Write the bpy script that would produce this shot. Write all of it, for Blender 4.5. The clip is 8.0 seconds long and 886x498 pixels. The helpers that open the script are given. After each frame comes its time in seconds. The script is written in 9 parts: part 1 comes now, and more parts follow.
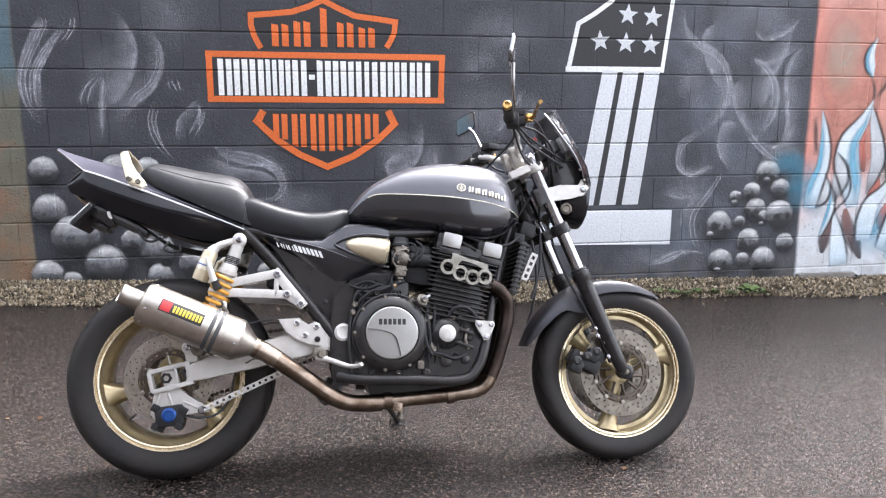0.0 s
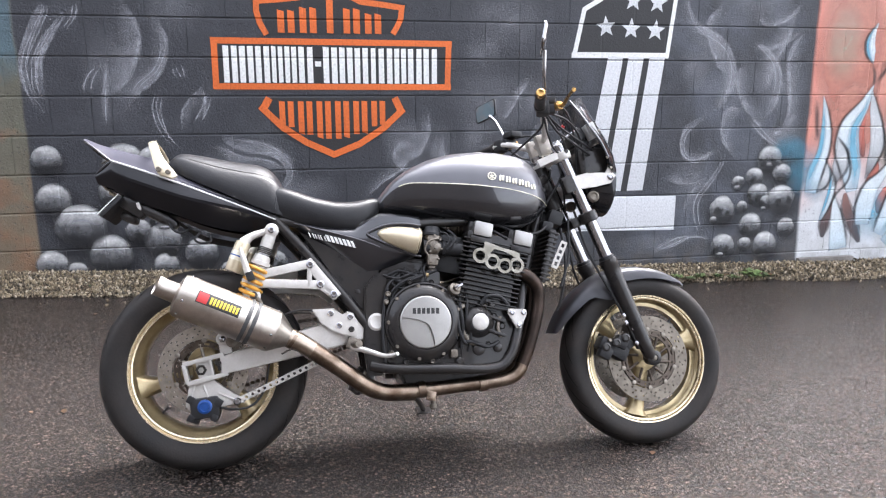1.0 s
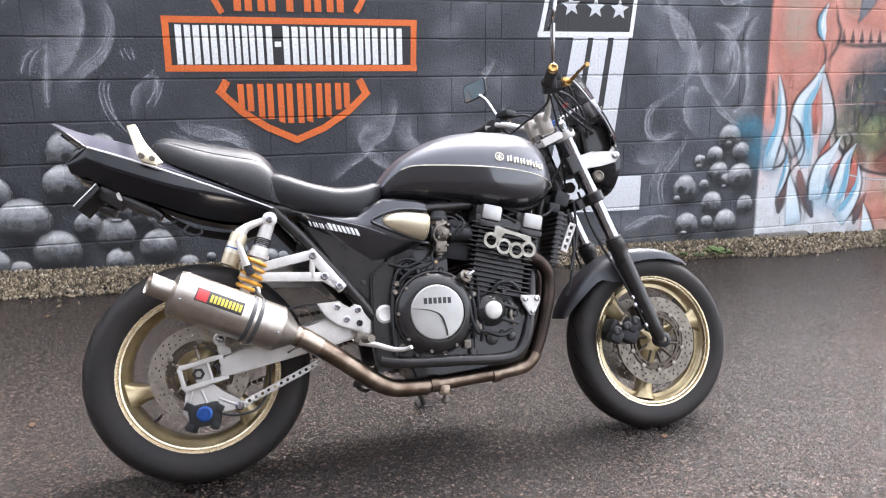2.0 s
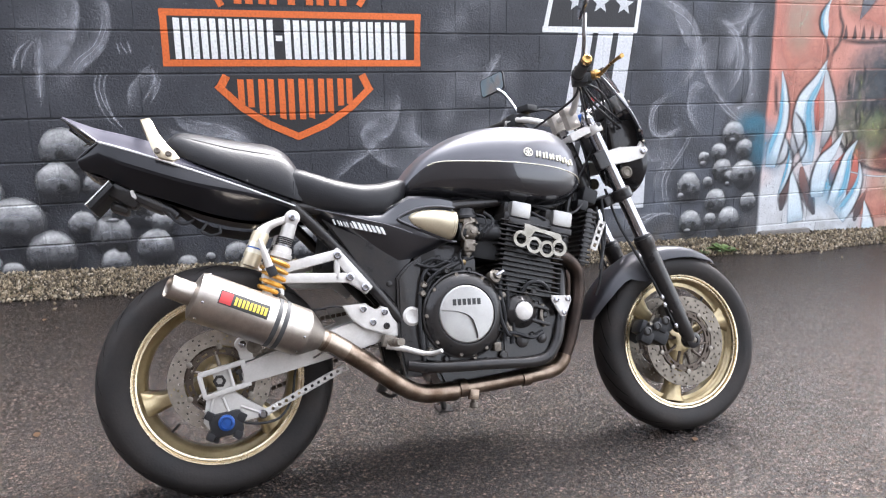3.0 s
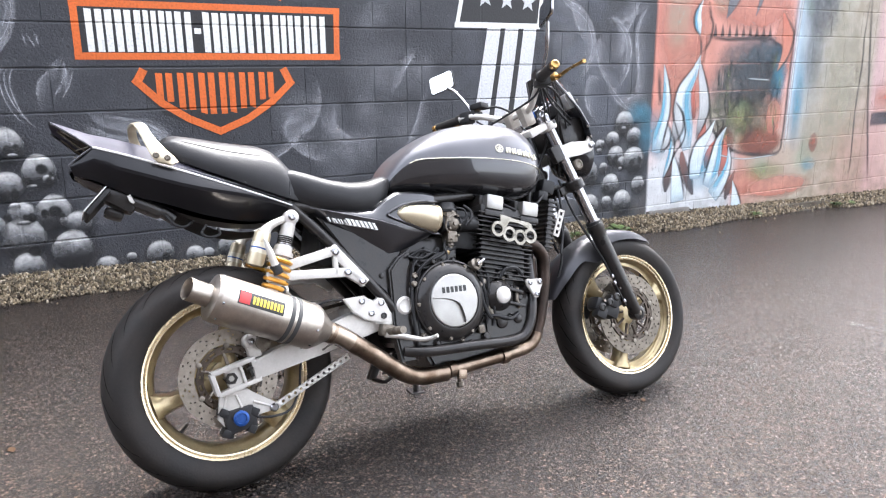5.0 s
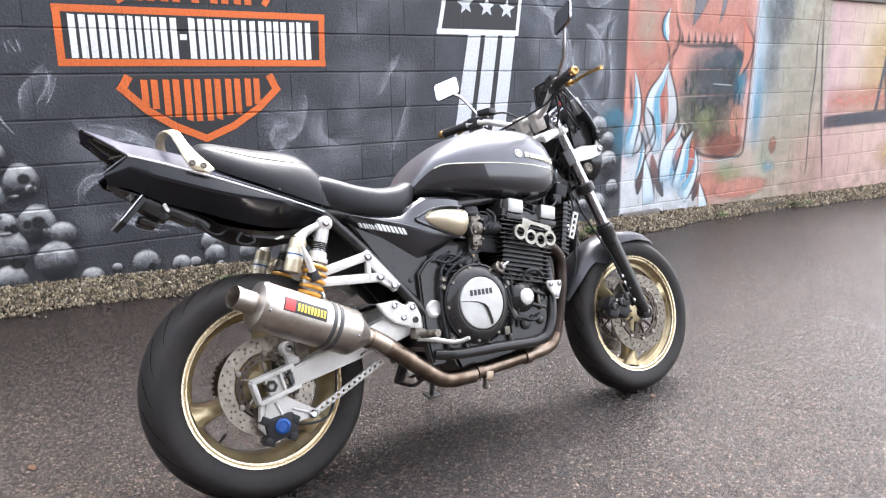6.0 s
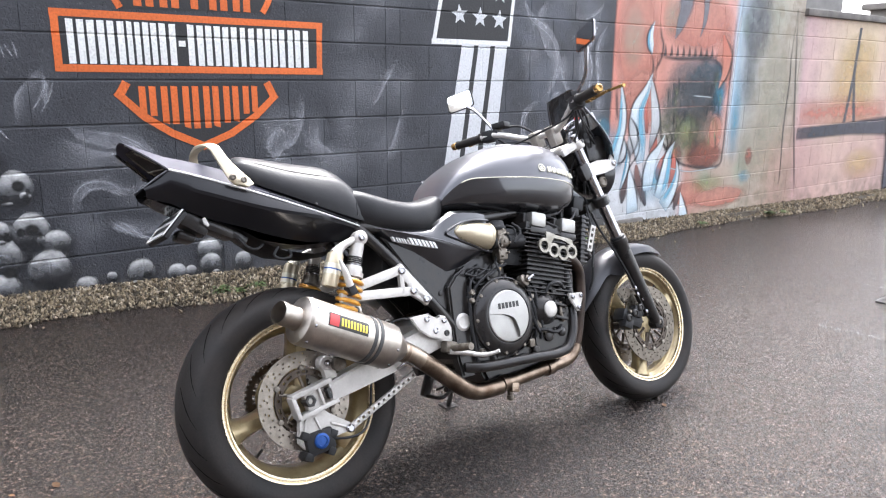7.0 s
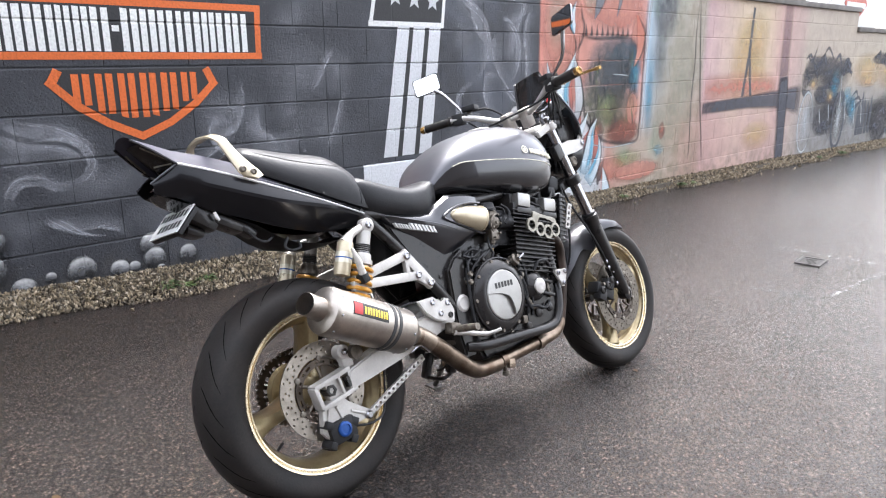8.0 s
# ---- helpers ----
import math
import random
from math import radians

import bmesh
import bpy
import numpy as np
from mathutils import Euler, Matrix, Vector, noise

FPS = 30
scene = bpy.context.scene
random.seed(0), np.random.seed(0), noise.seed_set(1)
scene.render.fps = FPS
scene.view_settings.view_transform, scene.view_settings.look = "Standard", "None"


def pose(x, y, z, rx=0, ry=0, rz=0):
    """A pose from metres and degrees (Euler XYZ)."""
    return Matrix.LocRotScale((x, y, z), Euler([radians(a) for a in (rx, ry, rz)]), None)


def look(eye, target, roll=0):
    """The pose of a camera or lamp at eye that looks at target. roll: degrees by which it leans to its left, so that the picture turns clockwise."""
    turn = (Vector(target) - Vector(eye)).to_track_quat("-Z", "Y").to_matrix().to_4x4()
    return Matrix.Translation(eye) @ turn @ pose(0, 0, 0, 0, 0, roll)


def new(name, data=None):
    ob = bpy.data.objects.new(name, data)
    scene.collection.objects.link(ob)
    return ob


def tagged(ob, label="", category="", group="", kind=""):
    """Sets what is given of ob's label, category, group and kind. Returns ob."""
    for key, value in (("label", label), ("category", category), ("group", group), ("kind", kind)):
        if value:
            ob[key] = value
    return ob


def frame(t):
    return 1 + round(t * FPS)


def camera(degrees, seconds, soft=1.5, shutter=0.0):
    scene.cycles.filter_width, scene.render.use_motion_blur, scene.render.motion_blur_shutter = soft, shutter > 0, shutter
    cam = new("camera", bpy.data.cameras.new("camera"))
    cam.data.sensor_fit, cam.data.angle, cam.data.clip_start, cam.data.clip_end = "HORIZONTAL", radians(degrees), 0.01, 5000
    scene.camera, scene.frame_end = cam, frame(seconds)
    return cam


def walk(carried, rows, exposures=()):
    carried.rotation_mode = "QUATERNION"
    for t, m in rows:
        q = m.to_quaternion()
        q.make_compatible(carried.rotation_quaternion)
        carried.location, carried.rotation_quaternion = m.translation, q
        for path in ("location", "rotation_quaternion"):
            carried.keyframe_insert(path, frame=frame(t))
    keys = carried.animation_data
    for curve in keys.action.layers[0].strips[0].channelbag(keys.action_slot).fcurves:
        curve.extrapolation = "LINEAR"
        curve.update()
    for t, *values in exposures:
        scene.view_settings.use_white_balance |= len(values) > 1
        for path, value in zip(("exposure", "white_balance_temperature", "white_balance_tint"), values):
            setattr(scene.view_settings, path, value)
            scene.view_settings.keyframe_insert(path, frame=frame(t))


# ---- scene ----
cam = camera(63.5, 8.0, soft=1.2)
PATH = [
    (0, (0.117, 0.074, 1.103), (0.441, 2.013, 0.737), 0.0),
    (0.5, (0.057, 0.071, 1.118), (0.355, 2.009, 0.723), 0.1),
    (1, (-0.036, 0.104, 1.113), (0.332, 2.027, 0.708), -0.2),
    (1.5, (-0.15, 0.18, 1.102), (0.336, 2.071, 0.667), -0.4),
    (3, (-0.337, 0.394, 1.072), (0.252, 2.252, 0.624), -0.7),
    (3.5, (-0.387, 0.395, 1.09), (0.267, 2.228, 0.63), -0.2),
    (4, (-0.46, 0.408, 1.11), (0.27, 2.206, 0.625), -1.2),
    (4.5, (-0.565, 0.399, 1.125), (0.234, 2.165, 0.631), -1.0),
    (5, (-0.712, 0.401, 1.127), (0.208, 2.108, 0.637), -0.5),
    (6.5, (-1.013, 0.554, 1.141), (0.058, 2.176, 0.671), -0.3),
    (7, (-1.107, 0.597, 1.165), (0.02, 2.182, 0.7), 0.3),
    (7.5, (-1.246, 0.676, 1.175), (-0.006, 2.172, 0.701), -0.1),
    (8, (-1.358, 0.761, 1.182), (-0.029, 2.163, 0.665), -0.4),
]
walk(cam, [(t, look(eye, target, roll)) for t, eye, target, roll in PATH], [(0.0, 2.96, 6200, 13.5), (3.5, 3.02, 6200, 13.0), (5.0, 3.18, 6200, 12.5), (6.5, 3.09, 6200, 12.5), (8.0, 2.85, 6200, 12.5)])

# ---- light ----
world = bpy.data.worlds.new("overcast_sky")
world.use_nodes = True
scene.world = world
wn, wl = world.node_tree.nodes, world.node_tree.links
sky = wn.new("ShaderNodeTexSky")
sky.sky_type = "NISHITA"
sky.sun_disc = False
sky.sun_elevation, sky.sun_rotation = radians(54), radians(40)
sky.air_density, sky.dust_density, sky.ozone_density = 1.2, 4.0, 1.0
pale = wn.new("ShaderNodeHueSaturation")
pale.inputs["Saturation"].default_value = 0.22
wl.new(sky.outputs[0], pale.inputs["Color"])
wl.new(pale.outputs[0], wn["Background"].inputs["Color"])
wn["Background"].inputs["Strength"].default_value = 0.14

sun = new("sun", bpy.data.lights.new("sun", "SUN"))
sun.data.energy, sun.data.angle, sun.data.color = 1.0, radians(28), (1.0, 0.96, 0.9)
sun.matrix_world = look((5.8, 6.8, 12.6), (0, 0, 0))

# ---- materials ----


def node(m, kind, **values):
    n = m.node_tree.nodes.new(kind)
    for key, v in values.items():
        n.inputs[key].default_value = v
    return n


def link(m, a, b):
    m.node_tree.links.new(a, b)


def mat(name, color, rough=0.5, metal=0.0, vary=0.25, scale=14.0, bump=0.15, fine=220.0, coat=0.0, rvary=0.12, other=None, each=0.0, specular=0.5):
    """A surface with stains at a coarse scale, grain at a fine one, and uneven gloss."""
    m = bpy.data.materials.new(name)
    m.use_nodes = True
    p = m.node_tree.nodes["Principled BSDF"]
    co = node(m, "ShaderNodeTexCoord")
    big = node(m, "ShaderNodeTexNoise", Scale=scale, Detail=5.0, Roughness=0.6)
    small = node(m, "ShaderNodeTexNoise", Scale=fine, Detail=3.0)
    link(m, co.outputs["Object"], big.inputs["Vector"])
    link(m, co.outputs["Object"], small.inputs["Vector"])
    mix = node(m, "ShaderNodeMixRGB")
    c2 = other or tuple(c * (1 - vary) for c in color)
    mix.inputs[1].default_value, mix.inputs[2].default_value = (*color, 1), (*c2, 1)
    sharp = node(m, "ShaderNodeMapRange")
    sharp.inputs[1].default_value, sharp.inputs[2].default_value = 0.35, 0.7
    link(m, big.outputs[0], sharp.inputs[0])
    link(m, sharp.outputs[0], mix.inputs[0])
    grain = node(m, "ShaderNodeMixRGB")
    grain.blend_type = "MULTIPLY"
    grain.inputs[0].default_value = min(1.0, vary)
    link(m, mix.outputs[0], grain.inputs[1])
    link(m, small.outputs[0], grain.inputs[2])
    last = grain.outputs[0]
    if each:
        info = node(m, "ShaderNodeObjectInfo")
        hsv = node(m, "ShaderNodeHueSaturation")
        rng = node(m, "ShaderNodeMapRange")
        rng.inputs[3].default_value, rng.inputs[4].default_value = 1 - each, 1 + each
        link(m, info.outputs["Random"], rng.inputs[0])
        link(m, rng.outputs[0], hsv.inputs["Value"])
        link(m, last, hsv.inputs["Color"])
        last = hsv.outputs[0]
    link(m, last, p.inputs["Base Color"])
    rr = node(m, "ShaderNodeMapRange")
    rr.inputs[3].default_value, rr.inputs[4].default_value = max(0.02, rough - rvary), min(1.0, rough + rvary)
    link(m, big.outputs[0], rr.inputs[0])
    link(m, rr.outputs[0], p.inputs["Roughness"])
    p.inputs["Metallic"].default_value = metal
    p.inputs["Specular IOR Level"].default_value = specular
    p.inputs["Coat Weight"].default_value = coat
    p.inputs["Coat Roughness"].default_value = 0.04
    if bump:
        b = node(m, "ShaderNodeBump", Strength=bump, Distance=0.002)
        link(m, small.outputs[0], b.inputs["Height"])
        link(m, b.outputs[0], p.inputs["Normal"])
    return m


M_BLACK = mat("black_lacquer", (0.012, 0.012, 0.0145), 0.25, 0.0, 0.3, 9, 0.0, coat=0.9, rvary=0.06, specular=0.1)
M_SILVER = mat("silver_grey_lacquer", (0.100, 0.099, 0.111), 0.37, 0.45, 0.15, 6, 0.0, 900, coat=0.4, rvary=0.05)
M_COWL = mat("lavender_grey_lacquer", (0.062, 0.060, 0.078), 0.50, 0.0, 0.15, 6, 0.0, 900, rvary=0.05, specular=0.06)
M_TAIL = mat("black_tail_lacquer", (0.012, 0.012, 0.0145), 0.30, 0.0, 0.3, 9, 0.0, coat=0.35, rvary=0.06, specular=0.1)
M_GREY = mat("dark_grey_lacquer", (0.030, 0.030, 0.035), 0.3, 0.5, 0.2, 8, 0.0, 900, coat=0.9, rvary=0.05)
M_LOWTANK = mat("dark_metallic_lacquer", (0.036, 0.036, 0.041), 0.24, 0.55, 0.2, 6, 0.0, 900, coat=1.0, rvary=0.05)
M_LEATHER = mat("black_vinyl", (0.020, 0.020, 0.022), 0.41, 0.0, 0.3, 12, 0.25, 340, specular=0.23)
M_RUBBER = mat("tyre_rubber", (0.016, 0.0148, 0.0145), 0.62, 0.0, 0.35, 10, 0.25, 160, other=(0.030, 0.025, 0.022), specular=0.25)
M_GOLD = mat("gold_wheel_paint", (0.52, 0.42, 0.24), 0.33, 0.7, 0.25, 14, 0.05, coat=0.4, other=(0.30, 0.23, 0.12))
M_LIP = mat("pale_gold_rim_edge", (0.80, 0.68, 0.47), 0.26, 0.9, 0.2, 20, 0.05)
M_STEEL = mat("brushed_titanium", (0.56, 0.515, 0.46), 0.34, 1.0, 0.2, 16, 0.1, 300, other=(0.36, 0.32, 0.285))
M_PIPE = mat("bronzed_exhaust_steel", (0.33, 0.26, 0.20), 0.32, 1.0, 0.35, 16, 0.1, 200, other=(0.12, 0.08, 0.055))
M_DISC = mat("brake_disc_steel", (0.20, 0.175, 0.145), 0.40, 1.0, 0.3, 40, 0.08, 400, other=(0.12, 0.105, 0.09))
M_REARDISC = mat("pale_brake_disc_steel", (0.40, 0.36, 0.31), 0.42, 1.0, 0.3, 40, 0.08, 400, other=(0.26, 0.23, 0.195))
M_ALU = mat("silver_painted_alloy", (0.59, 0.57, 0.54), 0.42, 0.30, 0.2, 22, 0.15, 180, other=(0.46, 0.435, 0.405))
M_CHROME = mat("chrome", (0.40, 0.40, 0.42), 0.15, 1.0, 0.15, 12, 0.0, rvary=0.06)
M_POLISH = mat("polished_cover", (0.38, 0.37, 0.355), 0.38, 0.8, 0.2, 14, 0.06, 300, rvary=0.08)
M_ENGINE = mat("black_engine_paint", (0.021, 0.020, 0.021), 0.30, 0.0, 0.4, 25, 0.2, 150, coat=0.30, specular=0.18, other=(0.032, 0.028, 0.025))
M_PLASTIC = mat("black_plastic", (0.021, 0.021, 0.0225), 0.48, 0.0, 0.3, 20, 0.25, 300, specular=0.26)
M_CARB = mat("grimy_cast_alloy", (0.30, 0.27, 0.23), 0.5, 0.8, 0.5, 40, 0.4, 120, other=(0.12, 0.10, 0.08))
M_CREAM = mat("cream_gold_cone", (0.60, 0.52, 0.37), 0.3, 0.5, 0.15, 8, 0.03, coat=0.5)
M_SPRING = mat("orange_gold_spring", (0.62, 0.30, 0.03), 0.35, 0.3, 0.2, 30, 0.05, coat=0.5)
M_ANOD = mat("gold_anodised", (0.48, 0.29, 0.10), 0.28, 0.9, 0.2, 30, 0.0)
M_BLUE = mat("blue_anodised_cap", (0.02, 0.09, 0.35), 0.35, 0.4, 0.3, 60, 0.1)
M_WHITE = mat("white_vinyl", (0.62, 0.62, 0.61), 0.4, 0.0, 0.12, 30, 0.05)
M_YELLOW = mat("yellow_vinyl", (0.62, 0.47, 0.04), 0.4, 0.0, 0.1, 30, 0.0)
M_RED = mat("red_vinyl", (0.42, 0.02, 0.02), 0.4, 0.0, 0.1, 30, 0.0)
M_INK = mat("black_ink", (0.012, 0.012, 0.012), 0.5, 0.0, 0.1, 30, 0.0)
M_REFLECT = mat("mirror_glass", (0.85, 0.87, 0.88), 0.03, 1.0, 0.02, 10, 0.0, rvary=0.01)
M_TINT = mat("smoked_acrylic", (0.02, 0.02, 0.022), 0.08, 0.0, 0.1, 10, 0.0, coat=1.0, rvary=0.03)
M_LENS = mat("dark_smoked_lens", (0.006, 0.004, 0.004), 0.15, 0.0, 0.2, 60, 0.05, coat=0.2, specular=0.2)
M_GLASS = mat("lamp_glass", (0.5, 0.52, 0.54), 0.06, 0.2, 0.1, 60, 0.0, coat=1.0)
M_BADGE = mat("pale_gold_badge", (0.72, 0.68, 0.55), 0.35, 0.4, 0.1, 40, 0.0)

# ---- mesh tools ----


def link_mesh(name, bm, material, parent=None, label="", smooth=True, angle=40):
    me = bpy.data.meshes.new(name)
    bmesh.ops.recalc_face_normals(bm, faces=bm.faces)
    for f in bm.faces:
        f.smooth = smooth
    if smooth:
        for e in bm.edges:
            if len(e.link_faces) == 2 and e.calc_face_angle(0) > radians(angle):
                e.smooth = False
    bm.to_mesh(me)
    bm.free()
    me.materials.append(material)
    ob = new(name, me)
    if parent is not None:
        ob.parent = parent
    if label:
        ob["label"] = label
    return ob


def part(name, bm, material, parent, label="", smooth=True, angle=40):
    return link_mesh(name, bm, material, parent, label, smooth, angle)


def ring_loft(bm, rings, closed=True, caps=True):
    """Skin a row of rings of equal length."""
    vs = [[bm.verts.new(p) for p in r] for r in rings]
    n = len(vs[0])
    for a, b in zip(vs, vs[1:]):
        for i in range(n if closed else n - 1):
            j = (i + 1) % n
            try:
                bm.faces.new((a[i], a[j], b[j], b[i]))
            except ValueError:
                pass
    if caps and closed:
        bm.faces.new(vs[0][::-1])
        bm.faces.new(vs[-1])
    return bm


def axes(d):
    d = Vector(d).normalized()
    s = d.cross(Vector((0, 0, 1))) if abs(d.z) < 0.95 else d.cross(Vector((1, 0, 0)))
    s.normalize()
    return d, s, s.cross(d)


def rod(bm, p0, p1, r0, r1=None, seg=14, caps=True):
    p0, p1 = Vector(p0), Vector(p1)
    r1 = r0 if r1 is None else r1
    d, s, u = axes(p1 - p0)
    rings = [[p + r * (math.cos(a) * s + math.sin(a) * u) for a in [2 * math.pi * i / seg for i in range(seg)]] for p, r in ((p0, r0), (p1, r1))]
    return ring_loft(bm, rings, True, caps)


def turned(bm, p0, axis, profile, seg=20, caps=True):
    """A lathe: profile rows are (distance along the axis, radius)."""
    p0 = Vector(p0)
    d, s, u = axes(axis)
    rings = [[p0 + h * d + r * (math.cos(a) * s + math.sin(a) * u) for a in [2 * math.pi * i / seg for i in range(seg)]] for h, r in profile]
    return ring_loft(bm, rings, True, caps)


def smooth_path(pts, steps=6):
    """Catmull-Rom through the points."""
    pts = [Vector(p) for p in pts]
    ext = [2 * pts[0] - pts[1]] + pts + [2 * pts[-1] - pts[-2]]
    out = []
    for i in range(1, len(ext) - 2):
        a, b, c, d = ext[i - 1:i + 3]
        for k in range(steps):
            t = k / steps
            out.append(0.5 * ((2 * b) + (c - a) * t + (2 * a - 5 * b + 4 * c - d) * t * t + (3 * b - a - 3 * c + d) * t ** 3))
    out.append(pts[-1])
    return out


def tube(bm, pts, r, seg=10, steps=6, flat=1.0):
    """A bent tube; r may be a number or one radius for each point."""
    path = smooth_path(pts, steps) if steps > 1 else [Vector(p) for p in pts]
    n = len(path)
    radii = [r] * n if not isinstance(r, (list, tuple)) else [r[min(len(r) - 1, int(i * (len(r) - 1) / (n - 1)))] * (1 - (i * (len(r) - 1) / (n - 1)) % 1) + r[min(len(r) - 1, int(i * (len(r) - 1) / (n - 1)) + 1)] * ((i * (len(r) - 1) / (n - 1)) % 1) for i in range(n)]
    rings, s = [], None
    for i, p in enumerate(path):
        d = (path[min(i + 1, n - 1)] - path[max(i - 1, 0)]).normalized()
        if s is None:
            s = axes(d)[1]
        s = (s - d * s.dot(d)).normalized()
        u = s.cross(d)
        rings.append([p + radii[i] * (math.cos(a) * s + flat * math.sin(a) * u) for a in [2 * math.pi * k / seg for k in range(seg)]])
    return ring_loft(bm, rings)


def block(bm, centre, size, turn=(0, 0, 0), bevel=0.0):
    m = pose(*centre, *turn) @ Matrix.Diagonal((*size, 1))
    made = bmesh.ops.create_cube(bm, size=1, matrix=m)["verts"]
    if bevel:
        edges = list({e for v in made for e in v.link_edges})
        bmesh.ops.bevel(bm, geom=edges, offset=bevel, segments=2, affect="EDGES", profile=0.6)
    return bm


def plate(bm, outline, y0, y1, bevel=0.0):
    """A flat plate: an outline of (x, z) between two depths y0 and y1."""
    a = [bm.verts.new((x, y0, z)) for x, z in outline]
    b = [bm.verts.new((x, y1, z)) for x, z in outline]
    f0, f1 = bm.faces.new(a), bm.faces.new(b[::-1])
    n = len(a)
    for i in range(n):
        bm.faces.new((a[i], b[i], b[(i + 1) % n], a[(i + 1) % n]))
    if bevel:
        edges = [e for f in (f0, f1) for e in f.edges]
        bmesh.ops.bevel(bm, geom=list(set(edges)), offset=bevel, segments=2, affect="EDGES")
    return bm


def nb():
    return bmesh.new()


def disc_ring(bm, cx, cz, y, r0, r1, thick, slots=60, rows=5, holes=()):
    """A flat ring round a lateral axis, with the cells in holes left open."""
    grid = [[bm.verts.new((cx + (r0 + (r1 - r0) * j / rows) * math.cos(2 * math.pi * i / slots), y, cz + (r0 + (r1 - r0) * j / rows) * math.sin(2 * math.pi * i / slots))) for j in range(rows + 1)] for i in range(slots)]
    faces = []
    for i in range(slots):
        for j in range(rows):
            if (i % 6, j) in holes:
                continue
            faces.append(bm.faces.new((grid[i][j], grid[i][j + 1], grid[(i + 1) % slots][j + 1], grid[(i + 1) % slots][j])))
    ext = bmesh.ops.extrude_face_region(bm, geom=faces)
    bmesh.ops.translate(bm, verts=[g for g in ext["geom"] if isinstance(g, bmesh.types.BMVert)], vec=(0, thick, 0))
    return bm

# ---- ground ----
YW = 4.69                 # the painted face of the wall
BED, PITCH, STEP = 0.013, 0.2263, 0.452


def lie(x):
    """Height of the lane, which falls gently along the wall."""
    if x < -6:
        return -0.035 + 0.24
    if x < 1.2:
        return -0.035 - 0.04 * x
    if x < 25:
        return -0.083 - 0.024 * (x - 1.2)
    return -0.083 - 0.024 * 23.8


def ramp(m, stops):
    n = node(m, "ShaderNodeValToRGB")
    e = n.color_ramp.elements
    e[0].position, e[0].color = stops[0][0], (*stops[0][1], 1)
    e[1].position, e[1].color = stops[-1][0], (*stops[-1][1], 1)
    for pos, c in stops[1:-1]:
        k = e.new(pos)
        k.color = (*c, 1)
    return n


def asphalt_material():
    """Damp aggregate: each chip has its own tilt, tone and gloss, with dark binder between."""
    m = mat("wet_asphalt", (0.080, 0.056, 0.043), 0.42, 0.0, 0.2, 0.9, 0.0, 300, rvary=0.0, other=(0.066, 0.046, 0.036), specular=0.52)
    p = m.node_tree.nodes["Principled BSDF"]
    co = node(m, "ShaderNodeTexCoord")
    geo = node(m, "ShaderNodeNewGeometry")
    warp = node(m, "ShaderNodeTexNoise", Scale=60.0, Detail=2.0)
    link(m, co.outputs["Object"], warp.inputs["Vector"])
    bent = node(m, "ShaderNodeVectorMath")
    bent.operation = "MULTIPLY_ADD"
    bent.inputs[1].default_value = (0.006, 0.006, 0.006)
    link(m, warp.outputs["Color"], bent.inputs[0])
    link(m, co.outputs["Object"], bent.inputs[2])
    chips = node(m, "ShaderNodeTexVoronoi", Scale=102.0)
    fines = node(m, "ShaderNodeTexVoronoi", Scale=260.0)
    for n in (chips, fines):
        link(m, bent.outputs[0], n.inputs["Vector"])
    wet = node(m, "ShaderNodeTexNoise", Scale=0.8, Detail=5.0)
    rough = node(m, "ShaderNodeTexNoise", Scale=260.0, Detail=3.0, Roughness=0.7)
    for n in (wet, rough):
        link(m, co.outputs["Object"], n.inputs["Vector"])
    last = p.inputs["Base Color"].links[0].from_socket
    for v, k in ((chips, 0.72), (fines, 0.35)):
        split = node(m, "ShaderNodeSeparateColor")
        link(m, v.outputs["Color"], split.inputs[0])
        tone = ramp(m, [(0, (0.24, 0.24, 0.24)), (0.45, (0.58, 0.57, 0.56)), (0.76, (1.05, 1.03, 1.01)), (0.92, (1.7, 1.67, 1.63)), (1.0, (2.5, 2.45, 2.38))])
        link(m, split.outputs[0], tone.inputs[0])
        mul = node(m, "ShaderNodeMixRGB")
        mul.blend_type = "MULTIPLY"
        mul.inputs[0].default_value = k
        link(m, last, mul.inputs[1])
        link(m, tone.outputs[0], mul.inputs[2])
        last = mul.outputs[0]
    gaps = ramp(m, [(0.25, (1.0, 1.0, 1.0)), (0.50, (0.5, 0.5, 0.5)), (0.68, (0.08, 0.08, 0.08))])
    link(m, chips.outputs["Distance"], gaps.inputs[0])
    mul = node(m, "ShaderNodeMixRGB")
    mul.blend_type = "MULTIPLY"
    mul.inputs[0].default_value = 0.9
    link(m, last, mul.inputs[1])
    link(m, gaps.outputs[0], mul.inputs[2])
    link(m, mul.outputs[0], p.inputs["Base Color"])
    # tilt of each chip
    off = node(m, "ShaderNodeVectorMath")
    off.operation = "MULTIPLY_ADD"
    off.inputs[1].default_value = (CHIP_TILT, CHIP_TILT, 0.0)
    off.inputs[2].default_value = (-CHIP_TILT / 2, -CHIP_TILT / 2, 0.0)
    link(m, chips.outputs["Color"], off.inputs[0])
    add = node(m, "ShaderNodeVectorMath")
    add.operation = "ADD"
    link(m, off.outputs[0], add.inputs[0])
    link(m, geo.outputs["Normal"], add.inputs[1])
    unit = node(m, "ShaderNodeVectorMath")
    unit.operation = "NORMALIZE"
    link(m, add.outputs[0], unit.inputs[0])
    height = node(m, "ShaderNodeMath")
    height.operation = "MULTIPLY_ADD"
    height.inputs[1].default_value = -1.2
    link(m, chips.outputs["Distance"], height.inputs[0])
    link(m, rough.outputs[0], height.inputs[2])
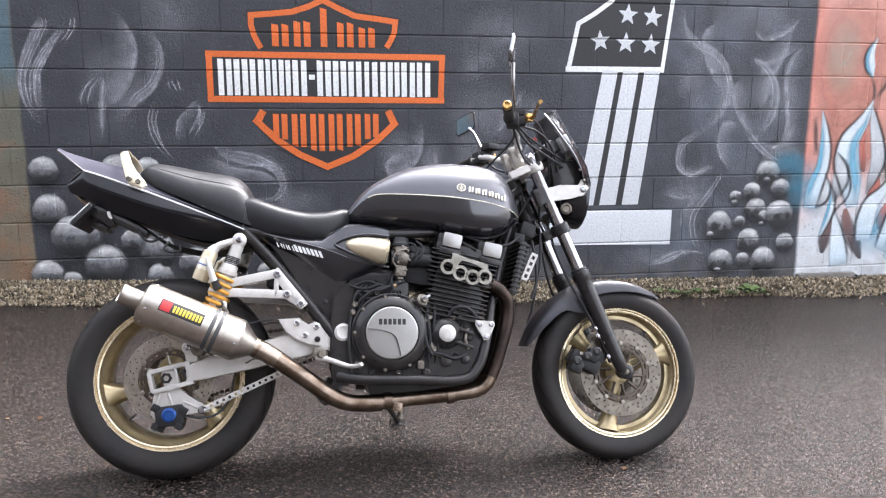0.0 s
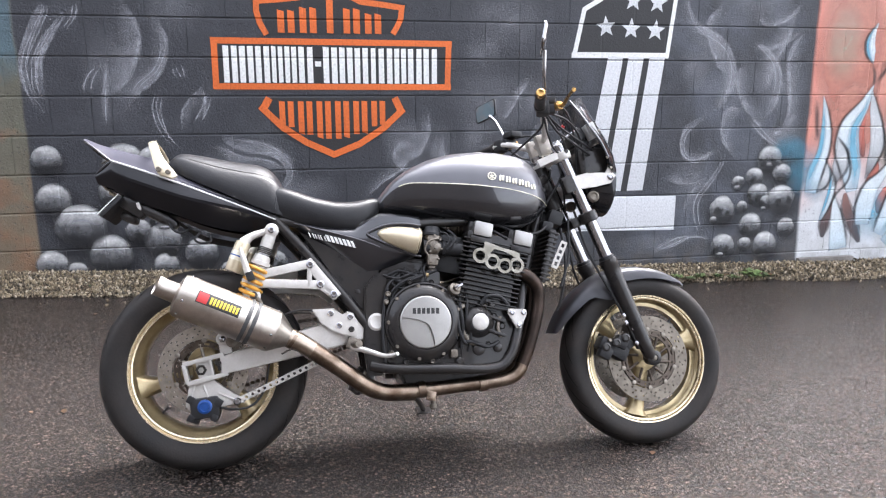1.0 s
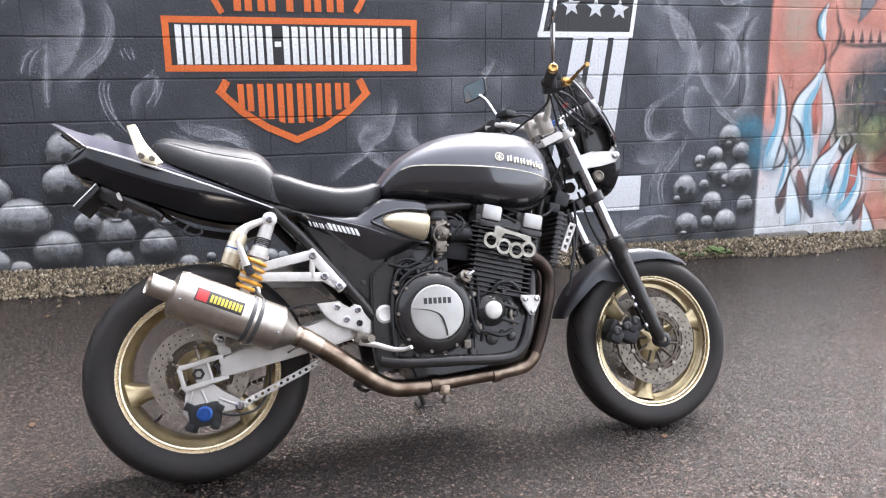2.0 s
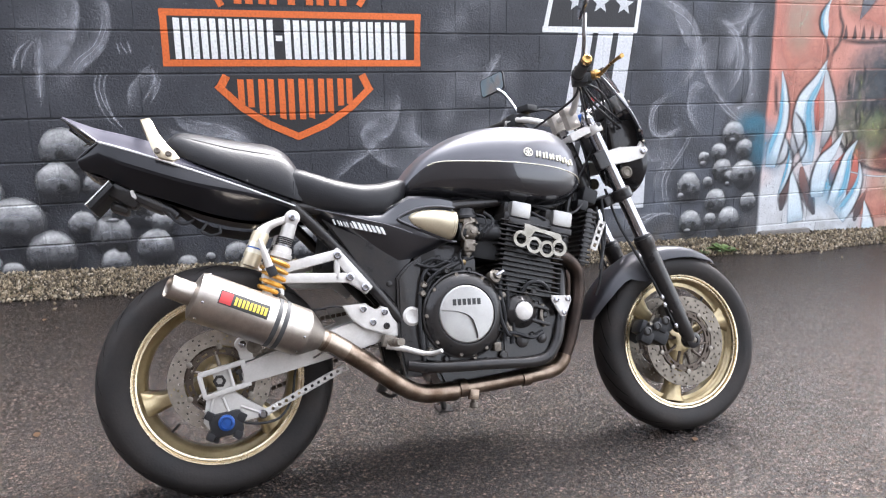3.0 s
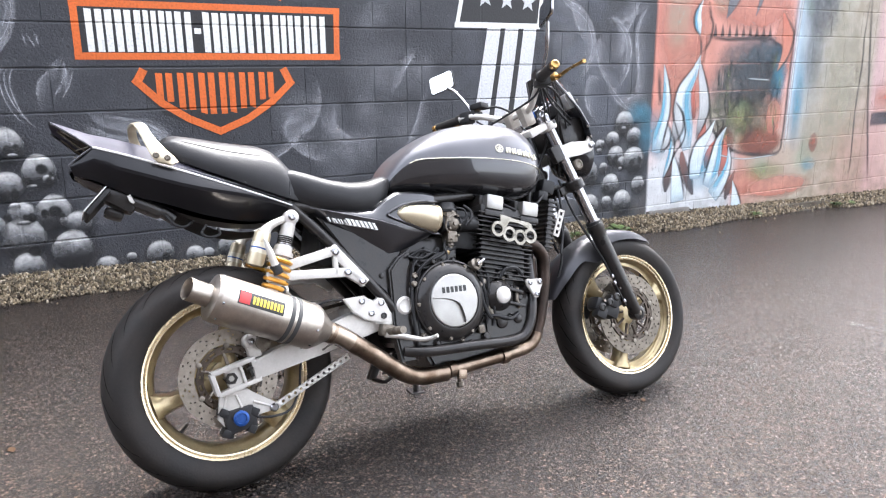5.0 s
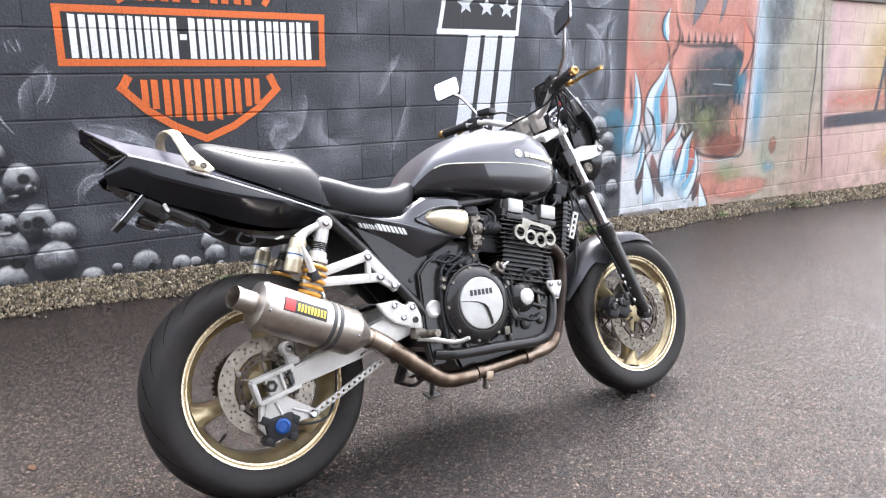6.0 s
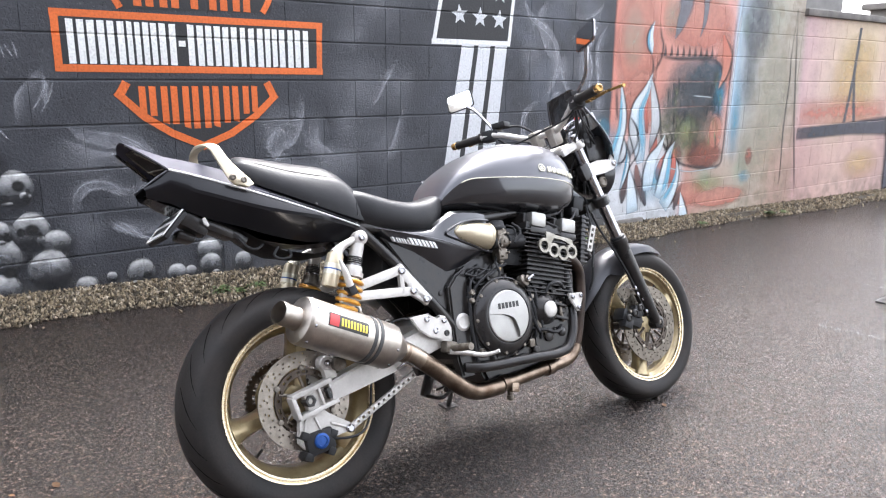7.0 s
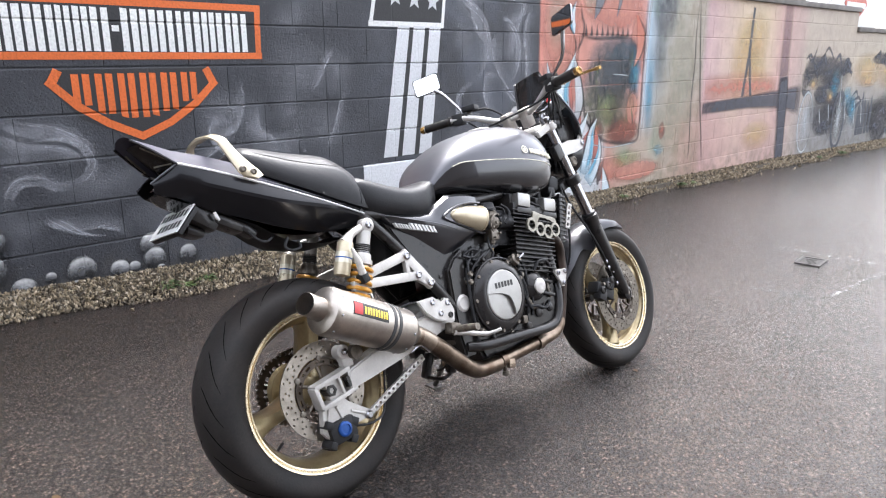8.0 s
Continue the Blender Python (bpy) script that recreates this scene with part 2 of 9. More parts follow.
    b = node(m, "ShaderNodeBump", Strength=1.0, Distance=0.0055)
    link(m, height.outputs[0], b.inputs["Height"])
    link(m, unit.outputs[0], b.inputs["Normal"])
    link(m, b.outputs[0], p.inputs["Normal"])
    r = node(m, "ShaderNodeMapRange")
    r.inputs[1].default_value, r.inputs[2].default_value, r.inputs[3].default_value, r.inputs[4].default_value = 0.3, 0.7, 0.17, 0.24
    link(m, wet.outputs[0], r.inputs[0])
    link(m, r.outputs[0], p.inputs["Roughness"])
    return m


CHIP_TILT = 1.0
M_ASPHALT = asphalt_material()
bm = nb()
gx = [-300, -60, -20, -6, -3, 0, 1.2, 3, 6, 12, 25, 60, 300]
gy = [-300, -40, -10, 0, 2, 4, YW + 0.3, 8, 20, 60, 300]
rows = [[bm.verts.new((x, y, lie(x))) for y in gy] for x in gx]
for a, b in zip(rows, rows[1:]):
    for j in range(len(gy) - 1):
        bm.faces.new((a[j], b[j], b[j + 1], a[j + 1]))
tagged(link_mesh("ground", bm, M_ASPHALT), "damp dark asphalt lane falling gently along the wall", "ground", kind="structure")

# ---- wall: concrete blocks under paint ----
X0, X_CUT, X_END, Z_HIGH, Z_LOW = -7.0, 6.30, 19.0, 3.2, 1.80


def wall_paint():
    m = bpy.data.materials.new("spray_painted_blockwork")
    m.use_nodes = True
    p = m.node_tree.nodes["Principled BSDF"]
    geo = node(m, "ShaderNodeNewGeometry")
    sep = node(m, "ShaderNodeSeparateXYZ")
    link(m, geo.outputs["Position"], sep.inputs[0])

    def noise_at(scale, detail=5.0, distort=0.0):
        n = node(m, "ShaderNodeTexNoise", Scale=scale, Detail=detail, Distortion=distort)
        link(m, geo.outputs["Position"], n.inputs["Vector"])
        return n.outputs[0]

    def maths(op, a, b, c=None):
        n = node(m, "ShaderNodeMath")
        n.operation = op
        for i, v in enumerate((a, b, c)):
            if v is None:
                continue
            if isinstance(v, (int, float)):
                n.inputs[i].default_value = v
            else:
                link(m, v, n.inputs[i])
        return n.outputs[0]

    def along(a, b, v):
        n = node(m, "ShaderNodeMapRange")
        n.inputs[1].default_value, n.inputs[2].default_value = a, b
        link(m, v, n.inputs[0])
        return n.outputs[0]

    def mixed(f, a, b, how="MIX"):
        n = node(m, "ShaderNodeMixRGB")
        n.blend_type = how
        for i, v in enumerate((f, a, b)):
            if isinstance(v, (int, float)):
                n.inputs[i].default_value = v
            elif isinstance(v, tuple):
                n.inputs[i].default_value = (*v, 1)
            else:
                link(m, v, n.inputs[i])
        return n.outputs[0]

    wob = noise_at(3.0, 4.0)
    xw = maths("ADD", sep.outputs[0], maths("MULTIPLY", maths("SUBTRACT", wob, 0.5), 0.035))
    f = along(3.4, 14.0, xw)
    at = lambda x: (x - 3.4) / 10.6
    dark = (0.033, 0.035, 0.042)
    high = ramp(m, [(at(3.51), (0.60, 0.235, 0.175)), (at(3.75), (0.690, 0.343, 0.257)), (at(4.1), (0.575, 0.205, 0.130)), (at(4.5), (0.620, 0.305, 0.241)), (at(5.0), (0.660, 0.290, 0.225)), (at(5.12), (0.660, 0.365, 0.305)), (at(5.16), (0.36, 0.50, 0.62)), (at(5.24), (0.30, 0.38, 0.44)), (at(5.45), (0.31, 0.32, 0.30)), (at(5.75), (0.38, 0.345, 0.26)),
                    (at(6.30), (0.40, 0.335, 0.25)), (at(6.40), (0.60, 0.36, 0.37)), (at(7.2), (0.64, 0.47, 0.31)), (at(7.9), (0.64, 0.48, 0.29)), (at(8.4), (0.60, 0.34, 0.29)), (at(9.05), (0.46, 0.30, 0.25)), (at(9.3), (0.46, 0.37, 0.28)), (at(14), (0.40, 0.34, 0.24))])
    low = ramp(m, [(at(3.53), (0.60, 0.61, 0.62)), (at(4.42), (0.60, 0.63, 0.66)), (at(4.54), (0.484, 0.205, 0.141)), (at(4.9), (0.42, 0.28, 0.20)), (at(5.5), (0.38, 0.32, 0.23)), (at(6.0), (0.45, 0.25, 0.175)), (at(6.35), (0.42, 0.22, 0.16)), (at(6.42), (0.52, 0.27, 0.24)), (at(7.3), (0.60, 0.37, 0.30)), (at(8.4), (0.54, 0.31, 0.27)), (at(9.0), (0.42, 0.32, 0.27)),
                   (at(9.4), (0.16, 0.16, 0.17)), (at(11.5), (0.14, 0.15, 0.16)), (at(14), (0.16, 0.16, 0.15))])
    link(m, f, high.inputs[0])
    link(m, f, low.inputs[0])
    zf = along(0.35, 0.95, maths("ADD", sep.outputs[2], maths("MULTIPLY", maths("SUBTRACT", noise_at(1.6), 0.5), 0.9)))
    paint = mixed(zf, low.outputs[0], high.outputs[0])
    paint = mixed(along(3.505, 3.475, xw), paint, dark)
    old = mixed(zf, (0.175, 0.135, 0.09), (0.12, 0.115, 0.085))
    paint = mixed(along(-1.612, -1.628, xw), paint, old)
    # drifts of thin grey spray on the black, patches of other colours past it
    haze = along(0.50, 0.80, noise_at(1.1, 4.0, 1.6))
    black = maths("MULTIPLY", along(-1.63, -1.60, xw), along(3.50, 3.44, xw))
    paint = mixed(maths("MULTIPLY", maths("MULTIPLY", haze, black), 0.28), paint, (0.13, 0.135, 0.15))
    # bluish veil of sky glare towards the right, put into the paint colour
    glare_veil = maths("MULTIPLY", maths("MULTIPLY", along(1.4, 2.6, xw), along(3.50, 3.35, xw)), along(0.42, 0.70, noise_at(2.4, 5.0, 0.8)))
    paint = mixed(maths("MULTIPLY", glare_veil, 0.50), paint, (0.14, 0.155, 0.19))
    green = maths("MULTIPLY", along(0.55, 0.68, noise_at(2.3, 3.0)), maths("MAXIMUM", along(-1.62, -1.66, xw), maths("MULTIPLY", along(4.4, 4.8, xw), along(6.2, 5.4, xw))))
    paint = mixed(maths("MULTIPLY", green, 0.55), paint, (0.16, 0.26, 0.16))
    west = along(-1.615, -1.635, xw)
    teal = maths("MULTIPLY", west, along(1.22, 1.36, maths("ADD", sep.outputs[2], maths("MULTIPLY", maths("SUBTRACT", noise_at(6.0), 0.5), 0.3))))
    paint = mixed(maths("MULTIPLY", teal, 0.85), paint, (0.07, 0.12, 0.15))
    rust = maths("MULTIPLY", west, along(0.48, 0.62, noise_at(5.0, 5.0)))
    paint = mixed(maths("MULTIPLY", rust, 0.5), paint, (0.25, 0.12, 0.06))
    paint = mixed(maths("MULTIPLY", along(3.50, 3.60, xw), 0.16), paint, (0.42, 0.42, 0.44))
    paint = mixed(maths("MULTIPLY", along(5.2, 6.4, xw), 0.22), paint, (0.30, 0.25, 0.20))
    mottle = maths("MULTIPLY", maths("MULTIPLY", along(5.30, 5.60, xw), along(6.45, 6.15, xw)), along(0.44, 0.62, noise_at(8.0, 6.0)))
    paint = mixed(maths("MULTIPLY", mottle, 0.55), paint, (0.20, 0.165, 0.11))
    # weathering: blotches, pinholes showing grey, dirt splashed near the foot
    paint = mixed(0.35, paint, mixed(along(0.3, 0.75, noise_at(7.0, 6.0)), (0.55, 0.55, 0.55), (1.15, 1.15, 1.15)), "MULTIPLY")
    pits = along(0.63, 0.70, noise_at(75.0, 4.0))
    paint = mixed(maths("MULTIPLY", pits, 0.18), paint, (0.22, 0.22, 0.22))
    holes = along(0.37, 0.31, noise_at(60.0, 4.0))
    paint = mixed(maths("MULTIPLY", holes, 0.45), paint, (0.012, 0.012, 0.012))
    splash = maths("MULTIPLY", along(0.22, -0.1, sep.outputs[2]), along(0.42, 0.62, noise_at(9.0, 6.0)))
    paint = mixed(maths("MULTIPLY", splash, 0.45), paint, (0.12, 0.10, 0.075))
    link(m, paint, p.inputs["Base Color"])
    p.inputs["Roughness"].default_value = 0.62
    b = node(m, "ShaderNodeBump", Strength=0.7, Distance=0.006)
    link(m, maths("ADD", maths("ADD", noise_at(85.0, 6.0), maths("MULTIPLY", noise_at(18.0, 3.0), 0.6)), maths("MULTIPLY", holes, -0.6)), b.inputs["Height"])
    link(m, b.outputs[0], p.inputs["Normal"])
    return m


M_WALL = wall_paint()
M_RENDER = mat("grey_render", (0.22, 0.21, 0.20), 0.8, 0.0, 0.3, 1.5, 0.3, 60)
M_CONCRETE = mat("weathered_concrete", (0.24, 0.22, 0.20), 0.8, 0.0, 0.4, 5, 0.4, 90, other=(0.12, 0.11, 0.10))
M_DARKWALL = mat("dark_brick_render", (0.09, 0.08, 0.075), 0.8, 0.0, 0.4, 0.8, 0.3, 60)
M_MORTAR = M_WALL

CONTROL = [-6.45, -1.25, 1.345, 3.94, X_CUT]     # straight joints that run through all courses


def courses(x_from, x_to, z_top, starts):
    """(course, x0, x1, z0, z1) of each block in running bond between straight joints."""
    out = []
    k = -3
    while BED + k * PITCH < z_top - 0.02:
        z0, z1 = BED + k * PITCH, min(BED + (k + 1) * PITCH, z_top)
        for a, b in zip(starts, starts[1:]):
            x = b
            first = STEP / 2 if k % 2 == 0 else STEP
            while x > a + 0.01:
                nx = max(a, x - first)
                if nx - a < 0.06:
                    nx = a
                if x > x_from and nx < x_to:
                    out.append((k, nx, x, z0, z1))
                x, first = nx, STEP
        k += 1
    return out


block_meshes = {}


def block_mesh(w, h):
    key = (round(w, 3), round(h, 3))
    if key not in block_meshes:
        b, d, g = 0.0085, 0.0085, 0.0012
        ring = lambda i, y: [(-w / 2 + i * 0.22, y, i), (w / 2 - i * 0.22, y, i), (w / 2 - i * 0.22, y, h - i), (-w / 2 + i * 0.22, y, h - i)]
        verts = ring(b, 0.0) + ring(b * 0.45, 0.0022) + ring(g, d) + ring(g, 0.09)
        faces = [(0, 1, 2, 3)] + [(4 * r + i, 4 * r + 4 + i, 4 * r + 4 + (i + 1) % 4, 4 * r + (i + 1) % 4) for r in range(3) for i in range(4)] + [(15, 14, 13, 12)]
        me = bpy.data.meshes.new("block")
        me.from_pydata(verts, [], faces)
        me.materials.append(M_WALL)
        block_meshes[key] = me
    return block_meshes[key]


def wall_core(name, x0, x1, z1, label):
    bm = nb()
    block(bm, ((x0 + x1) / 2, YW + 0.105, (z1 - 0.9) / 2), (x1 - x0, 0.2, z1 + 0.9))
    return tagged(link_mesh(name, bm, M_MORTAR, smooth=False), label, "wall", kind="structure")


wall_a = wall_core("wall_north", X0, X_CUT, Z_HIGH, "tall black block wall covered in spray-painted mural")
X_STEP, Z_LAST = 11.15, 1.52
wall_b = wall_core("wall_east", X_CUT, X_STEP, Z_LOW, "low painted block wall with faded sunset mural")
wall_c = wall_core("wall_far_east", X_STEP, X_END, Z_LAST, "low end of the painted block wall")
ALL_BLOCKS = [(wall_a, b) for b in courses(X0, X_CUT, Z_HIGH, [X0] + CONTROL)] + [(wall_b, b) for b in courses(X_CUT, X_STEP, Z_LOW, [X_CUT, 8.55, X_STEP])] + [(wall_c, b) for b in courses(X_STEP, X_END, Z_LAST, [X_STEP, 12.6, 15.8, X_END])]

# concrete coping on the low wall, foot slab below the flames
bm = nb()
block(bm, ((X_CUT + X_STEP) / 2, YW + 0.1, Z_LOW + 0.035), (X_STEP - X_CUT, 0.28, 0.07), bevel=0.012)
block(bm, ((X_STEP + X_END) / 2, YW + 0.1, Z_LAST + 0.035), (X_END - X_STEP, 0.28, 0.07), bevel=0.012)
tagged(link_mesh("coping", bm, M_CONCRETE), "weathered grey concrete coping on the low wall", "coping", kind="structure")
bm = nb()
block(bm, (8.55, YW + 0.10, Z_LOW + 0.115), (0.95, 0.20, 0.09), bevel=0.006)
block(bm, (8.55, YW + 0.10, Z_LOW + 0.195), (1.10, 0.34, 0.07), bevel=0.014)
tagged(link_mesh("pier_cap", bm, M_CONCRETE), "weathered grey concrete cap on a wall pier", "coping", kind="structure")
bm = nb()
block(bm, (3.73, YW - 0.012, -0.14), (0.46, 0.045, 0.22), bevel=0.008)
tagged(link_mesh("wall_foot", bm, M_CONCRETE), "bare concrete footing showing at the wall's base", "footing", kind="structure")

# ---- buildings that close the lane ----


def plain_building(name, label, x0, x1, y0, y1, h, material):
    root = tagged(new(name), label, "building", kind="structure")
    bm = nb()
    block(bm, ((x0 + x1) / 2, (y0 + y1) / 2, h / 2 - 1), (x1 - x0, y1 - y0, h + 2))
    part("wall", bm, material, root, smooth=False)
    bm = nb()
    block(bm, ((x0 + x1) / 2, (y0 + y1) / 2, h + 0.1), (x1 - x0 + 0.4, y1 - y0 + 0.4, 0.2), bevel=0.03)
    part("roof", bm, M_CONCRETE, root)
    return root


# Opposite building: added out of view, sized to darken reflections and limit fill.
plain_building("unseen_opposite_building", "unseen plain building added across the lane to darken reflections", -30, 3.0, -17, -7.0, 7.5, M_DARKWALL)
# End building: added out of view as well.
plain_building("end_building", "unseen plain dark rendered building added to close the lane", -24, -13, -7, 4.2, 6.0, M_DARKWALL)
plain_building("far_building", "dark grey building beyond the low wall", 19, 29.5, 16, 22, 7.0, M_RENDER)

# white board with a red badge above the far end of the wall
board = tagged(new("sign_board"), "white sign board with a red badge above the wall", "sign")
bm = nb()
block(bm, (12.4, YW + 0.5, 1.95), (2.3, 0.06, 0.62), bevel=0.01)
part("panel", bm, M_WHITE, board)
bm = nb()
plate(bm, [(12.0, 2.16), (12.8, 2.16), (12.95, 2.0), (12.7, 1.84), (12.4, 1.74), (12.1, 1.84), (11.85, 2.0)], YW + 0.462, YW + 0.469)
part("badge", bm, mat("faded_red_paint", (0.5, 0.09, 0.06), 0.5, 0, 0.2), board, "faded red badge shape")
bm = nb()
block(bm, (12.4, YW + 0.458, 1.98), (0.9, 0.006, 0.09))
part("bar", bm, M_WHITE, board, smooth=False)
for px in (11.6, 13.2):
    bm = nb()
    rod(bm, (px, YW + 0.55, -0.6), (px, YW + 0.55, 1.8), 0.03)
    part("post", bm, M_CONCRETE, board)

# ---- gravel, leaves, weeds ----
rnd = random.Random(7)


def gravel_material():
    m = mat("tan_gravel", (0.30, 0.25, 0.18), 0.75, 0, 0.3, 60, 0.3, 200)
    geo = node(m, "ShaderNodeNewGeometry")
    rp = ramp(m, [(0, (0.030, 0.024, 0.015)), (0.3, (0.10, 0.078, 0.050)), (0.6, (0.20, 0.155, 0.096)), (0.85, (0.32, 0.255, 0.165)), (1, (0.46, 0.40, 0.31))])
    link(m, geo.outputs["Random Per Island"], rp.inputs[0])
    link(m, rp.outputs[0], m.node_tree.nodes["Principled BSDF"].inputs["Base Color"])
    return m


def gravel():
    verts, faces = [], []
    base = [Vector(p) for p in ((1, 0, 0), (-1, 0, 0), (0, 1, 0), (0, -1, 0), (0, 0, 1), (0, 0, -1))]
    tri = ((0, 2, 4), (2, 1, 4), (1, 3, 4), (3, 0, 4), (2, 0, 5), (1, 2, 5), (3, 1, 5), (0, 3, 5))
    n = 46000
    for i in range(n):
        x = -2.4 + 17.4 * rnd.random() ** 1.5
        u = rnd.random() ** 1.25
        edge = 0.31 - 0.07 * min(1.0, max(0.0, (x - 0.2) / 0.8)) - 0.05 * min(1.0, max(0.0, (x - 3.2) / 1.5)) + 0.045 * math.sin(x * 2.1) + 0.03 * math.sin(x * 5.3 + 1)
        y = YW - 0.01 - u * edge
        if rnd.random() < 0.01:
            y -= rnd.uniform(0, 0.25)
        s = rnd.uniform(0.0050, 0.0140) * (0.85 + 0.55 * min(1.0, max(0.0, (x - 3.0) / 6.0)))
        heap = max(0.0, 0.080 * (1 - u ** 1.6) + 0.004)
        c = Vector((x, y, lie(x) + heap * rnd.uniform(0.75, 1.05) + s * 0.2))
        r = Euler((rnd.uniform(0, 6), rnd.uniform(0, 6), rnd.uniform(0, 6))).to_matrix()
        sq = Vector((rnd.uniform(0.9, 1.7), rnd.uniform(0.6, 1.1), rnd.uniform(0.4, 0.8)))
        o = len(verts)
        verts += [c + r @ Vector((p.x * sq.x, p.y * sq.y, p.z * sq.z)) * s * rnd.uniform(0.8, 1.2) for p in base]
        faces += [tuple(o + k for k in t) for t in tri]
    me = bpy.data.meshes.new("gravel")
    me.from_pydata(verts, [], faces)
    me.materials.append(gravel_material())
    return tagged(new("gravel", me), "loose tan gravel and dead leaves along the wall", "gravel", kind="stuff")


gravel()
bm = nb()
sx = [-7 + 0.25 * i for i in range(105)]
strip = [[bm.verts.new((x, y, lie(x) + h)) for y, h in ((YW + 0.02, 0.075), (YW - 0.10, 0.06), (YW - 0.15 - 0.03 * math.sin(x * 2.1), 0.02), (YW - 0.19 - 0.04 * math.sin(x * 2.1), -0.01))] for x in sx]
for a, b in zip(strip, strip[1:]):
    for j in range(3):
        bm.faces.new((a[j], b[j], b[j + 1], a[j + 1]))
tagged(link_mesh("soil", bm, mat("damp_soil", (0.085, 0.066, 0.042), 0.85, 0, 0.5, 30, 0.6, 140)), "damp brown soil verge under the gravel", "soil", kind="structure")

M_LEAFGREEN = mat("weed_leaf", (0.10, 0.17, 0.05), 0.55, 0, 0.3, 30, 0.1, 100, other=(0.16, 0.20, 0.07), each=0.3)
M_DRY = mat("dry_leaf", (0.12, 0.072, 0.036), 0.85, 0, 0.3, 40, 0.2, 100, other=(0.07, 0.038, 0.022), each=0.4, specular=0.15)


def blade(bm, p, length, width, az, lift):
    d, s = Vector((math.cos(az), math.sin(az), 0)), Vector((-math.sin(az), math.cos(az), 0))
    pts = []
    for t, w in ((0, 0.3), (0.35, 1.0), (0.7, 0.8), (1.0, 0.05)):
        c = Vector(p) + d * length * t * math.cos(lift * (1 - 0.5 * t)) + Vector((0, 0, 1)) * length * t * math.sin(lift * (1 - 0.75 * t))
        pts.append([bm.verts.new(c - s * width * w), bm.verts.new(c + Vector((0, 0, -0.15 * width))), bm.verts.new(c + s * width * w)])
    for a, b in zip(pts, pts[1:]):
        for j in (0, 1):
            bm.faces.new((a[j], a[j + 1], b[j + 1], b[j]))


def weed(x, y, size, leaves, broad, label):
    bm = nb()
    for i in range(leaves):
        az = rnd.uniform(0, 6.28)
        r = rnd.uniform(0, size * 0.5)
        blade(bm, (x + r * math.cos(az), y + 0.4 * r * math.sin(az), lie(x) + 0.03), size * rnd.uniform(0.5, 1.1), size * broad * rnd.uniform(0.6, 1.2), rnd.uniform(0, 6.28), rnd.uniform(0.4, 1.4))
    return tagged(link_mesh("weed", bm, M_LEAFGREEN), label, "weed", "weeds along the wall")


for x, y, s, n, w in ((3.02, 4.50, 0.10, 40, 0.22), (2.35, 4.54, 0.06, 50, 0.12), (2.62, 4.5, 0.055, 50, 0.14), (2.85, 4.46, 0.05, 40, 0.16), (0.10, 4.46, 0.075, 60, 0.13), (0.32, 4.47, 0.07, 50, 0.15), (0.20, 4.42, 0.05, 40, 0.15),
                      (5.75, 4.52, 0.07, 45, 0.18), (5.95, 4.5, 0.06, 40, 0.15), (9.6, 4.5, 0.09, 60, 0.15), (10.6, 4.5, 0.1, 60, 0.15), (-1.3, 4.52, 0.04, 24, 0.16), (2.45, 4.50, 0.05, 60, 0.10), (2.52, 4.46, 0.045, 50, 0.12), (2.20, 4.5, 0.05, 60, 0.10), (2.75, 4.5, 0.05, 50, 0.12), (3.12, 4.47, 0.05, 40, 0.2), (-0.15, 4.5, 0.035, 30, 0.15), (4.6, 4.5, 0.06, 50, 0.12)):
    weed(x, y, s, n, w, "small green weed growing in the gravel")

for i in range(46):
    near = i < 12
    x = rnd.uniform(-1.4, 6) if near else rnd.uniform(-1.5, 7)
    y = rnd.uniform(4.3, 4.62) if not near else rnd.uniform(1.2, 4.3)
    bm = nb()
    s = rnd.uniform(0.008, 0.018) if near else rnd.uniform(0.012, 0.03)
    blade(bm, (x, y, lie(x) + (0.004 if near else 0.055)), s * 2, s * 0.6, rnd.uniform(0, 6.28), rnd.uniform(0.05, 0.4))
    tagged(link_mesh("fallen_leaf", bm, M_DRY), "small dry brown leaf lying on the ground", "leaf", "fallen leaves")

# small iron cover and worn white road lines
DRAIN = pose(3.515, 2.38, lie(3.515), 0, 1.4, 6)
drain = tagged(new("drain_cover"), "small worn metal drain cover set in the asphalt", "drain cover")
M_IRON = mat("worn_iron", (0.085, 0.082, 0.078), 0.75, 0.0, 0.5, 40, 0.6, 200, specular=0.2)
bm = nb()
for x, y, a, b in ((0, 0.068, 0.22, 0.018), (0, -0.068, 0.22, 0.018), (0.101, 0, 0.018, 0.120), (-0.101, 0, 0.018, 0.120)):
    bmesh.ops.create_cube(bm, size=1, matrix=DRAIN @ Matrix.Translation((x, y, 0.003)) @ Matrix.Diagonal((a, b, 0.014, 1)))
part("rim", bm, M_IRON, drain, "pale worn rim", smooth=False)
bm = nb()
bmesh.ops.create_cube(bm, size=1, matrix=DRAIN @ Matrix.Translation((0, 0, 0.001)) @ Matrix.Diagonal((0.186, 0.120, 0.010, 1)))
part("lid", bm, mat("grimy_iron", (0.050, 0.047, 0.044), 0.8, 0.0, 0.4, 30, 0.6, 200, specular=0.2), drain, "dull grey lid", smooth=False)
for x in (-0.06, -0.03, 0.0, 0.03, 0.06):
    bm = nb()
    bmesh.ops.create_cube(bm, size=1, matrix=DRAIN @ Matrix.Translation((x, 0.012 * math.sin(40 * x), 0.0065)) @ Matrix.Diagonal((0.013, 0.06, 0.005, 1)))
    part("raised_bar", bm, M_IRON, drain, smooth=False)


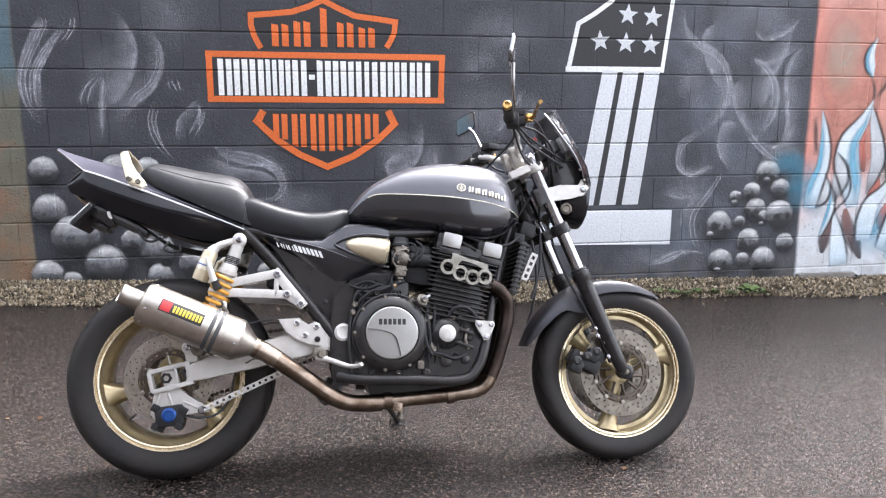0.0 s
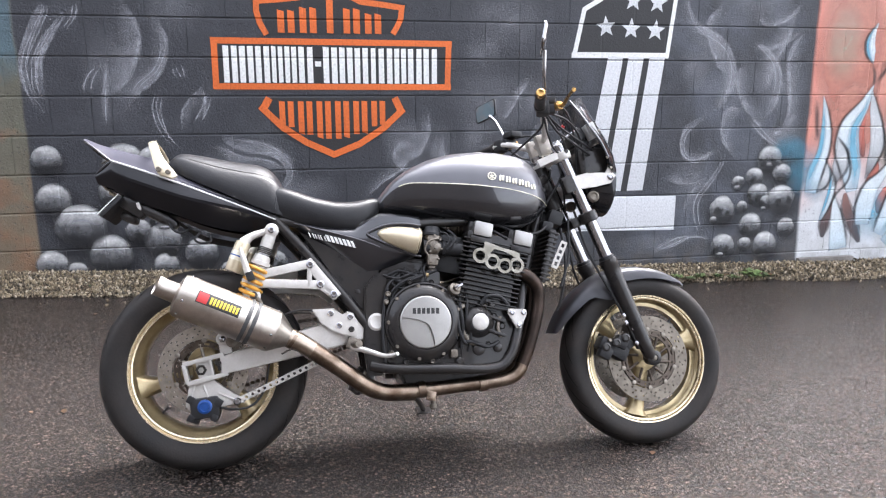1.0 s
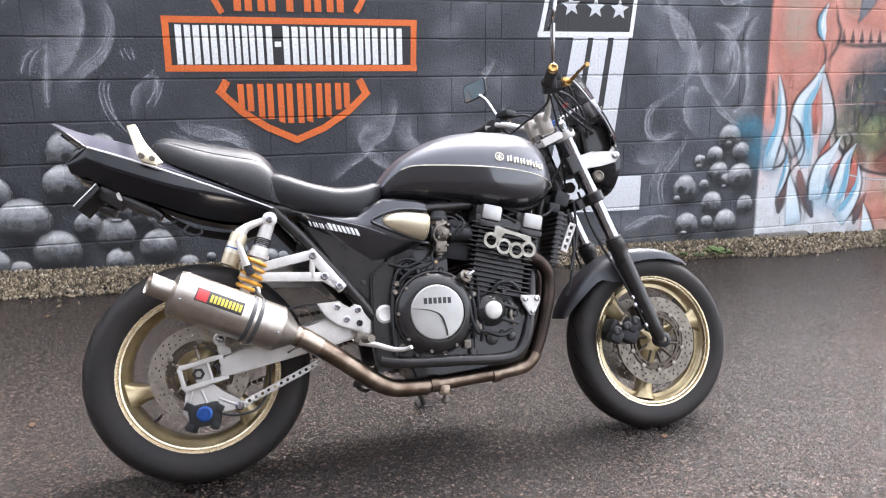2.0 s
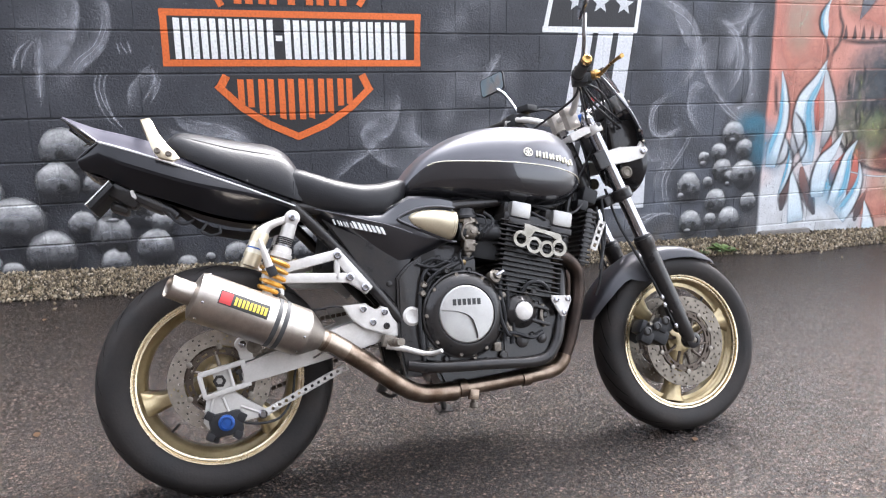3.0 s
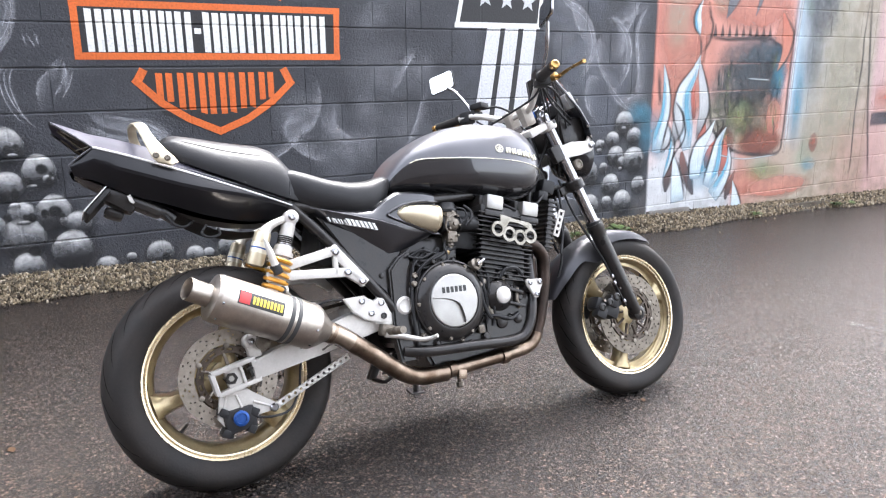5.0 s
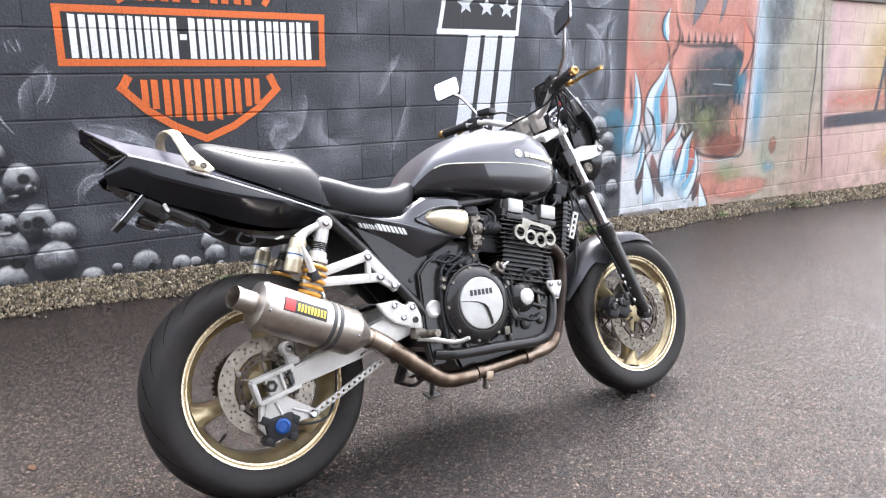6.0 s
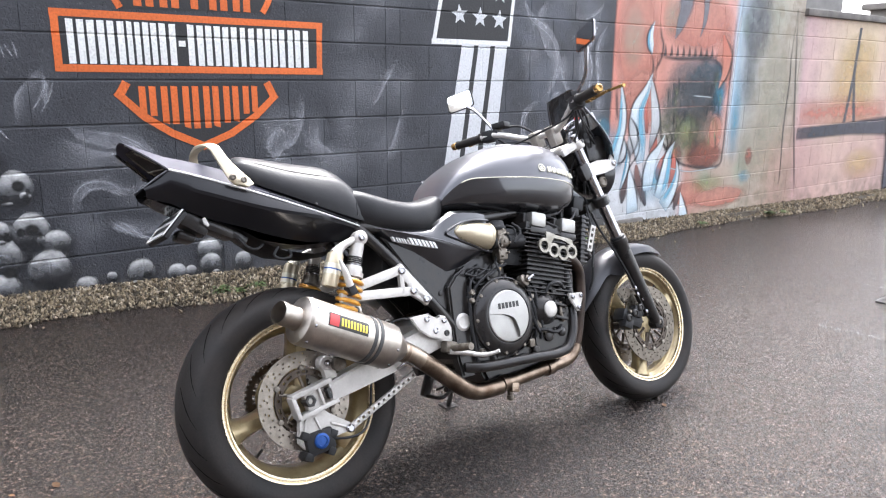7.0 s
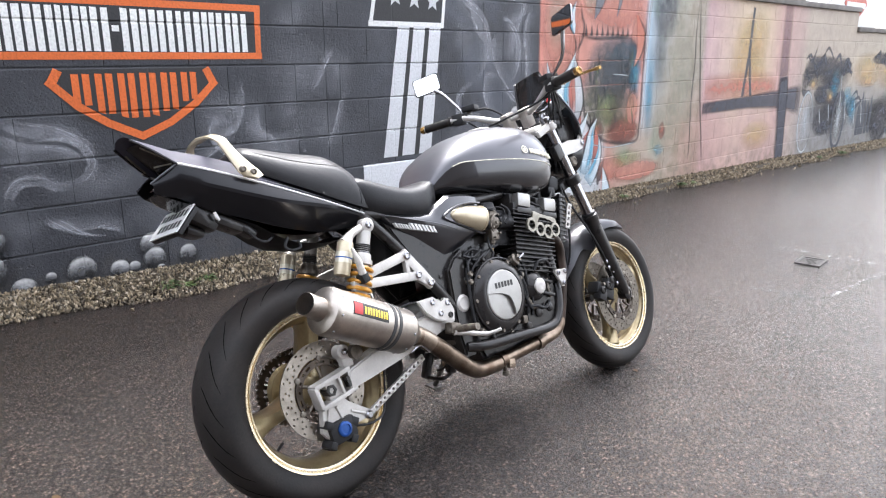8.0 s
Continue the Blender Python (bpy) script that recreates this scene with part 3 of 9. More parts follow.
def worn_paint():
    m = mat("worn_road_paint", (0.30, 0.30, 0.29), 0.6, 0, 0.2, 20, 0.3, 150)
    out = m.node_tree.nodes["Material Output"]
    co = node(m, "ShaderNodeTexCoord")
    n = node(m, "ShaderNodeTexNoise", Scale=38.0, Detail=6.0)
    link(m, co.outputs["Object"], n.inputs["Vector"])
    r = node(m, "ShaderNodeMapRange")
    r.inputs[1].default_value, r.inputs[2].default_value = 0.46, 0.80
    link(m, n.outputs[0], r.inputs[0])
    mx, tr = node(m, "ShaderNodeMixShader"), node(m, "ShaderNodeBsdfTransparent")
    link(m, r.outputs[0], mx.inputs[0])
    link(m, tr.outputs[0], mx.inputs[1])
    link(m, m.node_tree.nodes["Principled BSDF"].outputs[0], mx.inputs[2])
    link(m, mx.outputs[0], out.inputs[0])
    return m


M_LINE = worn_paint()
for (xa, ya), (xb, yb) in (((3.785, 2.75), (3.765, 1.60)), ((2.72, 2.035), (3.745, 1.955)), ((2.64, 2.40), (2.72, 2.075))):
    bm = nb()
    s = Vector((yb - ya, xa - xb, 0)).normalized() * 0.020
    vs = []
    for i in range(9):
        t = i / 8
        x, y = xa + (xb - xa) * t, ya + (yb - ya) * t
        vs.append((bm.verts.new((x + s.x, y + s.y, lie(x) + 0.004)), bm.verts.new((x - s.x, y - s.y, lie(x) + 0.004))))
    for a, b in zip(vs, vs[1:]):
        bm.faces.new((a[0], a[1], b[1], b[0]))
    tagged(link_mesh("road_line", bm, M_LINE), "worn white painted line on asphalt", "road marking", kind="structure")

# ---- mural: paint films that follow the joints of the wall ----
V_JOINTS = {}
for _, (k, x0, x1, z0, z1) in ALL_BLOCKS:
    V_JOINTS.setdefault(k, set()).update((round(x0, 3), round(x1, 3)))
HALF_V, DIP = 0.0085, 0.0072


def drape(bm, layer):
    """Cut a paint film at the joints and press it into them."""
    bmesh.ops.triangulate(bm, faces=list(bm.faces))
    zs = [v.co.z for v in bm.verts]
    xs = [v.co.x for v in bm.verts]
    k0, k1 = math.floor((min(zs) - BED) / PITCH), math.ceil((max(zs) - BED) / PITCH)

    def cut(axis, at, faces=None):
        no = (1, 0, 0) if axis == "x" else (0, 0, 1)
        co = (at, 0, 0) if axis == "x" else (0, 0, at)
        fs = list(bm.faces) if faces is None else faces
        geom = fs + list({e for f in fs for e in f.edges}) + list({v for f in fs for v in f.verts})
        bmesh.ops.bisect_plane(bm, geom=geom, plane_co=co, plane_no=no, dist=1e-6)

    for k in range(k0, k1 + 1):
        z = BED + k * PITCH
        for o in (-HALF_V, 0, HALF_V):
            if min(zs) < z + o < max(zs):
                cut("z", z + o)
    for k in range(k0, k1 + 1):
        zc0, zc1 = BED + k * PITCH, BED + (k + 1) * PITCH
        for x in sorted(V_JOINTS.get(k, ())):
            for o in (-HALF_V, 0, HALF_V):
                if min(xs) < x + o < max(xs):
                    fs = [f for f in bm.faces if zc0 < f.calc_center_median().z < zc1 and min(v.co.x for v in f.verts) < x + o < max(v.co.x for v in f.verts)]
                    if fs:
                        cut("x", x + o, fs)
    for v in bm.verts:
        k = round((v.co.z - BED) / PITCH)
        dz = abs(v.co.z - BED - k * PITCH)
        row = math.floor((v.co.z - BED) / PITCH)
        dx = min([abs(v.co.x - x) for x in V_JOINTS.get(row, ())] or [1])
        press = max(DIP * (1 - dz / HALF_V) if dz < HALF_V else 0, 0.2 * DIP * (1 - dx / HALF_V) if dx < HALF_V else 0)
        v.co.y = YW - 0.0012 - 0.0004 * layer + press
    return bm


film_count = [0]


def film(name, bm, material, parent, layer, label=""):
    film_count[0] += 1
    drape(bm, layer + 0.11 * (film_count[0] % 8))
    for f in bm.faces:
        if f.normal.y > 0:
            f.normal_flip()
    me = bpy.data.meshes.new(name)
    bm.to_mesh(me)
    bm.free()
    me.materials.append(material)
    ob = new(name, me)
    ob.parent = parent
    if label:
        ob["label"] = label
    return ob


def strip(pts, widths, steps=8):
    """A ribbon along a path of (x, z); u runs across it, v along it."""
    bm = nb()
    uv = bm.loops.layers.uv.new("UVMap")
    path = smooth_path([(x, 0, z) for x, z in pts], steps) if steps > 1 else [Vector((x, 0, z)) for x, z in pts]
    n = len(path)
    rows = []
    for i, p in enumerate(path):
        a, b = path[max(0, i - 1)], path[min(n - 1, i + 1)]
        d = (b - a).normalized()
        if 0 < i < n - 1 and steps == 1:
            d1, d2 = (p - a).normalized(), (b - p).normalized()
            d = (d1 + d2).normalized()
            mitre = 1 / max(0.4, d.dot(d1))
        else:
            mitre = 1
        s = Vector((d.z, 0, -d.x)) * mitre
        t = i / (n - 1)
        w = widths if isinstance(widths, (int, float)) else widths[min(len(widths) - 2, int(t * (len(widths) - 1)))] * (1 - (t * (len(widths) - 1) - min(len(widths) - 2, int(t * (len(widths) - 1))))) + widths[min(len(widths) - 2, int(t * (len(widths) - 1))) + 1] * (t * (len(widths) - 1) - min(len(widths) - 2, int(t * (len(widths) - 1))))
        rows.append([(bm.verts.new(p - s * w / 2), (0, t)), (bm.verts.new(p), (0.5, t)), (bm.verts.new(p + s * w / 2), (1, t))])
    for a, b in zip(rows, rows[1:]):
        for j in (0, 1):
            quad = (a[j], a[j + 1], b[j + 1], b[j])
            try:
                f = bm.faces.new([q[0] for q in quad])
            except ValueError:
                continue
            for loop, q in zip(f.loops, quad):
                loop[uv].uv = q[1]
    return bm


def sheet(outline):
    """A flat shape; u and v run over its bounds."""
    bm = nb()
    uv = bm.loops.layers.uv.new("UVMap")
    xs, zs = [p[0] for p in outline], [p[1] for p in outline]
    ring = [bm.verts.new((x, 0, z)) for x, z in outline]
    mid = bm.verts.new((sum(xs) / len(xs), 0, sum(zs) / len(zs)))
    for a, b in zip(ring, ring[1:] + ring[:1]):
        bm.faces.new((mid, a, b))
    for loop in [lp for f in bm.faces for lp in f.loops]:
        c = loop.vert.co
        loop[uv].uv = ((c.x - min(xs)) / (max(xs) - min(xs)), (c.z - min(zs)) / (max(zs) - min(zs)))
    return bm


def oval(x, z, rx, rz, n=22, tilt=0.0):
    c, s = math.cos(tilt), math.sin(tilt)
    return sheet([(x + rx * math.cos(a) * c - rz * math.sin(a) * s, z + rx * math.cos(a) * s + rz * math.sin(a) * c) for a in [2 * math.pi * i / n for i in range(n)]])


def spray(name, stops, across, along_fade=None, radial=False, patchy=0.5, opacity=1.0):
    """Spray paint: colour along the film, cover fading across it (or outwards, if radial)."""
    m = bpy.data.materials.new(name)
    m.use_nodes = True
    p = m.node_tree.nodes["Principled BSDF"]
    p.inputs["Roughness"].default_value = 0.6
    uvn = node(m, "ShaderNodeUVMap")
    geo = node(m, "ShaderNodeNewGeometry")
    sep = node(m, "ShaderNodeSeparateXYZ")
    link(m, uvn.outputs[0], sep.inputs[0])
    grain = node(m, "ShaderNodeTexNoise", Scale=14.0, Detail=7.0, Roughness=0.7)
    speck = node(m, "ShaderNodeTexNoise", Scale=80.0, Detail=4.0)
    link(m, geo.outputs["Position"], grain.inputs["Vector"])
    link(m, geo.outputs["Position"], speck.inputs["Vector"])
    colour = ramp(m, stops)
    vv = node(m, "ShaderNodeMath")
    vv.operation = "MULTIPLY_ADD"
    vv.inputs[1].default_value = 0.22
    link(m, grain.outputs[0], vv.inputs[0])
    link(m, sep.outputs[1], vv.inputs[2])
    shift = node(m, "ShaderNodeMath")
    shift.operation = "SUBTRACT"
    shift.inputs[1].default_value = 0.11
    link(m, vv.outputs[0], shift.inputs[0])
    link(m, shift.outputs[0], colour.inputs[0])
    wear = node(m, "ShaderNodeMixRGB")
    wear.blend_type = "MULTIPLY"
    wear.inputs[0].default_value = 0.36
    link(m, colour.outputs[0], wear.inputs[1])
    worn = ramp(m, [(0.30, (0.12, 0.12, 0.12)), (0.42, (0.62, 0.62, 0.62)), (0.55, (0.85, 0.85, 0.85)), (0.7, (1.1, 1.1, 1.1))])
    link(m, speck.outputs[0], worn.inputs[0])
    link(m, worn.outputs[0], wear.inputs[2])
    link(m, wear.outputs[0], p.inputs["Base Color"])
    b = node(m, "ShaderNodeBump", Strength=0.5, Distance=0.004)
    link(m, speck.outputs[0], b.inputs["Height"])
    link(m, b.outputs[0], p.inputs["Normal"])
    if across is None:
        return m
    edge = ramp(m, [(a, (c, c, c)) for a, c in across])
    if radial:
        cx = node(m, "ShaderNodeVectorMath")
        cx.operation = "SUBTRACT"
        cx.inputs[1].default_value = (0.5, 0.5, 0)
        link(m, uvn.outputs[0], cx.inputs[0])
        ln = node(m, "ShaderNodeVectorMath")
        ln.operation = "LENGTH"
        link(m, cx.outputs[0], ln.inputs[0])
        dbl = node(m, "ShaderNodeMath")
        dbl.operation = "MULTIPLY"
        dbl.inputs[1].default_value = 2.0
        link(m, ln.outputs["Value"], dbl.inputs[0])
        link(m, dbl.outputs[0], edge.inputs[0])
    else:
        link(m, sep.outputs[0], edge.inputs[0])
    cover = edge.outputs[0]

    def times(a, b):
        n = node(m, "ShaderNodeMath")
        n.operation = "MULTIPLY"
        for i, v in enumerate((a, b)):
            if isinstance(v, float):
                n.inputs[i].default_value = v
            else:
                link(m, v, n.inputs[i])
        return n.outputs[0]

    if along_fade:
        fade = ramp(m, [(a, (c, c, c)) for a, c in along_fade])
        link(m, sep.outputs[1], fade.inputs[0])
        cover = times(cover, fade.outputs[0])
    if patchy:
        rg = node(m, "ShaderNodeMapRange")
        rg.inputs[1].default_value, rg.inputs[2].default_value, rg.inputs[3].default_value, rg.inputs[4].default_value = 0.3, 0.7, 1 - patchy, 1.0
        link(m, grain.outputs[0], rg.inputs[0])
        cover = times(cover, rg.outputs[0])
    cover = times(cover, float(opacity))
    mx, tr = node(m, "ShaderNodeMixShader"), node(m, "ShaderNodeBsdfTransparent")
    link(m, cover, mx.inputs[0])
    link(m, tr.outputs[0], mx.inputs[1])
    link(m, p.outputs[0], mx.inputs[2])
    link(m, mx.outputs[0], m.node_tree.nodes["Material Output"].inputs[0])
    return m


def solid(name, c, vary=0.8):
    return spray(name, [(0, tuple(v * vary for v in c)), (1, c)], None)


P_ORANGE = solid("orange_wall_paint", (0.72, 0.15, 0.025), 0.85)
P_WHITE = solid("white_wall_paint", (0.82, 0.82, 0.80), 0.9)
P_SILVER = solid("pale_grey_wall_paint", (0.66, 0.67, 0.69), 0.85)
P_BLACK = solid("black_wall_paint", (0.022, 0.022, 0.024), 0.9)
SMOKE_TONE = [(0, (0.42, 0.43, 0.47)), (1, (0.55, 0.56, 0.60))]
P_SMOKE = spray("grey_smoke_spray", SMOKE_TONE, [(0, 0), (0.30, 0.16), (0.68, 0.42), (0.88, 0.80), (0.96, 0.35), (1, 0)], [(0, 0), (0.18, 0.8), (0.7, 0.9), (1, 0)], patchy=0.75, opacity=0.9)
P_WISP = spray("pale_smoke_line", SMOKE_TONE, [(0, 0), (0.3, 0.3), (0.5, 0.9), (0.7, 0.3), (1, 0)], [(0, 0), (0.2, 0.8), (0.75, 0.8), (1, 0)], patchy=0.6)
P_MIST = spray("thin_grey_spray", SMOKE_TONE, [(0, 0.7), (0.45, 0.4), (1, 0)], None, True, 0.85, 0.42)
P_DARKMIST = spray("thin_black_spray", [(0, (0.015, 0.015, 0.017)), (1, (0.02, 0.02, 0.022))], [(0, 0.9), (0.5, 0.6), (1, 0)], None, True, 0.3, 0.85)
P_BALL = spray("pale_ball_spray", [(0, (0.016, 0.016, 0.018)), (0.32, (0.034, 0.034, 0.037)), (0.54, (0.16, 0.163, 0.17)), (0.72, (0.50, 0.50, 0.50)), (0.86, (0.84, 0.84, 0.83)), (1, (0.48, 0.48, 0.48))], [(0, 1), (0.80, 0.92), (0.95, 0.4), (1, 0)], [(0, 0.25), (0.2, 0.6), (0.4, 1), (1, 1)], True, 0.55)
P_HOLLOW = spray("black_hollow_spray", [(0, (0.012, 0.012, 0.013)), (1, (0.02, 0.02, 0.02))], [(0, 1), (0.6, 0.85), (1, 0)], None, True, 0.1, 0.92)
P_CYAN = spray("cyan_spray", [(0, (0.06, 0.30, 0.46)), (1, (0.10, 0.38, 0.52))], [(0, 0.9), (0.5, 0.5), (1, 0)], None, True, 0.6, 0.8)
P_FLAME_W = spray("white_blue_flame", [(0, (0.66, 0.72, 0.74)), (0.5, (0.70, 0.77, 0.80)), (1, (0.52, 0.64, 0.72))], [(0, 0.5), (0.12, 1), (0.88, 1), (1, 0.5)], [(0, 1), (0.85, 1), (1, 0.5)], patchy=0.2)
P_FLAME_B = spray("blue_flame", [(0, (0.30, 0.52, 0.62)), (0.5, (0.10, 0.40, 0.58)), (1, (0.20, 0.46, 0.60))], [(0, 0), (0.3, 0.6), (0.6, 0.95), (1, 0)], [(0, 0.2), (0.3, 0.9), (0.8, 0.9), (1, 0)], patchy=0.3)
P_FLAME_G = spray("grey_white_flame", [(0, (0.50, 0.53, 0.55)), (0.5, (0.60, 0.62, 0.63)), (1, (0.16, 0.17, 0.19))], [(0, 0.4), (0.15, 1), (0.85, 1), (1, 0.4)], [(0, 1), (0.8, 1), (1, 0.4)], patchy=0.2)
P_FLAME_R = spray("red_flame", [(0, (0.52, 0.13, 0.09)), (0.5, (0.50, 0.14, 0.10)), (1, (0.16, 0.06, 0.05))], [(0, 0.5), (0.2, 1), (0.8, 1), (1, 0.5)], None, patchy=0.2)
P_FLAME_D = spray("dark_brown_flame", [(0, (0.26, 0.12, 0.10)), (0.5, (0.12, 0.065, 0.06)), (1, (0.05, 0.045, 0.05))], [(0, 0.3), (0.25, 0.95), (0.75, 0.95), (1, 0.3)], None, patchy=0.2)
P_EDGE = spray("dark_outline_spray", [(0, (0.03, 0.03, 0.035)), (1, (0.05, 0.045, 0.05))], [(0, 0), (0.5, 0.9), (1, 0)], [(0, 0.2), (0.3, 1), (0.8, 1), (1, 0)], patchy=0.3)
P_PALELINE = spray("pale_line_spray", [(0, (0.58, 0.62, 0.64)), (1, (0.62, 0.64, 0.64))], [(0, 0), (0.5, 0.9), (1, 0)], [(0, 0.2), (0.2, 1), (0.8, 1), (1, 0)], patchy=0.3)
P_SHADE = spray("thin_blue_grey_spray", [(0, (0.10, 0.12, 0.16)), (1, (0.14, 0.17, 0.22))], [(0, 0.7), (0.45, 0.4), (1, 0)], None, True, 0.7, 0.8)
P_JAWTOP = spray("blue_black_spray", [(0, (0.10, 0.12, 0.10)), (0.5, (0.06, 0.08, 0.11)), (1, (0.08, 0.14, 0.20))], [(0, 0.9), (0.6, 0.7), (1, 0)], None, True, 0.7, 0.62)
P_GREEN = spray("yellow_green_spray", [(0, (0.40, 0.34, 0.14)), (1, (0.24, 0.34, 0.18))], [(0, 0.9), (0.5, 0.6), (1, 0)], None, True, 0.5, 0.8)
P_OLIVE = spray("olive_tan_spray", [(0, (0.25, 0.20, 0.13)), (1, (0.36, 0.25, 0.17))], [(0, 1), (0.7, 0.85), (1, 0)], None, True, 0.7, 0.6)
P_SLATE = spray("slate_spray", [(0, (0.10, 0.10, 0.105)), (1, (0.13, 0.16, 0.185))], [(0, 0.95), (0.6, 0.7), (1, 0)], None, True, 0.75, 0.66)
P_PINK = spray("salmon_spray", [(0, (0.56, 0.20, 0.14)), (1, (0.62, 0.30, 0.23))], [(0, 1), (0.7, 0.8), (1, 0)], None, True, 0.4, 0.9)
P_BROWN = spray("rust_brown_spray", [(0, (0.22, 0.07, 0.05)), (1, (0.34, 0.12, 0.08))], [(0, 1), (0.7, 0.8), (1, 0)], None, True, 0.4, 0.85)
P_CREAMY = spray("cream_spray", [(0, (0.46, 0.42, 0.30)), (1, (0.50, 0.48, 0.40))], [(0, 0.9), (0.6, 0.6), (1, 0)], None, True, 0.6, 0.7)
P_SPIKE = spray("grey_spike_spray", [(0, (0.14, 0.15, 0.17)), (1, (0.20, 0.21, 0.24))], [(0, 0.4), (0.2, 0.9), (0.8, 0.9), (1, 0.4)], None, patchy=0.3)
P_PINKFANG = spray("salmon_fang_spray", [(0, (0.60, 0.26, 0.18)), (1, (0.55, 0.17, 0.11))], [(0, 0.5), (0.2, 0.95), (0.8, 0.95), (1, 0.4)], None, patchy=0.2)
P_NAVY = solid("navy_wall_paint", (0.035, 0.04, 0.055))
P_YELLOWISH = spray("sunset_yellow_spray", [(0, (0.62, 0.36, 0.20)), (1, (0.64, 0.52, 0.24))], [(0, 0.9), (0.5, 0.6), (1, 0)], None, True, 0.4, 0.8)

# --- shield badge with plain bars for its lettering ---
badge = tagged(new("mural_badge"), "orange and white painted shield badge on black blockwork", "mural")
film("shield_field", sheet([(-0.25, 1.50), (-0.30, 1.60), (-0.315, 1.73), (-0.05, 1.74), (0.145, 1.83), (0.38, 1.73), (0.62, 1.70), (0.58, 1.52)]), P_BLACK, badge, 0, "black field of the badge")
film("shield_field", sheet([(-0.31, 1.075), (-0.25, 1.14), (0.55, 1.14), (0.612, 1.058), (0.45, 0.90), (0.147, 0.755), (-0.15, 0.89)]), P_BLACK, badge, 0, "black field of the badge")
film("panel_field", sheet([(-0.557, 1.188), (0.893, 1.184), (0.898, 1.480), (-0.556, 1.486)]), P_BLACK, badge, 1, "black field of the name panel")
for a, b in (((-0.560, 1.470), (0.902, 1.464)), ((-0.560, 1.204), (0.896, 1.198)), ((-0.541, 1.20), (-0.540, 1.47)), ((0.874, 1.20), (0.882, 1.466))):
    film("panel_edge", strip([a, b], 0.036, 1), P_ORANGE, badge, 2, "orange panel border")
film("shield_edge", strip([(-0.232, 1.506), (-0.268, 1.575), (-0.285, 1.640), (-0.284, 1.698), (-0.17, 1.708), (-0.04, 1.722), (0.06, 1.755), (0.145, 1.795), (0.235, 1.75), (0.34, 1.705), (0.48, 1.690), (0.588, 1.675), (0.580, 1.61), (0.556, 1.560), (0.530, 1.520)], 0.034, 1), P_ORANGE, badge, 2, "orange shield border")
film("shield_edge", strip([(-0.290, 1.085), (-0.16, 0.955), (-0.02, 0.862), (0.147, 0.785), (0.31, 0.850), (0.46, 0.945), (0.590, 1.065)], 0.040, 1), P_ORANGE, badge, 2, "orange shield border")
film("shield_edge", strip([(-0.234, 1.134), (-0.270, 1.075)], 0.044, 1), P_ORANGE, badge, 3, "orange shield border")
film("shield_edge", strip([(0.534, 1.134), (0.572, 1.055)], 0.044, 1), P_ORANGE, badge, 3, "orange shield border")
# name panel: pairs of plain white bars
names = (1.0, 1.0, 1.0, 0.8, 0.85, 1.05, 0.45, 1.05, 1.0, 1.0, 0.5, 1.05, 0.9, 1.05, 1.05)
x = -0.492
unit = 1.298 / (sum(names) + 0.16 * (len(names) - 1))
for i, w in enumerate(names):
    wide = w * unit
    z0, z1 = 1.226 - 0.007 * i / 15, 1.440 - 0.010 * i / 15
    if i == 6:
        film("letter_bar", sheet([(x, 1.322), (x + wide, 1.322), (x + wide, 1.352), (x, 1.352)]), P_WHITE, badge, 3, "white bar")
    elif w < 0.6:
        film("letter_bar", sheet([(x + 0.006, z0), (x + wide - 0.006, z0), (x + wide - 0.006, z1), (x + 0.006, z1)]), P_WHITE, badge, 3, "white bar")
    else:
        b = wide * 0.40
        film("letter_bar", sheet([(x, z0 + rnd.uniform(-0.004, 0.004)), (x + b, z0), (x + b + rnd.uniform(-0.003, 0.003), z1), (x, z1 + rnd.uniform(-0.004, 0.004))]), P_WHITE, badge, 3, "white bar")
        film("letter_bar", sheet([(x + wide - b, z0), (x + wide, z0 + rnd.uniform(-0.004, 0.004)), (x + wide, z1), (x + wide - b + rnd.uniform(-0.003, 0.003), z1)]), P_WHITE, badge, 3, "white bar")
    x += wide + 0.16 * unit
# upper and lower words: plain orange bars that follow the shield
for i in range(5):
    xc = -0.115 + i * 0.131
    zt = (1.652, 1.670, 1.750, 1.668, 1.640)[i]
    for dx in ((-0.030, 0.030) if i != 2 else (0.0,)):
        film("word_bar", sheet([(xc + dx - 0.020, 1.520), (xc + dx + 0.020, 1.518), (xc + dx + 0.020, zt - 0.01), (xc + dx - 0.020, zt)]), P_ORANGE, badge, 4, "orange bar")
for i in range(6):
    xc = -0.135 + i * 0.113
    zb = 0.985 - 0.105 * math.sin(math.pi * (i + 0.5) / 6)
    for dx in (-0.026, 0.026):
        film("word_bar", sheet([(xc + dx - 0.0175, zb + (0.012 if dx * (i - 2.5) > 0 else 0)), (xc + dx + 0.0175, zb), (xc + dx + 0.0175, 1.112), (xc + dx - 0.0175, 1.115)]), P_ORANGE, badge, 4, "orange bar")

# --- big numeral ---
one = tagged(new("mural_numeral"), "white painted numeral one with stars and stripes", "mural")
film("numeral_field", sheet([(1.72, 1.40), (1.775, 1.70), (1.88, 1.76), (2.0, 1.845), (2.06, 1.95), (2.43, 1.95), (2.37, 1.40)]), P_BLACK, one, 0, "black field of the numeral")
film("numeral_field", sheet([(1.80, 0.50), (2.25, 0.50), (2.37, 1.40), (1.95, 1.40)]), P_BLACK, one, 0, "black field of the numeral")
film("outline", strip([(1.716, 1.39), (1.778, 1.69), (1.88, 1.75), (2.0, 1.835), (2.07, 1.95)], 0.030, 1), P_WHITE, one, 1, "white outline")
film("outline", strip([(2.435, 1.95), (2.418, 1.80), (2.372, 1.392)], 0.028, 1), P_WHITE, one, 1, "white outline")
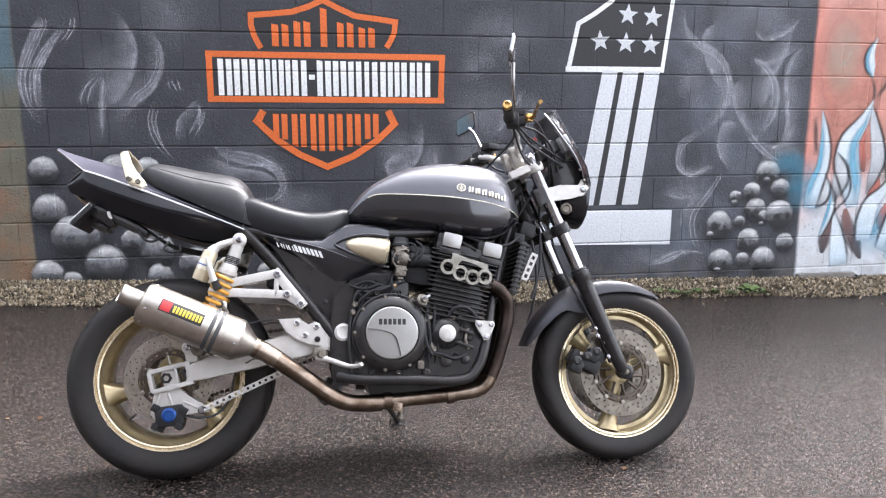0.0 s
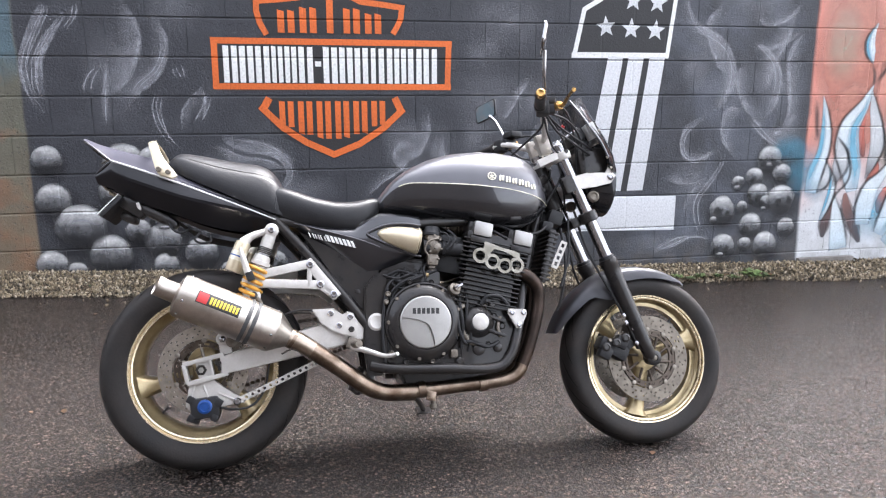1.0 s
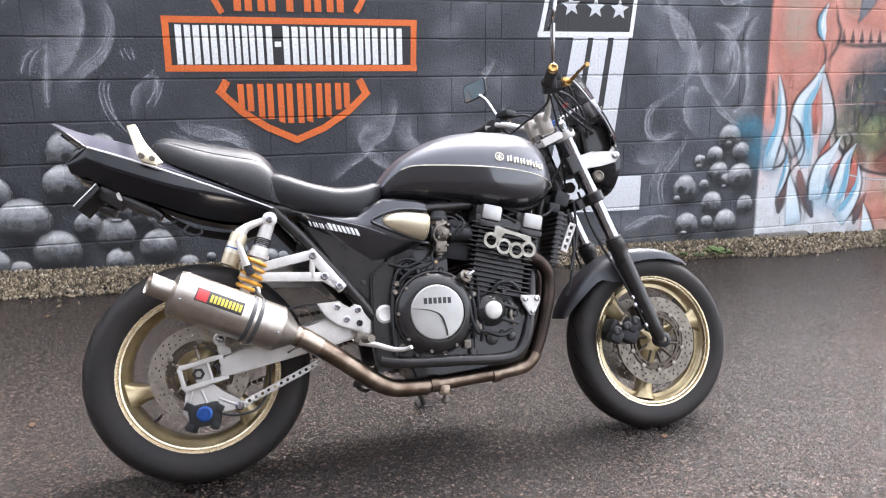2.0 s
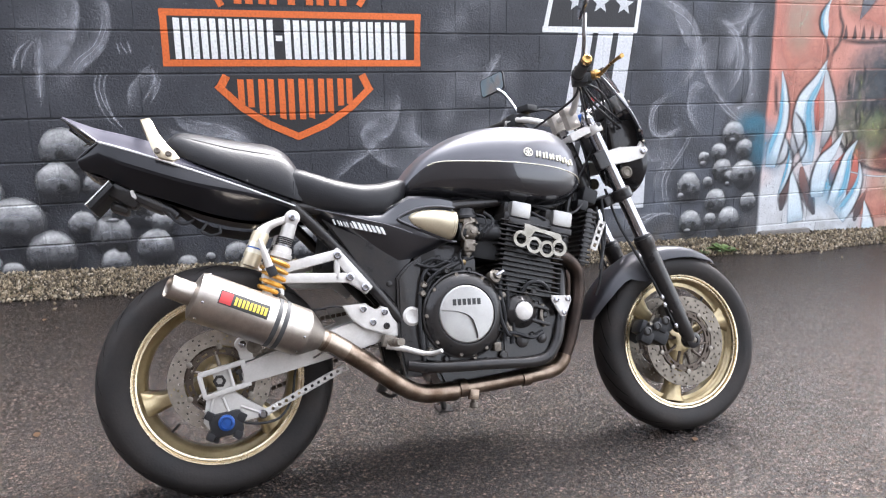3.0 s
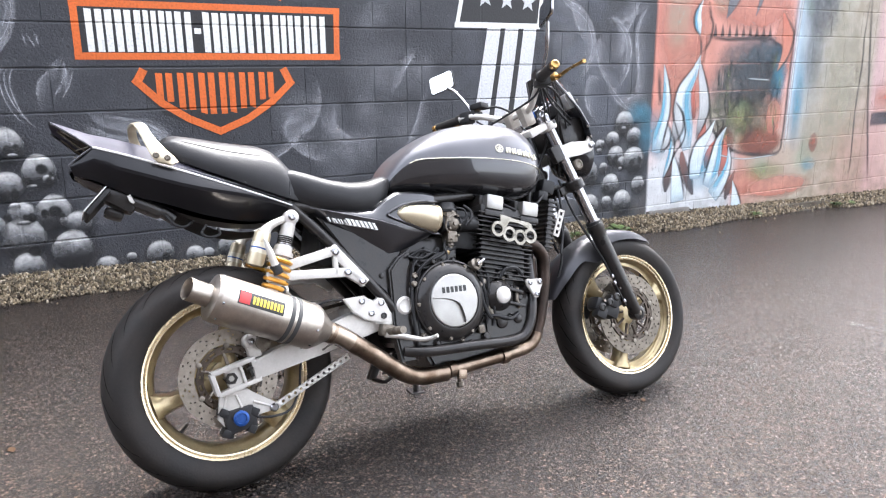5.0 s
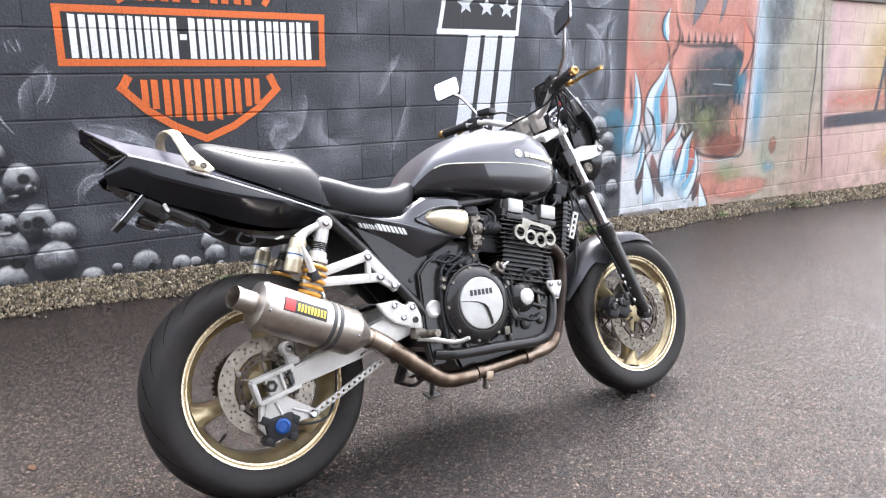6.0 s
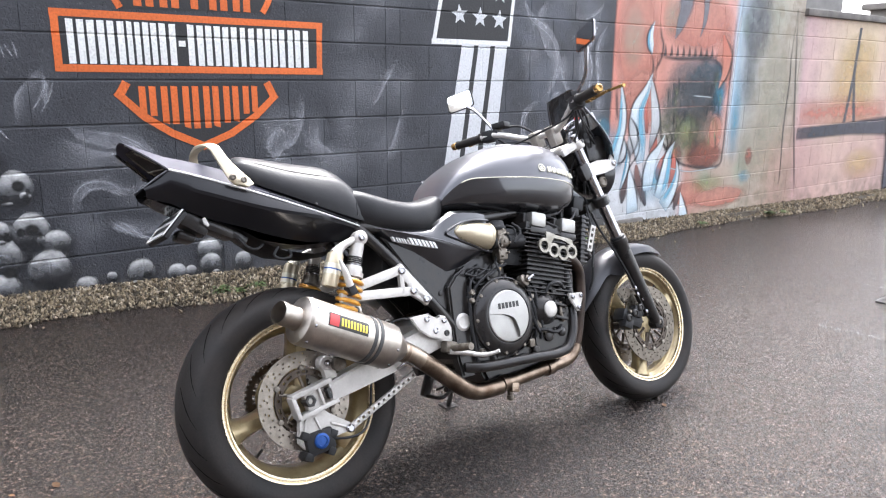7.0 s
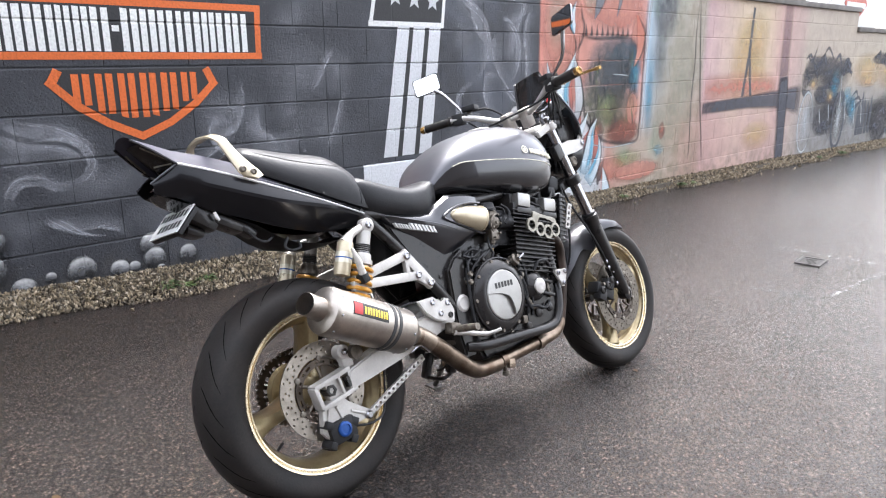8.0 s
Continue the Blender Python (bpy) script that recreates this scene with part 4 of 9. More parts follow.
film("outline", strip([(1.700, 1.404), (2.385, 1.404)], 0.036, 1), P_WHITE, one, 1, "white outline")
for (a, b), (c, d) in (((1.955, 2.062), (1.800, 1.925)), ((2.100, 2.208), (1.968, 2.085)), ((2.250, 2.360), (2.130, 2.247))):
    film("stripe", sheet([(c, 0.503), (d, 0.503), (b, 1.395), (a, 1.395)]), P_SILVER, one, 1, "pale grey stripe")
film("base_bar", sheet([(1.62, 0.236), (2.500, 0.216), (2.502, 0.458), (1.62, 0.470)]), P_SILVER, one, 1, "pale grey base bar")
for sx_, sz_ in ((2.115, 1.752), (2.287, 1.741), (1.931, 1.584), (2.108, 1.573), (2.281, 1.565)):
    tilt = rnd.uniform(-0.15, 0.15)
    film("star", sheet([(sx_ + (0.070 if k % 2 == 0 else 0.030) * math.sin(tilt + math.pi * k / 5), sz_ + (0.070 if k % 2 == 0 else 0.030) * math.cos(tilt + math.pi * k / 5)) for k in range(10)]), P_SILVER, one, 1, "pale grey star")

# --- heaps of pale rounded shapes ---
heap_e = tagged(new("mural_heap"), "spray-painted heap of pale rounded shapes on black", "mural")
heap_w = tagged(new("mural_heap"), "spray-painted drift of pale balls above the gravel", "mural")


def lump(x, z, rx, rz, tilt=0.0):
    """An uneven rounded outline, fuller above than below."""
    c, q = math.cos(tilt), math.sin(tilt)
    ph = rnd.uniform(0, 6.28)
    pts = []
    for i in range(26):
        a = 2 * math.pi * i / 26
        k = 1 + 0.05 * math.sin(3 * a + ph) + 0.035 * math.sin(5 * a + 2 * ph)
        u, v = rx * k * math.cos(a) * (1 - 0.16 * max(0.0, -math.sin(a))), rz * k * math.sin(a)
        pts.append((x + u * c - v * q, z + u * q + v * c))
    return sheet(pts)


def ball(parent, x, z, r, layer, hollow=True):
    film("ball_shade", oval(x + 0.1 * r, z - 0.25 * r, r * 1.35, r * 1.3), P_DARKMIST, parent, layer)
    film("ball", lump(x, z, r * rnd.uniform(0.90, 1.04), r * rnd.uniform(0.94, 1.1), rnd.uniform(-0.4, 0.4)), P_BALL, parent, layer + 1, "pale shaded ball")
    if r > 0.06:
        film("brow", strip([(x - 0.55 * r, z + 0.12 * r), (x - 0.2 * r, z + 0.28 * r), (x + 0.25 * r, z + 0.22 * r), (x + 0.6 * r, z + 0.0 * r)], [0.05 * r, 0.30 * r, 0.26 * r, 0.05 * r], 4), P_WISP, parent, layer + 2, "pale brushed ridge")
    if hollow and r > 0.045:
        s = rnd.choice((-1, 1))
        film("hollow", oval(x + s * rnd.uniform(0.25, 0.5) * r, z - rnd.uniform(0.2, 0.5) * r, r * rnd.uniform(0.22, 0.38), r * rnd.uniform(0.18, 0.30), 14, rnd.uniform(-0.6, 0.6)), P_HOLLOW, parent, layer + 2, "dark hollow")
        film("chip", oval(x - s * rnd.uniform(0.1, 0.5) * r, z - rnd.uniform(0.5, 0.8) * r, r * rnd.uniform(0.3, 0.5), r * 0.22, 14, rnd.uniform(-0.5, 0.5)), P_BALL, parent, layer + 2, "pale chipped patch")


EAST = ((3.318, 0.591, 0.09), (3.1, 0.575, 0.075), (2.973, 0.537, 0.05), (3.205, 0.695, 0.105), (3.38, 0.20, 0.08), (3.099, 0.222, 0.10), (3.326, 0.408, 0.115), (3.141, 0.445, 0.09), (3.205, 0.395, 0.055), (2.867, 0.330, 0.110), (3.02, 0.36, 0.05), (3.06, 0.09, 0.06), (2.89, 0.075, 0.105), (3.223, 0.070, 0.115))
WEST = ((-1.526, 0.772, 0.09), (-1.10, 0.75, 0.13), (-0.938, 0.757, 0.10), (-1.504, 0.534, 0.115), (-1.15, 0.57, 0.12), (-0.80, 0.61, 0.095), (-0.954, 0.55, 0.085), (-1.365, 0.374, 0.155), (-0.756, 0.388, 0.10), (-0.900, 0.40, 0.075), (-1.563, 0.141, 0.105), (-1.217, 0.193, 0.135), (-1.05, 0.331, 0.085), (-0.912, 0.265, 0.115), (-0.640, 0.326, 0.070), (-0.691, 0.181, 0.11), (-0.91, 0.11, 0.085))
FOOT = ((-0.253, 0.110, 0.080), (0.127, 0.185, 0.080), (0.135, 0.095, 0.07), (-0.527, 0.065, 0.065), (-0.055, 0.075, 0.062), (-0.40, 0.105, 0.032), (0.02, 0.07, 0.04), (0.33, 0.09, 0.06), (-1.42, 0.10, 0.07))
for x, z, r in EAST:
    ball(heap_e, x, z, r, 2, False)
for x, z, rx, rz in ((3.165, 0.672, 0.030, 0.026), (3.245, 0.668, 0.026, 0.025), (3.14, 0.42, 0.026, 0.030), (3.085, 0.40, 0.020, 0.026), (3.30, 0.56, 0.030, 0.022), (3.09, 0.55, 0.026, 0.020), (2.965, 0.53, 0.016, 0.018), (2.83, 0.34, 0.036, 0.034), (2.91, 0.32, 0.018, 0.028), (3.07, 0.44, 0.022, 0.026), (3.17, 0.39, 0.020, 0.024), (3.31, 0.39, 0.034, 0.034), (3.39, 0.40, 0.024, 0.030), (3.06, 0.20, 0.034, 0.032), (2.84, 0.05, 0.026, 0.032), (2.92, 0.055, 0.022, 0.030), (3.18, 0.03, 0.034, 0.030)):
    film("hollow", oval(x, z, rx, rz, 14, rnd.uniform(-0.4, 0.4)), P_HOLLOW, heap_e, 5, "dark hollow")
for x, z, rx, rz in ((3.21, 0.655, 0.045, 0.022), (2.80, 0.275, 0.030, 0.030), (3.19, 0.345, 0.022, 0.018), (2.97, 0.50, 0.030, 0.024), (3.00, 0.555, 0.020, 0.026), (2.87, 0.02, 0.035, 0.02)):
    film("chip", oval(x, z, rx, rz, 14, rnd.uniform(-0.4, 0.4)), P_BALL, heap_e, 4, "pale chipped patch")
for x, z, r in WEST:
    ball(heap_w, x, z, r, 2, False)
for x, z, rx, rz in ((-0.925, 0.745, 0.018, 0.022), (-0.885, 0.75, 0.016, 0.020), (-0.78, 0.632, 0.030, 0.026), (-0.745, 0.60, 0.012, 0.018), (-0.86, 0.57, 0.030, 0.026), (-0.92, 0.515, 0.018, 0.030), (-0.975, 0.50, 0.016, 0.026), (-0.75, 0.405, 0.034, 0.028), (-0.80, 0.40, 0.018, 0.022), (-0.715, 0.375, 0.012, 0.020), (-0.86, 0.382, 0.022, 0.026), (-0.97, 0.39, 0.018, 0.022), (-0.87, 0.195, 0.034, 0.028), (-1.12, 0.73, 0.03, 0.024), (-1.13, 0.55, 0.03, 0.026), (-0.788, 0.631, 0.026, 0.028), (-0.757, 0.573, 0.014, 0.020), (-0.748, 0.403, 0.028, 0.032), (-0.798, 0.397, 0.018, 0.020), (-0.890, 0.386, 0.014, 0.016), (-0.858, 0.376, 0.017, 0.019), (-0.871, 0.201, 0.024, 0.026), (-1.02, 0.54, 0.020, 0.024), (-1.05, 0.31, 0.024, 0.022), (-0.99, 0.735, 0.016, 0.020)):
    film("hollow", oval(x, z, rx * 1.15, rz * 1.15, 14, rnd.uniform(-0.4, 0.4)), P_HOLLOW, heap_w, 5, "dark hollow")
for x, z, rx, rz in ((-0.76, 0.575, 0.030, 0.030), (-0.84, 0.545, 0.030, 0.012), (-0.93, 0.445, 0.030, 0.022), (-0.90, 0.355, 0.035, 0.014), (-0.715, 0.345, 0.022, 0.030), (-0.905, 0.71, 0.03, 0.012)):
    film("chip", oval(x, z, rx, rz, 14, rnd.uniform(-0.4, 0.4)), P_BALL, heap_w, 4, "pale chipped patch")
for x, z, r in FOOT:
    ball(heap_w, x, z, r, 2, rnd.random() < 0.35)

# --- smoke ---
smoke = tagged(new("mural_smoke"), "grey airbrushed smoke curls on black blockwork", "mural")


def wisp(pts, wide, edge=0):
    """A smoke strand: a thin crisp line, or (edge) a soft band with one bright side."""
    if edge:
        film("smoke_curl", strip(pts if edge > 0 else pts[::-1], [wide * 0.5, wide * 1.1, wide, wide * 0.9, wide * 0.4], 5), P_SMOKE, smoke, 1, "soft grey smoke curl")
    else:
        film("smoke_curl", strip(pts, [wide * 0.4, wide, wide * 1.1, wide * 0.8, wide * 0.3], 5), P_WISP, smoke, 2, "thin pale smoke line")


def strands(pts, wide, n=3, spread=0.02):
    """Several thin lines that run side by side and drift apart."""
    for k in range(n):
        o = (k - (n - 1) / 2) * spread
        wisp([(x + o * (0.5 + 0.9 * math.sin(2.2 * i / len(pts) + k)), z + rnd.uniform(-0.006, 0.006)) for i, (x, z) in enumerate(pts)], wide * rnd.uniform(0.6, 1.1))


# over the west heap
A = [(-1.47, 1.68), (-1.45, 1.63), (-1.48, 1.56), (-1.53, 1.46), (-1.57, 1.36), (-1.58, 1.28), (-1.56, 1.16), (-1.50, 1.04)]
B = [(-1.33, 1.63), (-1.40, 1.55), (-1.47, 1.45), (-1.52, 1.36), (-1.53, 1.28), (-1.53, 1.19), (-1.49, 1.12)]
wisp(A, 0.10, 1)
strands(A, 0.022, 3, 0.016)
wisp(B, 0.08, -1)
strands(B, 0.03, 3, 0.016)
strands([(-1.29, 1.68), (-1.30, 1.60), (-1.36, 1.51)], 0.02, 2)
D = [(-1.03, 1.72), (-0.97, 1.57), (-0.96, 1.47), (-1.00, 1.35), (-1.07, 1.24), (-1.16, 1.14)]
wisp([(x - 0.05, z) for x, z in D], 0.15, -1)
E_ = [(-0.89, 1.65), (-0.83, 1.52), (-0.82, 1.42), (-0.87, 1.30), (-0.97, 1.21), (-1.03, 1.10)]
wisp([(x - 0.03, z) for x, z in E_], 0.12, -1)
strands([(x - 0.01, z) for x, z in E_[1:]], 0.018, 2, 0.02)
strands([(-1.17, 1.33), (-1.23, 1.28), (-1.26, 1.21), (-1.26, 1.16)], 0.026, 2, 0.03)
strands([(-0.86, 1.19), (-0.89, 1.10), (-0.88, 1.01), (-0.84, 0.92), (-0.77, 0.83)], 0.024, 3, 0.022)
wisp([(-0.60, 1.20), (-0.66, 1.12), (-0.72, 1.05), (-0.74, 0.92)], 0.08, 1)
strands([(-0.59, 1.16), (-0.62, 1.07), (-0.67, 0.98)], 0.03, 2, 0.03)
strands([(-0.77, 1.32), (-0.73, 1.24)], 0.025, 3, 0.03)
wisp([(-1.14, 1.38), (-1.17, 1.14), (-1.18, 0.96)], 0.05)
# behind the seat and the tank
wisp([(-0.53, 0.96), (-0.47, 0.89), (-0.35, 0.85), (-0.22, 0.82), (-0.14, 0.77), (-0.11, 0.70)], 0.10, 1)
strands([(-0.49, 0.90), (-0.32, 0.86), (-0.19, 0.80), (-0.12, 0.74)], 0.024, 2, 0.03)
wisp([(-0.60, 0.86), (-0.45, 0.76), (-0.28, 0.72), (-0.14, 0.66)], 0.09, -1)
wisp([(-0.62, 1.18), (-0.61, 1.11), (-0.63, 1.00)], 0.05)
S1 = [(-0.45, 0.87), (-0.32, 0.87), (-0.20, 0.81), (-0.13, 0.73), (-0.12, 0.65), (-0.18, 0.58), (-0.27, 0.57)]
wisp(S1, 0.09, 1)
wisp(S1, 0.022)
strands([(-0.40, 0.80), (-0.28, 0.80), (-0.20, 0.79)], 0.026, 2, 0.03)
S2 = [(-0.20, 0.57), (-0.30, 0.575), (-0.38, 0.62), (-0.48, 0.62), (-0.54, 0.56), (-0.55, 0.46)]
wisp(S2, 0.10, -1)
wisp(S2, 0.03)
wisp([(-0.40, 0.45), (-0.34, 0.40), (-0.24, 0.37), (-0.12, 0.36), (-0.03, 0.32), (0.03, 0.25)], 0.10, 1)
strands([(-0.38, 0.42), (-0.31, 0.37), (-0.23, 0.31), (-0.10, 0.27)], 0.04, 2, 0.03)
wisp([(0.60, 0.86), (0.58, 0.76), (0.66, 0.66), (0.80, 0.58)], 0.13, 1)
wisp([(0.84, 0.92), (0.80, 0.80), (0.86, 0.70), (1.00, 0.64)], 0.12, -1)
wisp([(0.73, 1.08), (0.72, 0.94), (0.67, 0.82), (0.55, 0.74)], 0.10, -1)
wisp([(0.30, 0.50), (0.42, 0.62), (0.55, 0.70), (0.64, 0.82)], 0.08, 1)
wisp([(1.22, 0.98), (1.30, 1.12), (1.42, 1.28)], 0.08, 1)
wisp([(1.30, 0.55), (1.42, 0.75), (1.50, 1.00)], 0.07, -1)
# between the numeral and the flames
R1 = [(2.51, 1.85), (2.52, 1.69), (2.60, 1.57), (2.75, 1.49), (2.83, 1.40), (2.86, 1.27), (2.81, 1.12), (2.71, 1.01)]
wisp([(x - 0.03, z) for x, z in R1], 0.14, -1)
wisp(R1, 0.03)
wisp([(2.71, 1.01), (2.59, 0.93), (2.55, 0.86), (2.56, 0.76), (2.64, 0.72), (2.73, 0.75), (2.81, 0.77)], 0.09, 1)
strands([(2.71, 1.01), (2.59, 0.93), (2.53, 0.86), (2.54, 0.76), (2.63, 0.70), (2.73, 0.74), (2.81, 0.77)], 0.026, 2, 0.02)
strands([(2.81, 0.77), (2.84, 0.70), (2.78, 0.58), (2.68, 0.45), (2.66, 0.35), (2.70, 0.22), (2.78, 0.14)], 0.03, 2, 0.025)
R2 = [(3.00, 1.48), (3.11, 1.43), (3.19, 1.35), (3.22, 1.24), (3.20, 1.10), (3.13, 0.97)]
wisp([(x - 0.03, z) for x, z in R2], 0.13, -1)
strands(R2, 0.03, 2, 0.03)
wisp([(2.98, 1.38), (2.95, 1.26), (2.99, 1.12), (3.09, 0.99), (3.16, 0.89)], 0.11, 1)
R4 = [(3.41, 1.58), (3.33, 1.48), (3.30, 1.37), (3.31, 1.26), (3.33, 1.10), (3.31, 0.97), (3.26, 0.91)]
wisp([(x + 0.03, z) for x, z in R4], 0.12, 1)
wisp(R4, 0.04)
wisp([(2.78, 1.72), (2.72, 1.58), (2.78, 1.42), (2.86, 1.27)], 0.16, 1)
wisp([(3.30, 1.75), (3.22, 1.55), (3.10, 1.30), (3.08, 1.10)], 0.16, -1)
wisp([(3.42, 1.05), (3.36, 0.90), (3.24, 0.84), (3.12, 0.90)], 0.14, 1)
strands([(3.00, 1.02), (3.10, 0.91), (3.21, 0.82), (3.33, 0.77)], 0.04, 2, 0.03)
wisp([(2.96, 1.02), (2.88, 1.01), (2.86, 0.91), (2.89, 0.82), (2.98, 0.70)], 0.12, 1)
wisp([(3.02, 1.68), (3.13, 1.64), (3.27, 1.69), (3.36, 1.78)], 0.08, 1)
wisp([(3.02, 1.51), (3.12, 1.48), (3.26, 1.53), (3.40, 1.61)], 0.08, 1)
strands([(2.36, 0.06), (2.49, 0.11), (2.63, 0.16), (2.78, 0.14)], 0.04, 3, 0.05)
wisp([(2.39, 0.61), (2.51, 0.59), (2.64, 0.58), (2.69, 0.51), (2.61, 0.41), (2.60, 0.29)], 0.11, 1)
for x, z, rx, rz in ((-1.1, 1.25, 0.22, 0.30), (-0.75, 1.7, 0.2, 0.25), (0.62, 0.85, 0.20, 0.16), (0.9, 0.62, 0.28, 0.16), (1.1, 1.42, 0.15, 0.12), (1.45, 1.10, 0.16, 0.18), (1.30, 0.75, 0.25, 0.2), (2.62, 1.35, 0.16, 0.25), (3.0, 1.75, 0.32, 0.2), (2.9, 1.2, 0.2, 0.25), (2.6, 0.55, 0.2, 0.25), (3.25, 1.2, 0.2, 0.3), (-0.1, 0.55, 0.3, 0.12), (-0.45, 0.75, 0.25, 0.14), (0.35, 0.35, 0.4, 0.12), (2.35, 0.12, 0.3, 0.08), (3.3, 0.85, 0.18, 0.12), (0.60, 0.82, 0.12, 0.16), (0.83, 0.80, 0.10, 0.18), (1.06, 0.86, 0.12, 0.14), (1.02, 0.66, 0.16, 0.14), (-0.46, 0.76, 0.16, 0.12), (-0.5, 0.38, 0.14, 0.12), (2.6, 1.31, 0.12, 0.16), (3.14, 1.76, 0.2, 0.1), (1.25, 1.6, 0.3, 0.2), (1.15, 1.1, 0.3, 0.25)):
    film("smoke_haze", oval(x, z, rx, rz), P_MIST, smoke, 0, "thin grey spray haze")
film("cyan_spot", oval(3.36, 0.78, 0.15, 0.10), P_CYAN, smoke, 4, "cyan spray spot")
film("cyan_spot", oval(3.50, 0.62, 0.16, 0.22), P_CYAN, smoke, 4, "cyan spray spot")

# --- flames ---
flames = tagged(new("mural_flames"), "red, white and blue painted flames on blockwork", "mural")


def tongue(pts, widths, material, layer, label, blue=0, dark=0):
    """A painted tongue from its tip down, with a blue flush on one side and a dark airbrushed edge on the other."""
    film("tongue", strip(pts, widths, 6), material, flames, layer, label)
    n = len(pts) - 1

    def beside(off):
        out = []
        for i, (x, z) in enumerate(pts):
            a, b = pts[max(0, i - 1)], pts[min(n, i + 1)]
            dx, dz = b[0] - a[0], b[1] - a[1]
            ln = math.hypot(dx, dz)
            w = widths[round(i * (len(widths) - 1) / n)] * off
            out.append((x + dz / ln * w, z - dx / ln * w))
        return out

    if blue:
        film("tongue_flush", strip(beside(0.26 * blue), [w * 0.62 + 0.006 for w in widths], 5), P_FLAME_B, flames, layer + 0.5, "soft blue flush along the tongue")
    if dark:
        film("tongue_edge", strip(beside(0.52 * dark), 0.034, 5), P_EDGE, flames, layer + 1, "dark airbrushed edge")


for x, z, rx, rz, m_ in ((3.72, 1.50, 0.16, 0.30, P_CREAMY), (4.20, 1.70, 0.14, 0.20, P_CREAMY), (4.80, 1.20, 0.22, 0.15, P_CYAN), (4.95, 1.05, 0.12, 0.30, P_CYAN), (4.35, 0.95, 0.2, 0.2, P_CREAMY), (4.70, 0.70, 0.28, 0.18, P_CREAMY), (3.78, 1.45, 0.30, 0.55, P_PINK), (3.85, 0.95, 0.25, 0.35, P_PINK), (4.6, 1.65, 0.55, 0.28, P_PINK), (5.0, 1.3, 0.16, 0.35, P_PINK), (4.5, 0.9, 0.50, 0.50, P_JAWTOP), (4.75, 1.05, 0.34, 0.38, P_JAWTOP), (4.5, 0.58, 0.30, 0.20, P_GREEN), (4.25, 0.75, 0.2, 0.2, P_GREEN), (4.8, 0.48, 0.30, 0.16, P_BROWN), (4.35, 0.48, 0.14, 0.16, P_BROWN), (4.62, 0.12, 0.3, 0.14, P_PINK), (5.1, 0.05, 0.5, 0.12, P_PINK), (4.9, 0.2, 0.3, 0.1, P_GREEN), (5.85, 1.1, 0.35, 0.6, P_CREAMY), (5.6, 0.5, 0.3, 0.35, P_CREAMY),
                         (5.50, 1.72, 0.32, 0.40, P_SHADE), (5.26, 0.8, 0.09, 0.5, P_CYAN), (5.55, 0.42, 0.07, 0.10, P_BROWN), (5.5, 0.22, 0.12, 0.08, P_CYAN)):
    film("colour_patch", oval(x, z, rx, rz), m_, flames, 0, "blended patch of spray colour")
for x, z, rx, rz, m_, layer in ((4.46, 0.92, 0.36, 0.40, P_OLIVE, 0), (4.80, 0.80, 0.30, 0.36, P_OLIVE, 0), (4.60, 1.19, 0.42, 0.20, P_SLATE, 1), (4.78, 1.12, 0.26, 0.26, P_SLATE, 1), (4.55, 0.98, 0.36, 0.20, P_SLATE, 1), (4.98, 1.00, 0.11, 0.30, P_CYAN, 1),
                                (4.82, 0.46, 0.28, 0.13, P_BROWN, 1), (4.52, 0.72, 0.18, 0.15, P_GREEN, 1), (4.95, 0.68, 0.12, 0.20, P_PINK, 1), (5.50, 1.66, 0.26, 0.38, P_SLATE, 1), (5.42, 1.20, 0.14, 0.36, P_SLATE, 1), (5.92, 0.70, 0.30, 0.50, P_CREAMY, 1)):
    film("colour_patch", oval(x, z, rx, rz), m_, flames, layer, "blended patch of spray colour")
film("jaw_line", strip([(4.05, 1.36), (4.02, 1.1), (4.12, 0.85), (4.2, 0.6), (4.45, 0.42), (4.75, 0.36), (5.05, 0.36), (5.10, 0.50), (5.11, 0.9), (5.12, 1.5), (5.16, 1.9)], 0.045, 5), P_EDGE, flames, 2, "dark painted jaw line")
film("pale_edge", strip([(5.14, 0.35), (5.15, 0.9), (5.17, 1.4), (5.22, 1.95)], 0.05, 4), P_PALELINE, flames, 3, "pale blue edge line")
film("pale_edge", strip([(4.20, 0.43), (4.32, 0.38), (4.6, 0.33), (4.9, 0.335), (5.08, 0.34)], 0.022, 4), P_PALELINE, flames, 3, "pale edge line")
film("brow_line", strip([(4.05, 1.37), (4.25, 1.34), (4.6, 1.35), (4.88, 1.36)], 0.05, 4), P_EDGE, flames, 3, "dark tooth line")
for k in range(9):
    xx = 4.13 + k * 0.083
    tongue([(xx, 1.46), (xx + 0.004, 1.41), (xx + 0.008, 1.36)], [0.006, 0.03, 0.05], P_FLAME_D, 3, "small dark tooth")
for pts, ws in (([(4.25, 1.50), (4.31, 1.62), (4.37, 1.78), (4.40, 1.98)], [0.01, 0.12, 0.20, 0.24]), ([(4.60, 1.53), (4.65, 1.66), (4.66, 1.82), (4.64, 1.98)], [0.01, 0.06, 0.09, 0.10])):
    tongue(pts, ws, P_SPIKE, 3, "dark grey painted spike")
tongue([(4.94, 1.08), (5.02, 1.22), (5.03, 1.38), (4.95, 1.56)], [0.01, 0.10, 0.16, 0.03], P_PINKFANG, 3, "salmon painted fang", dark=1)
film("scratch", strip([(4.55, 1.02), (4.72, 1.01), (4.88, 1.0)], 0.018, 3), P_PALELINE, flames, 4, "pale scratch line")
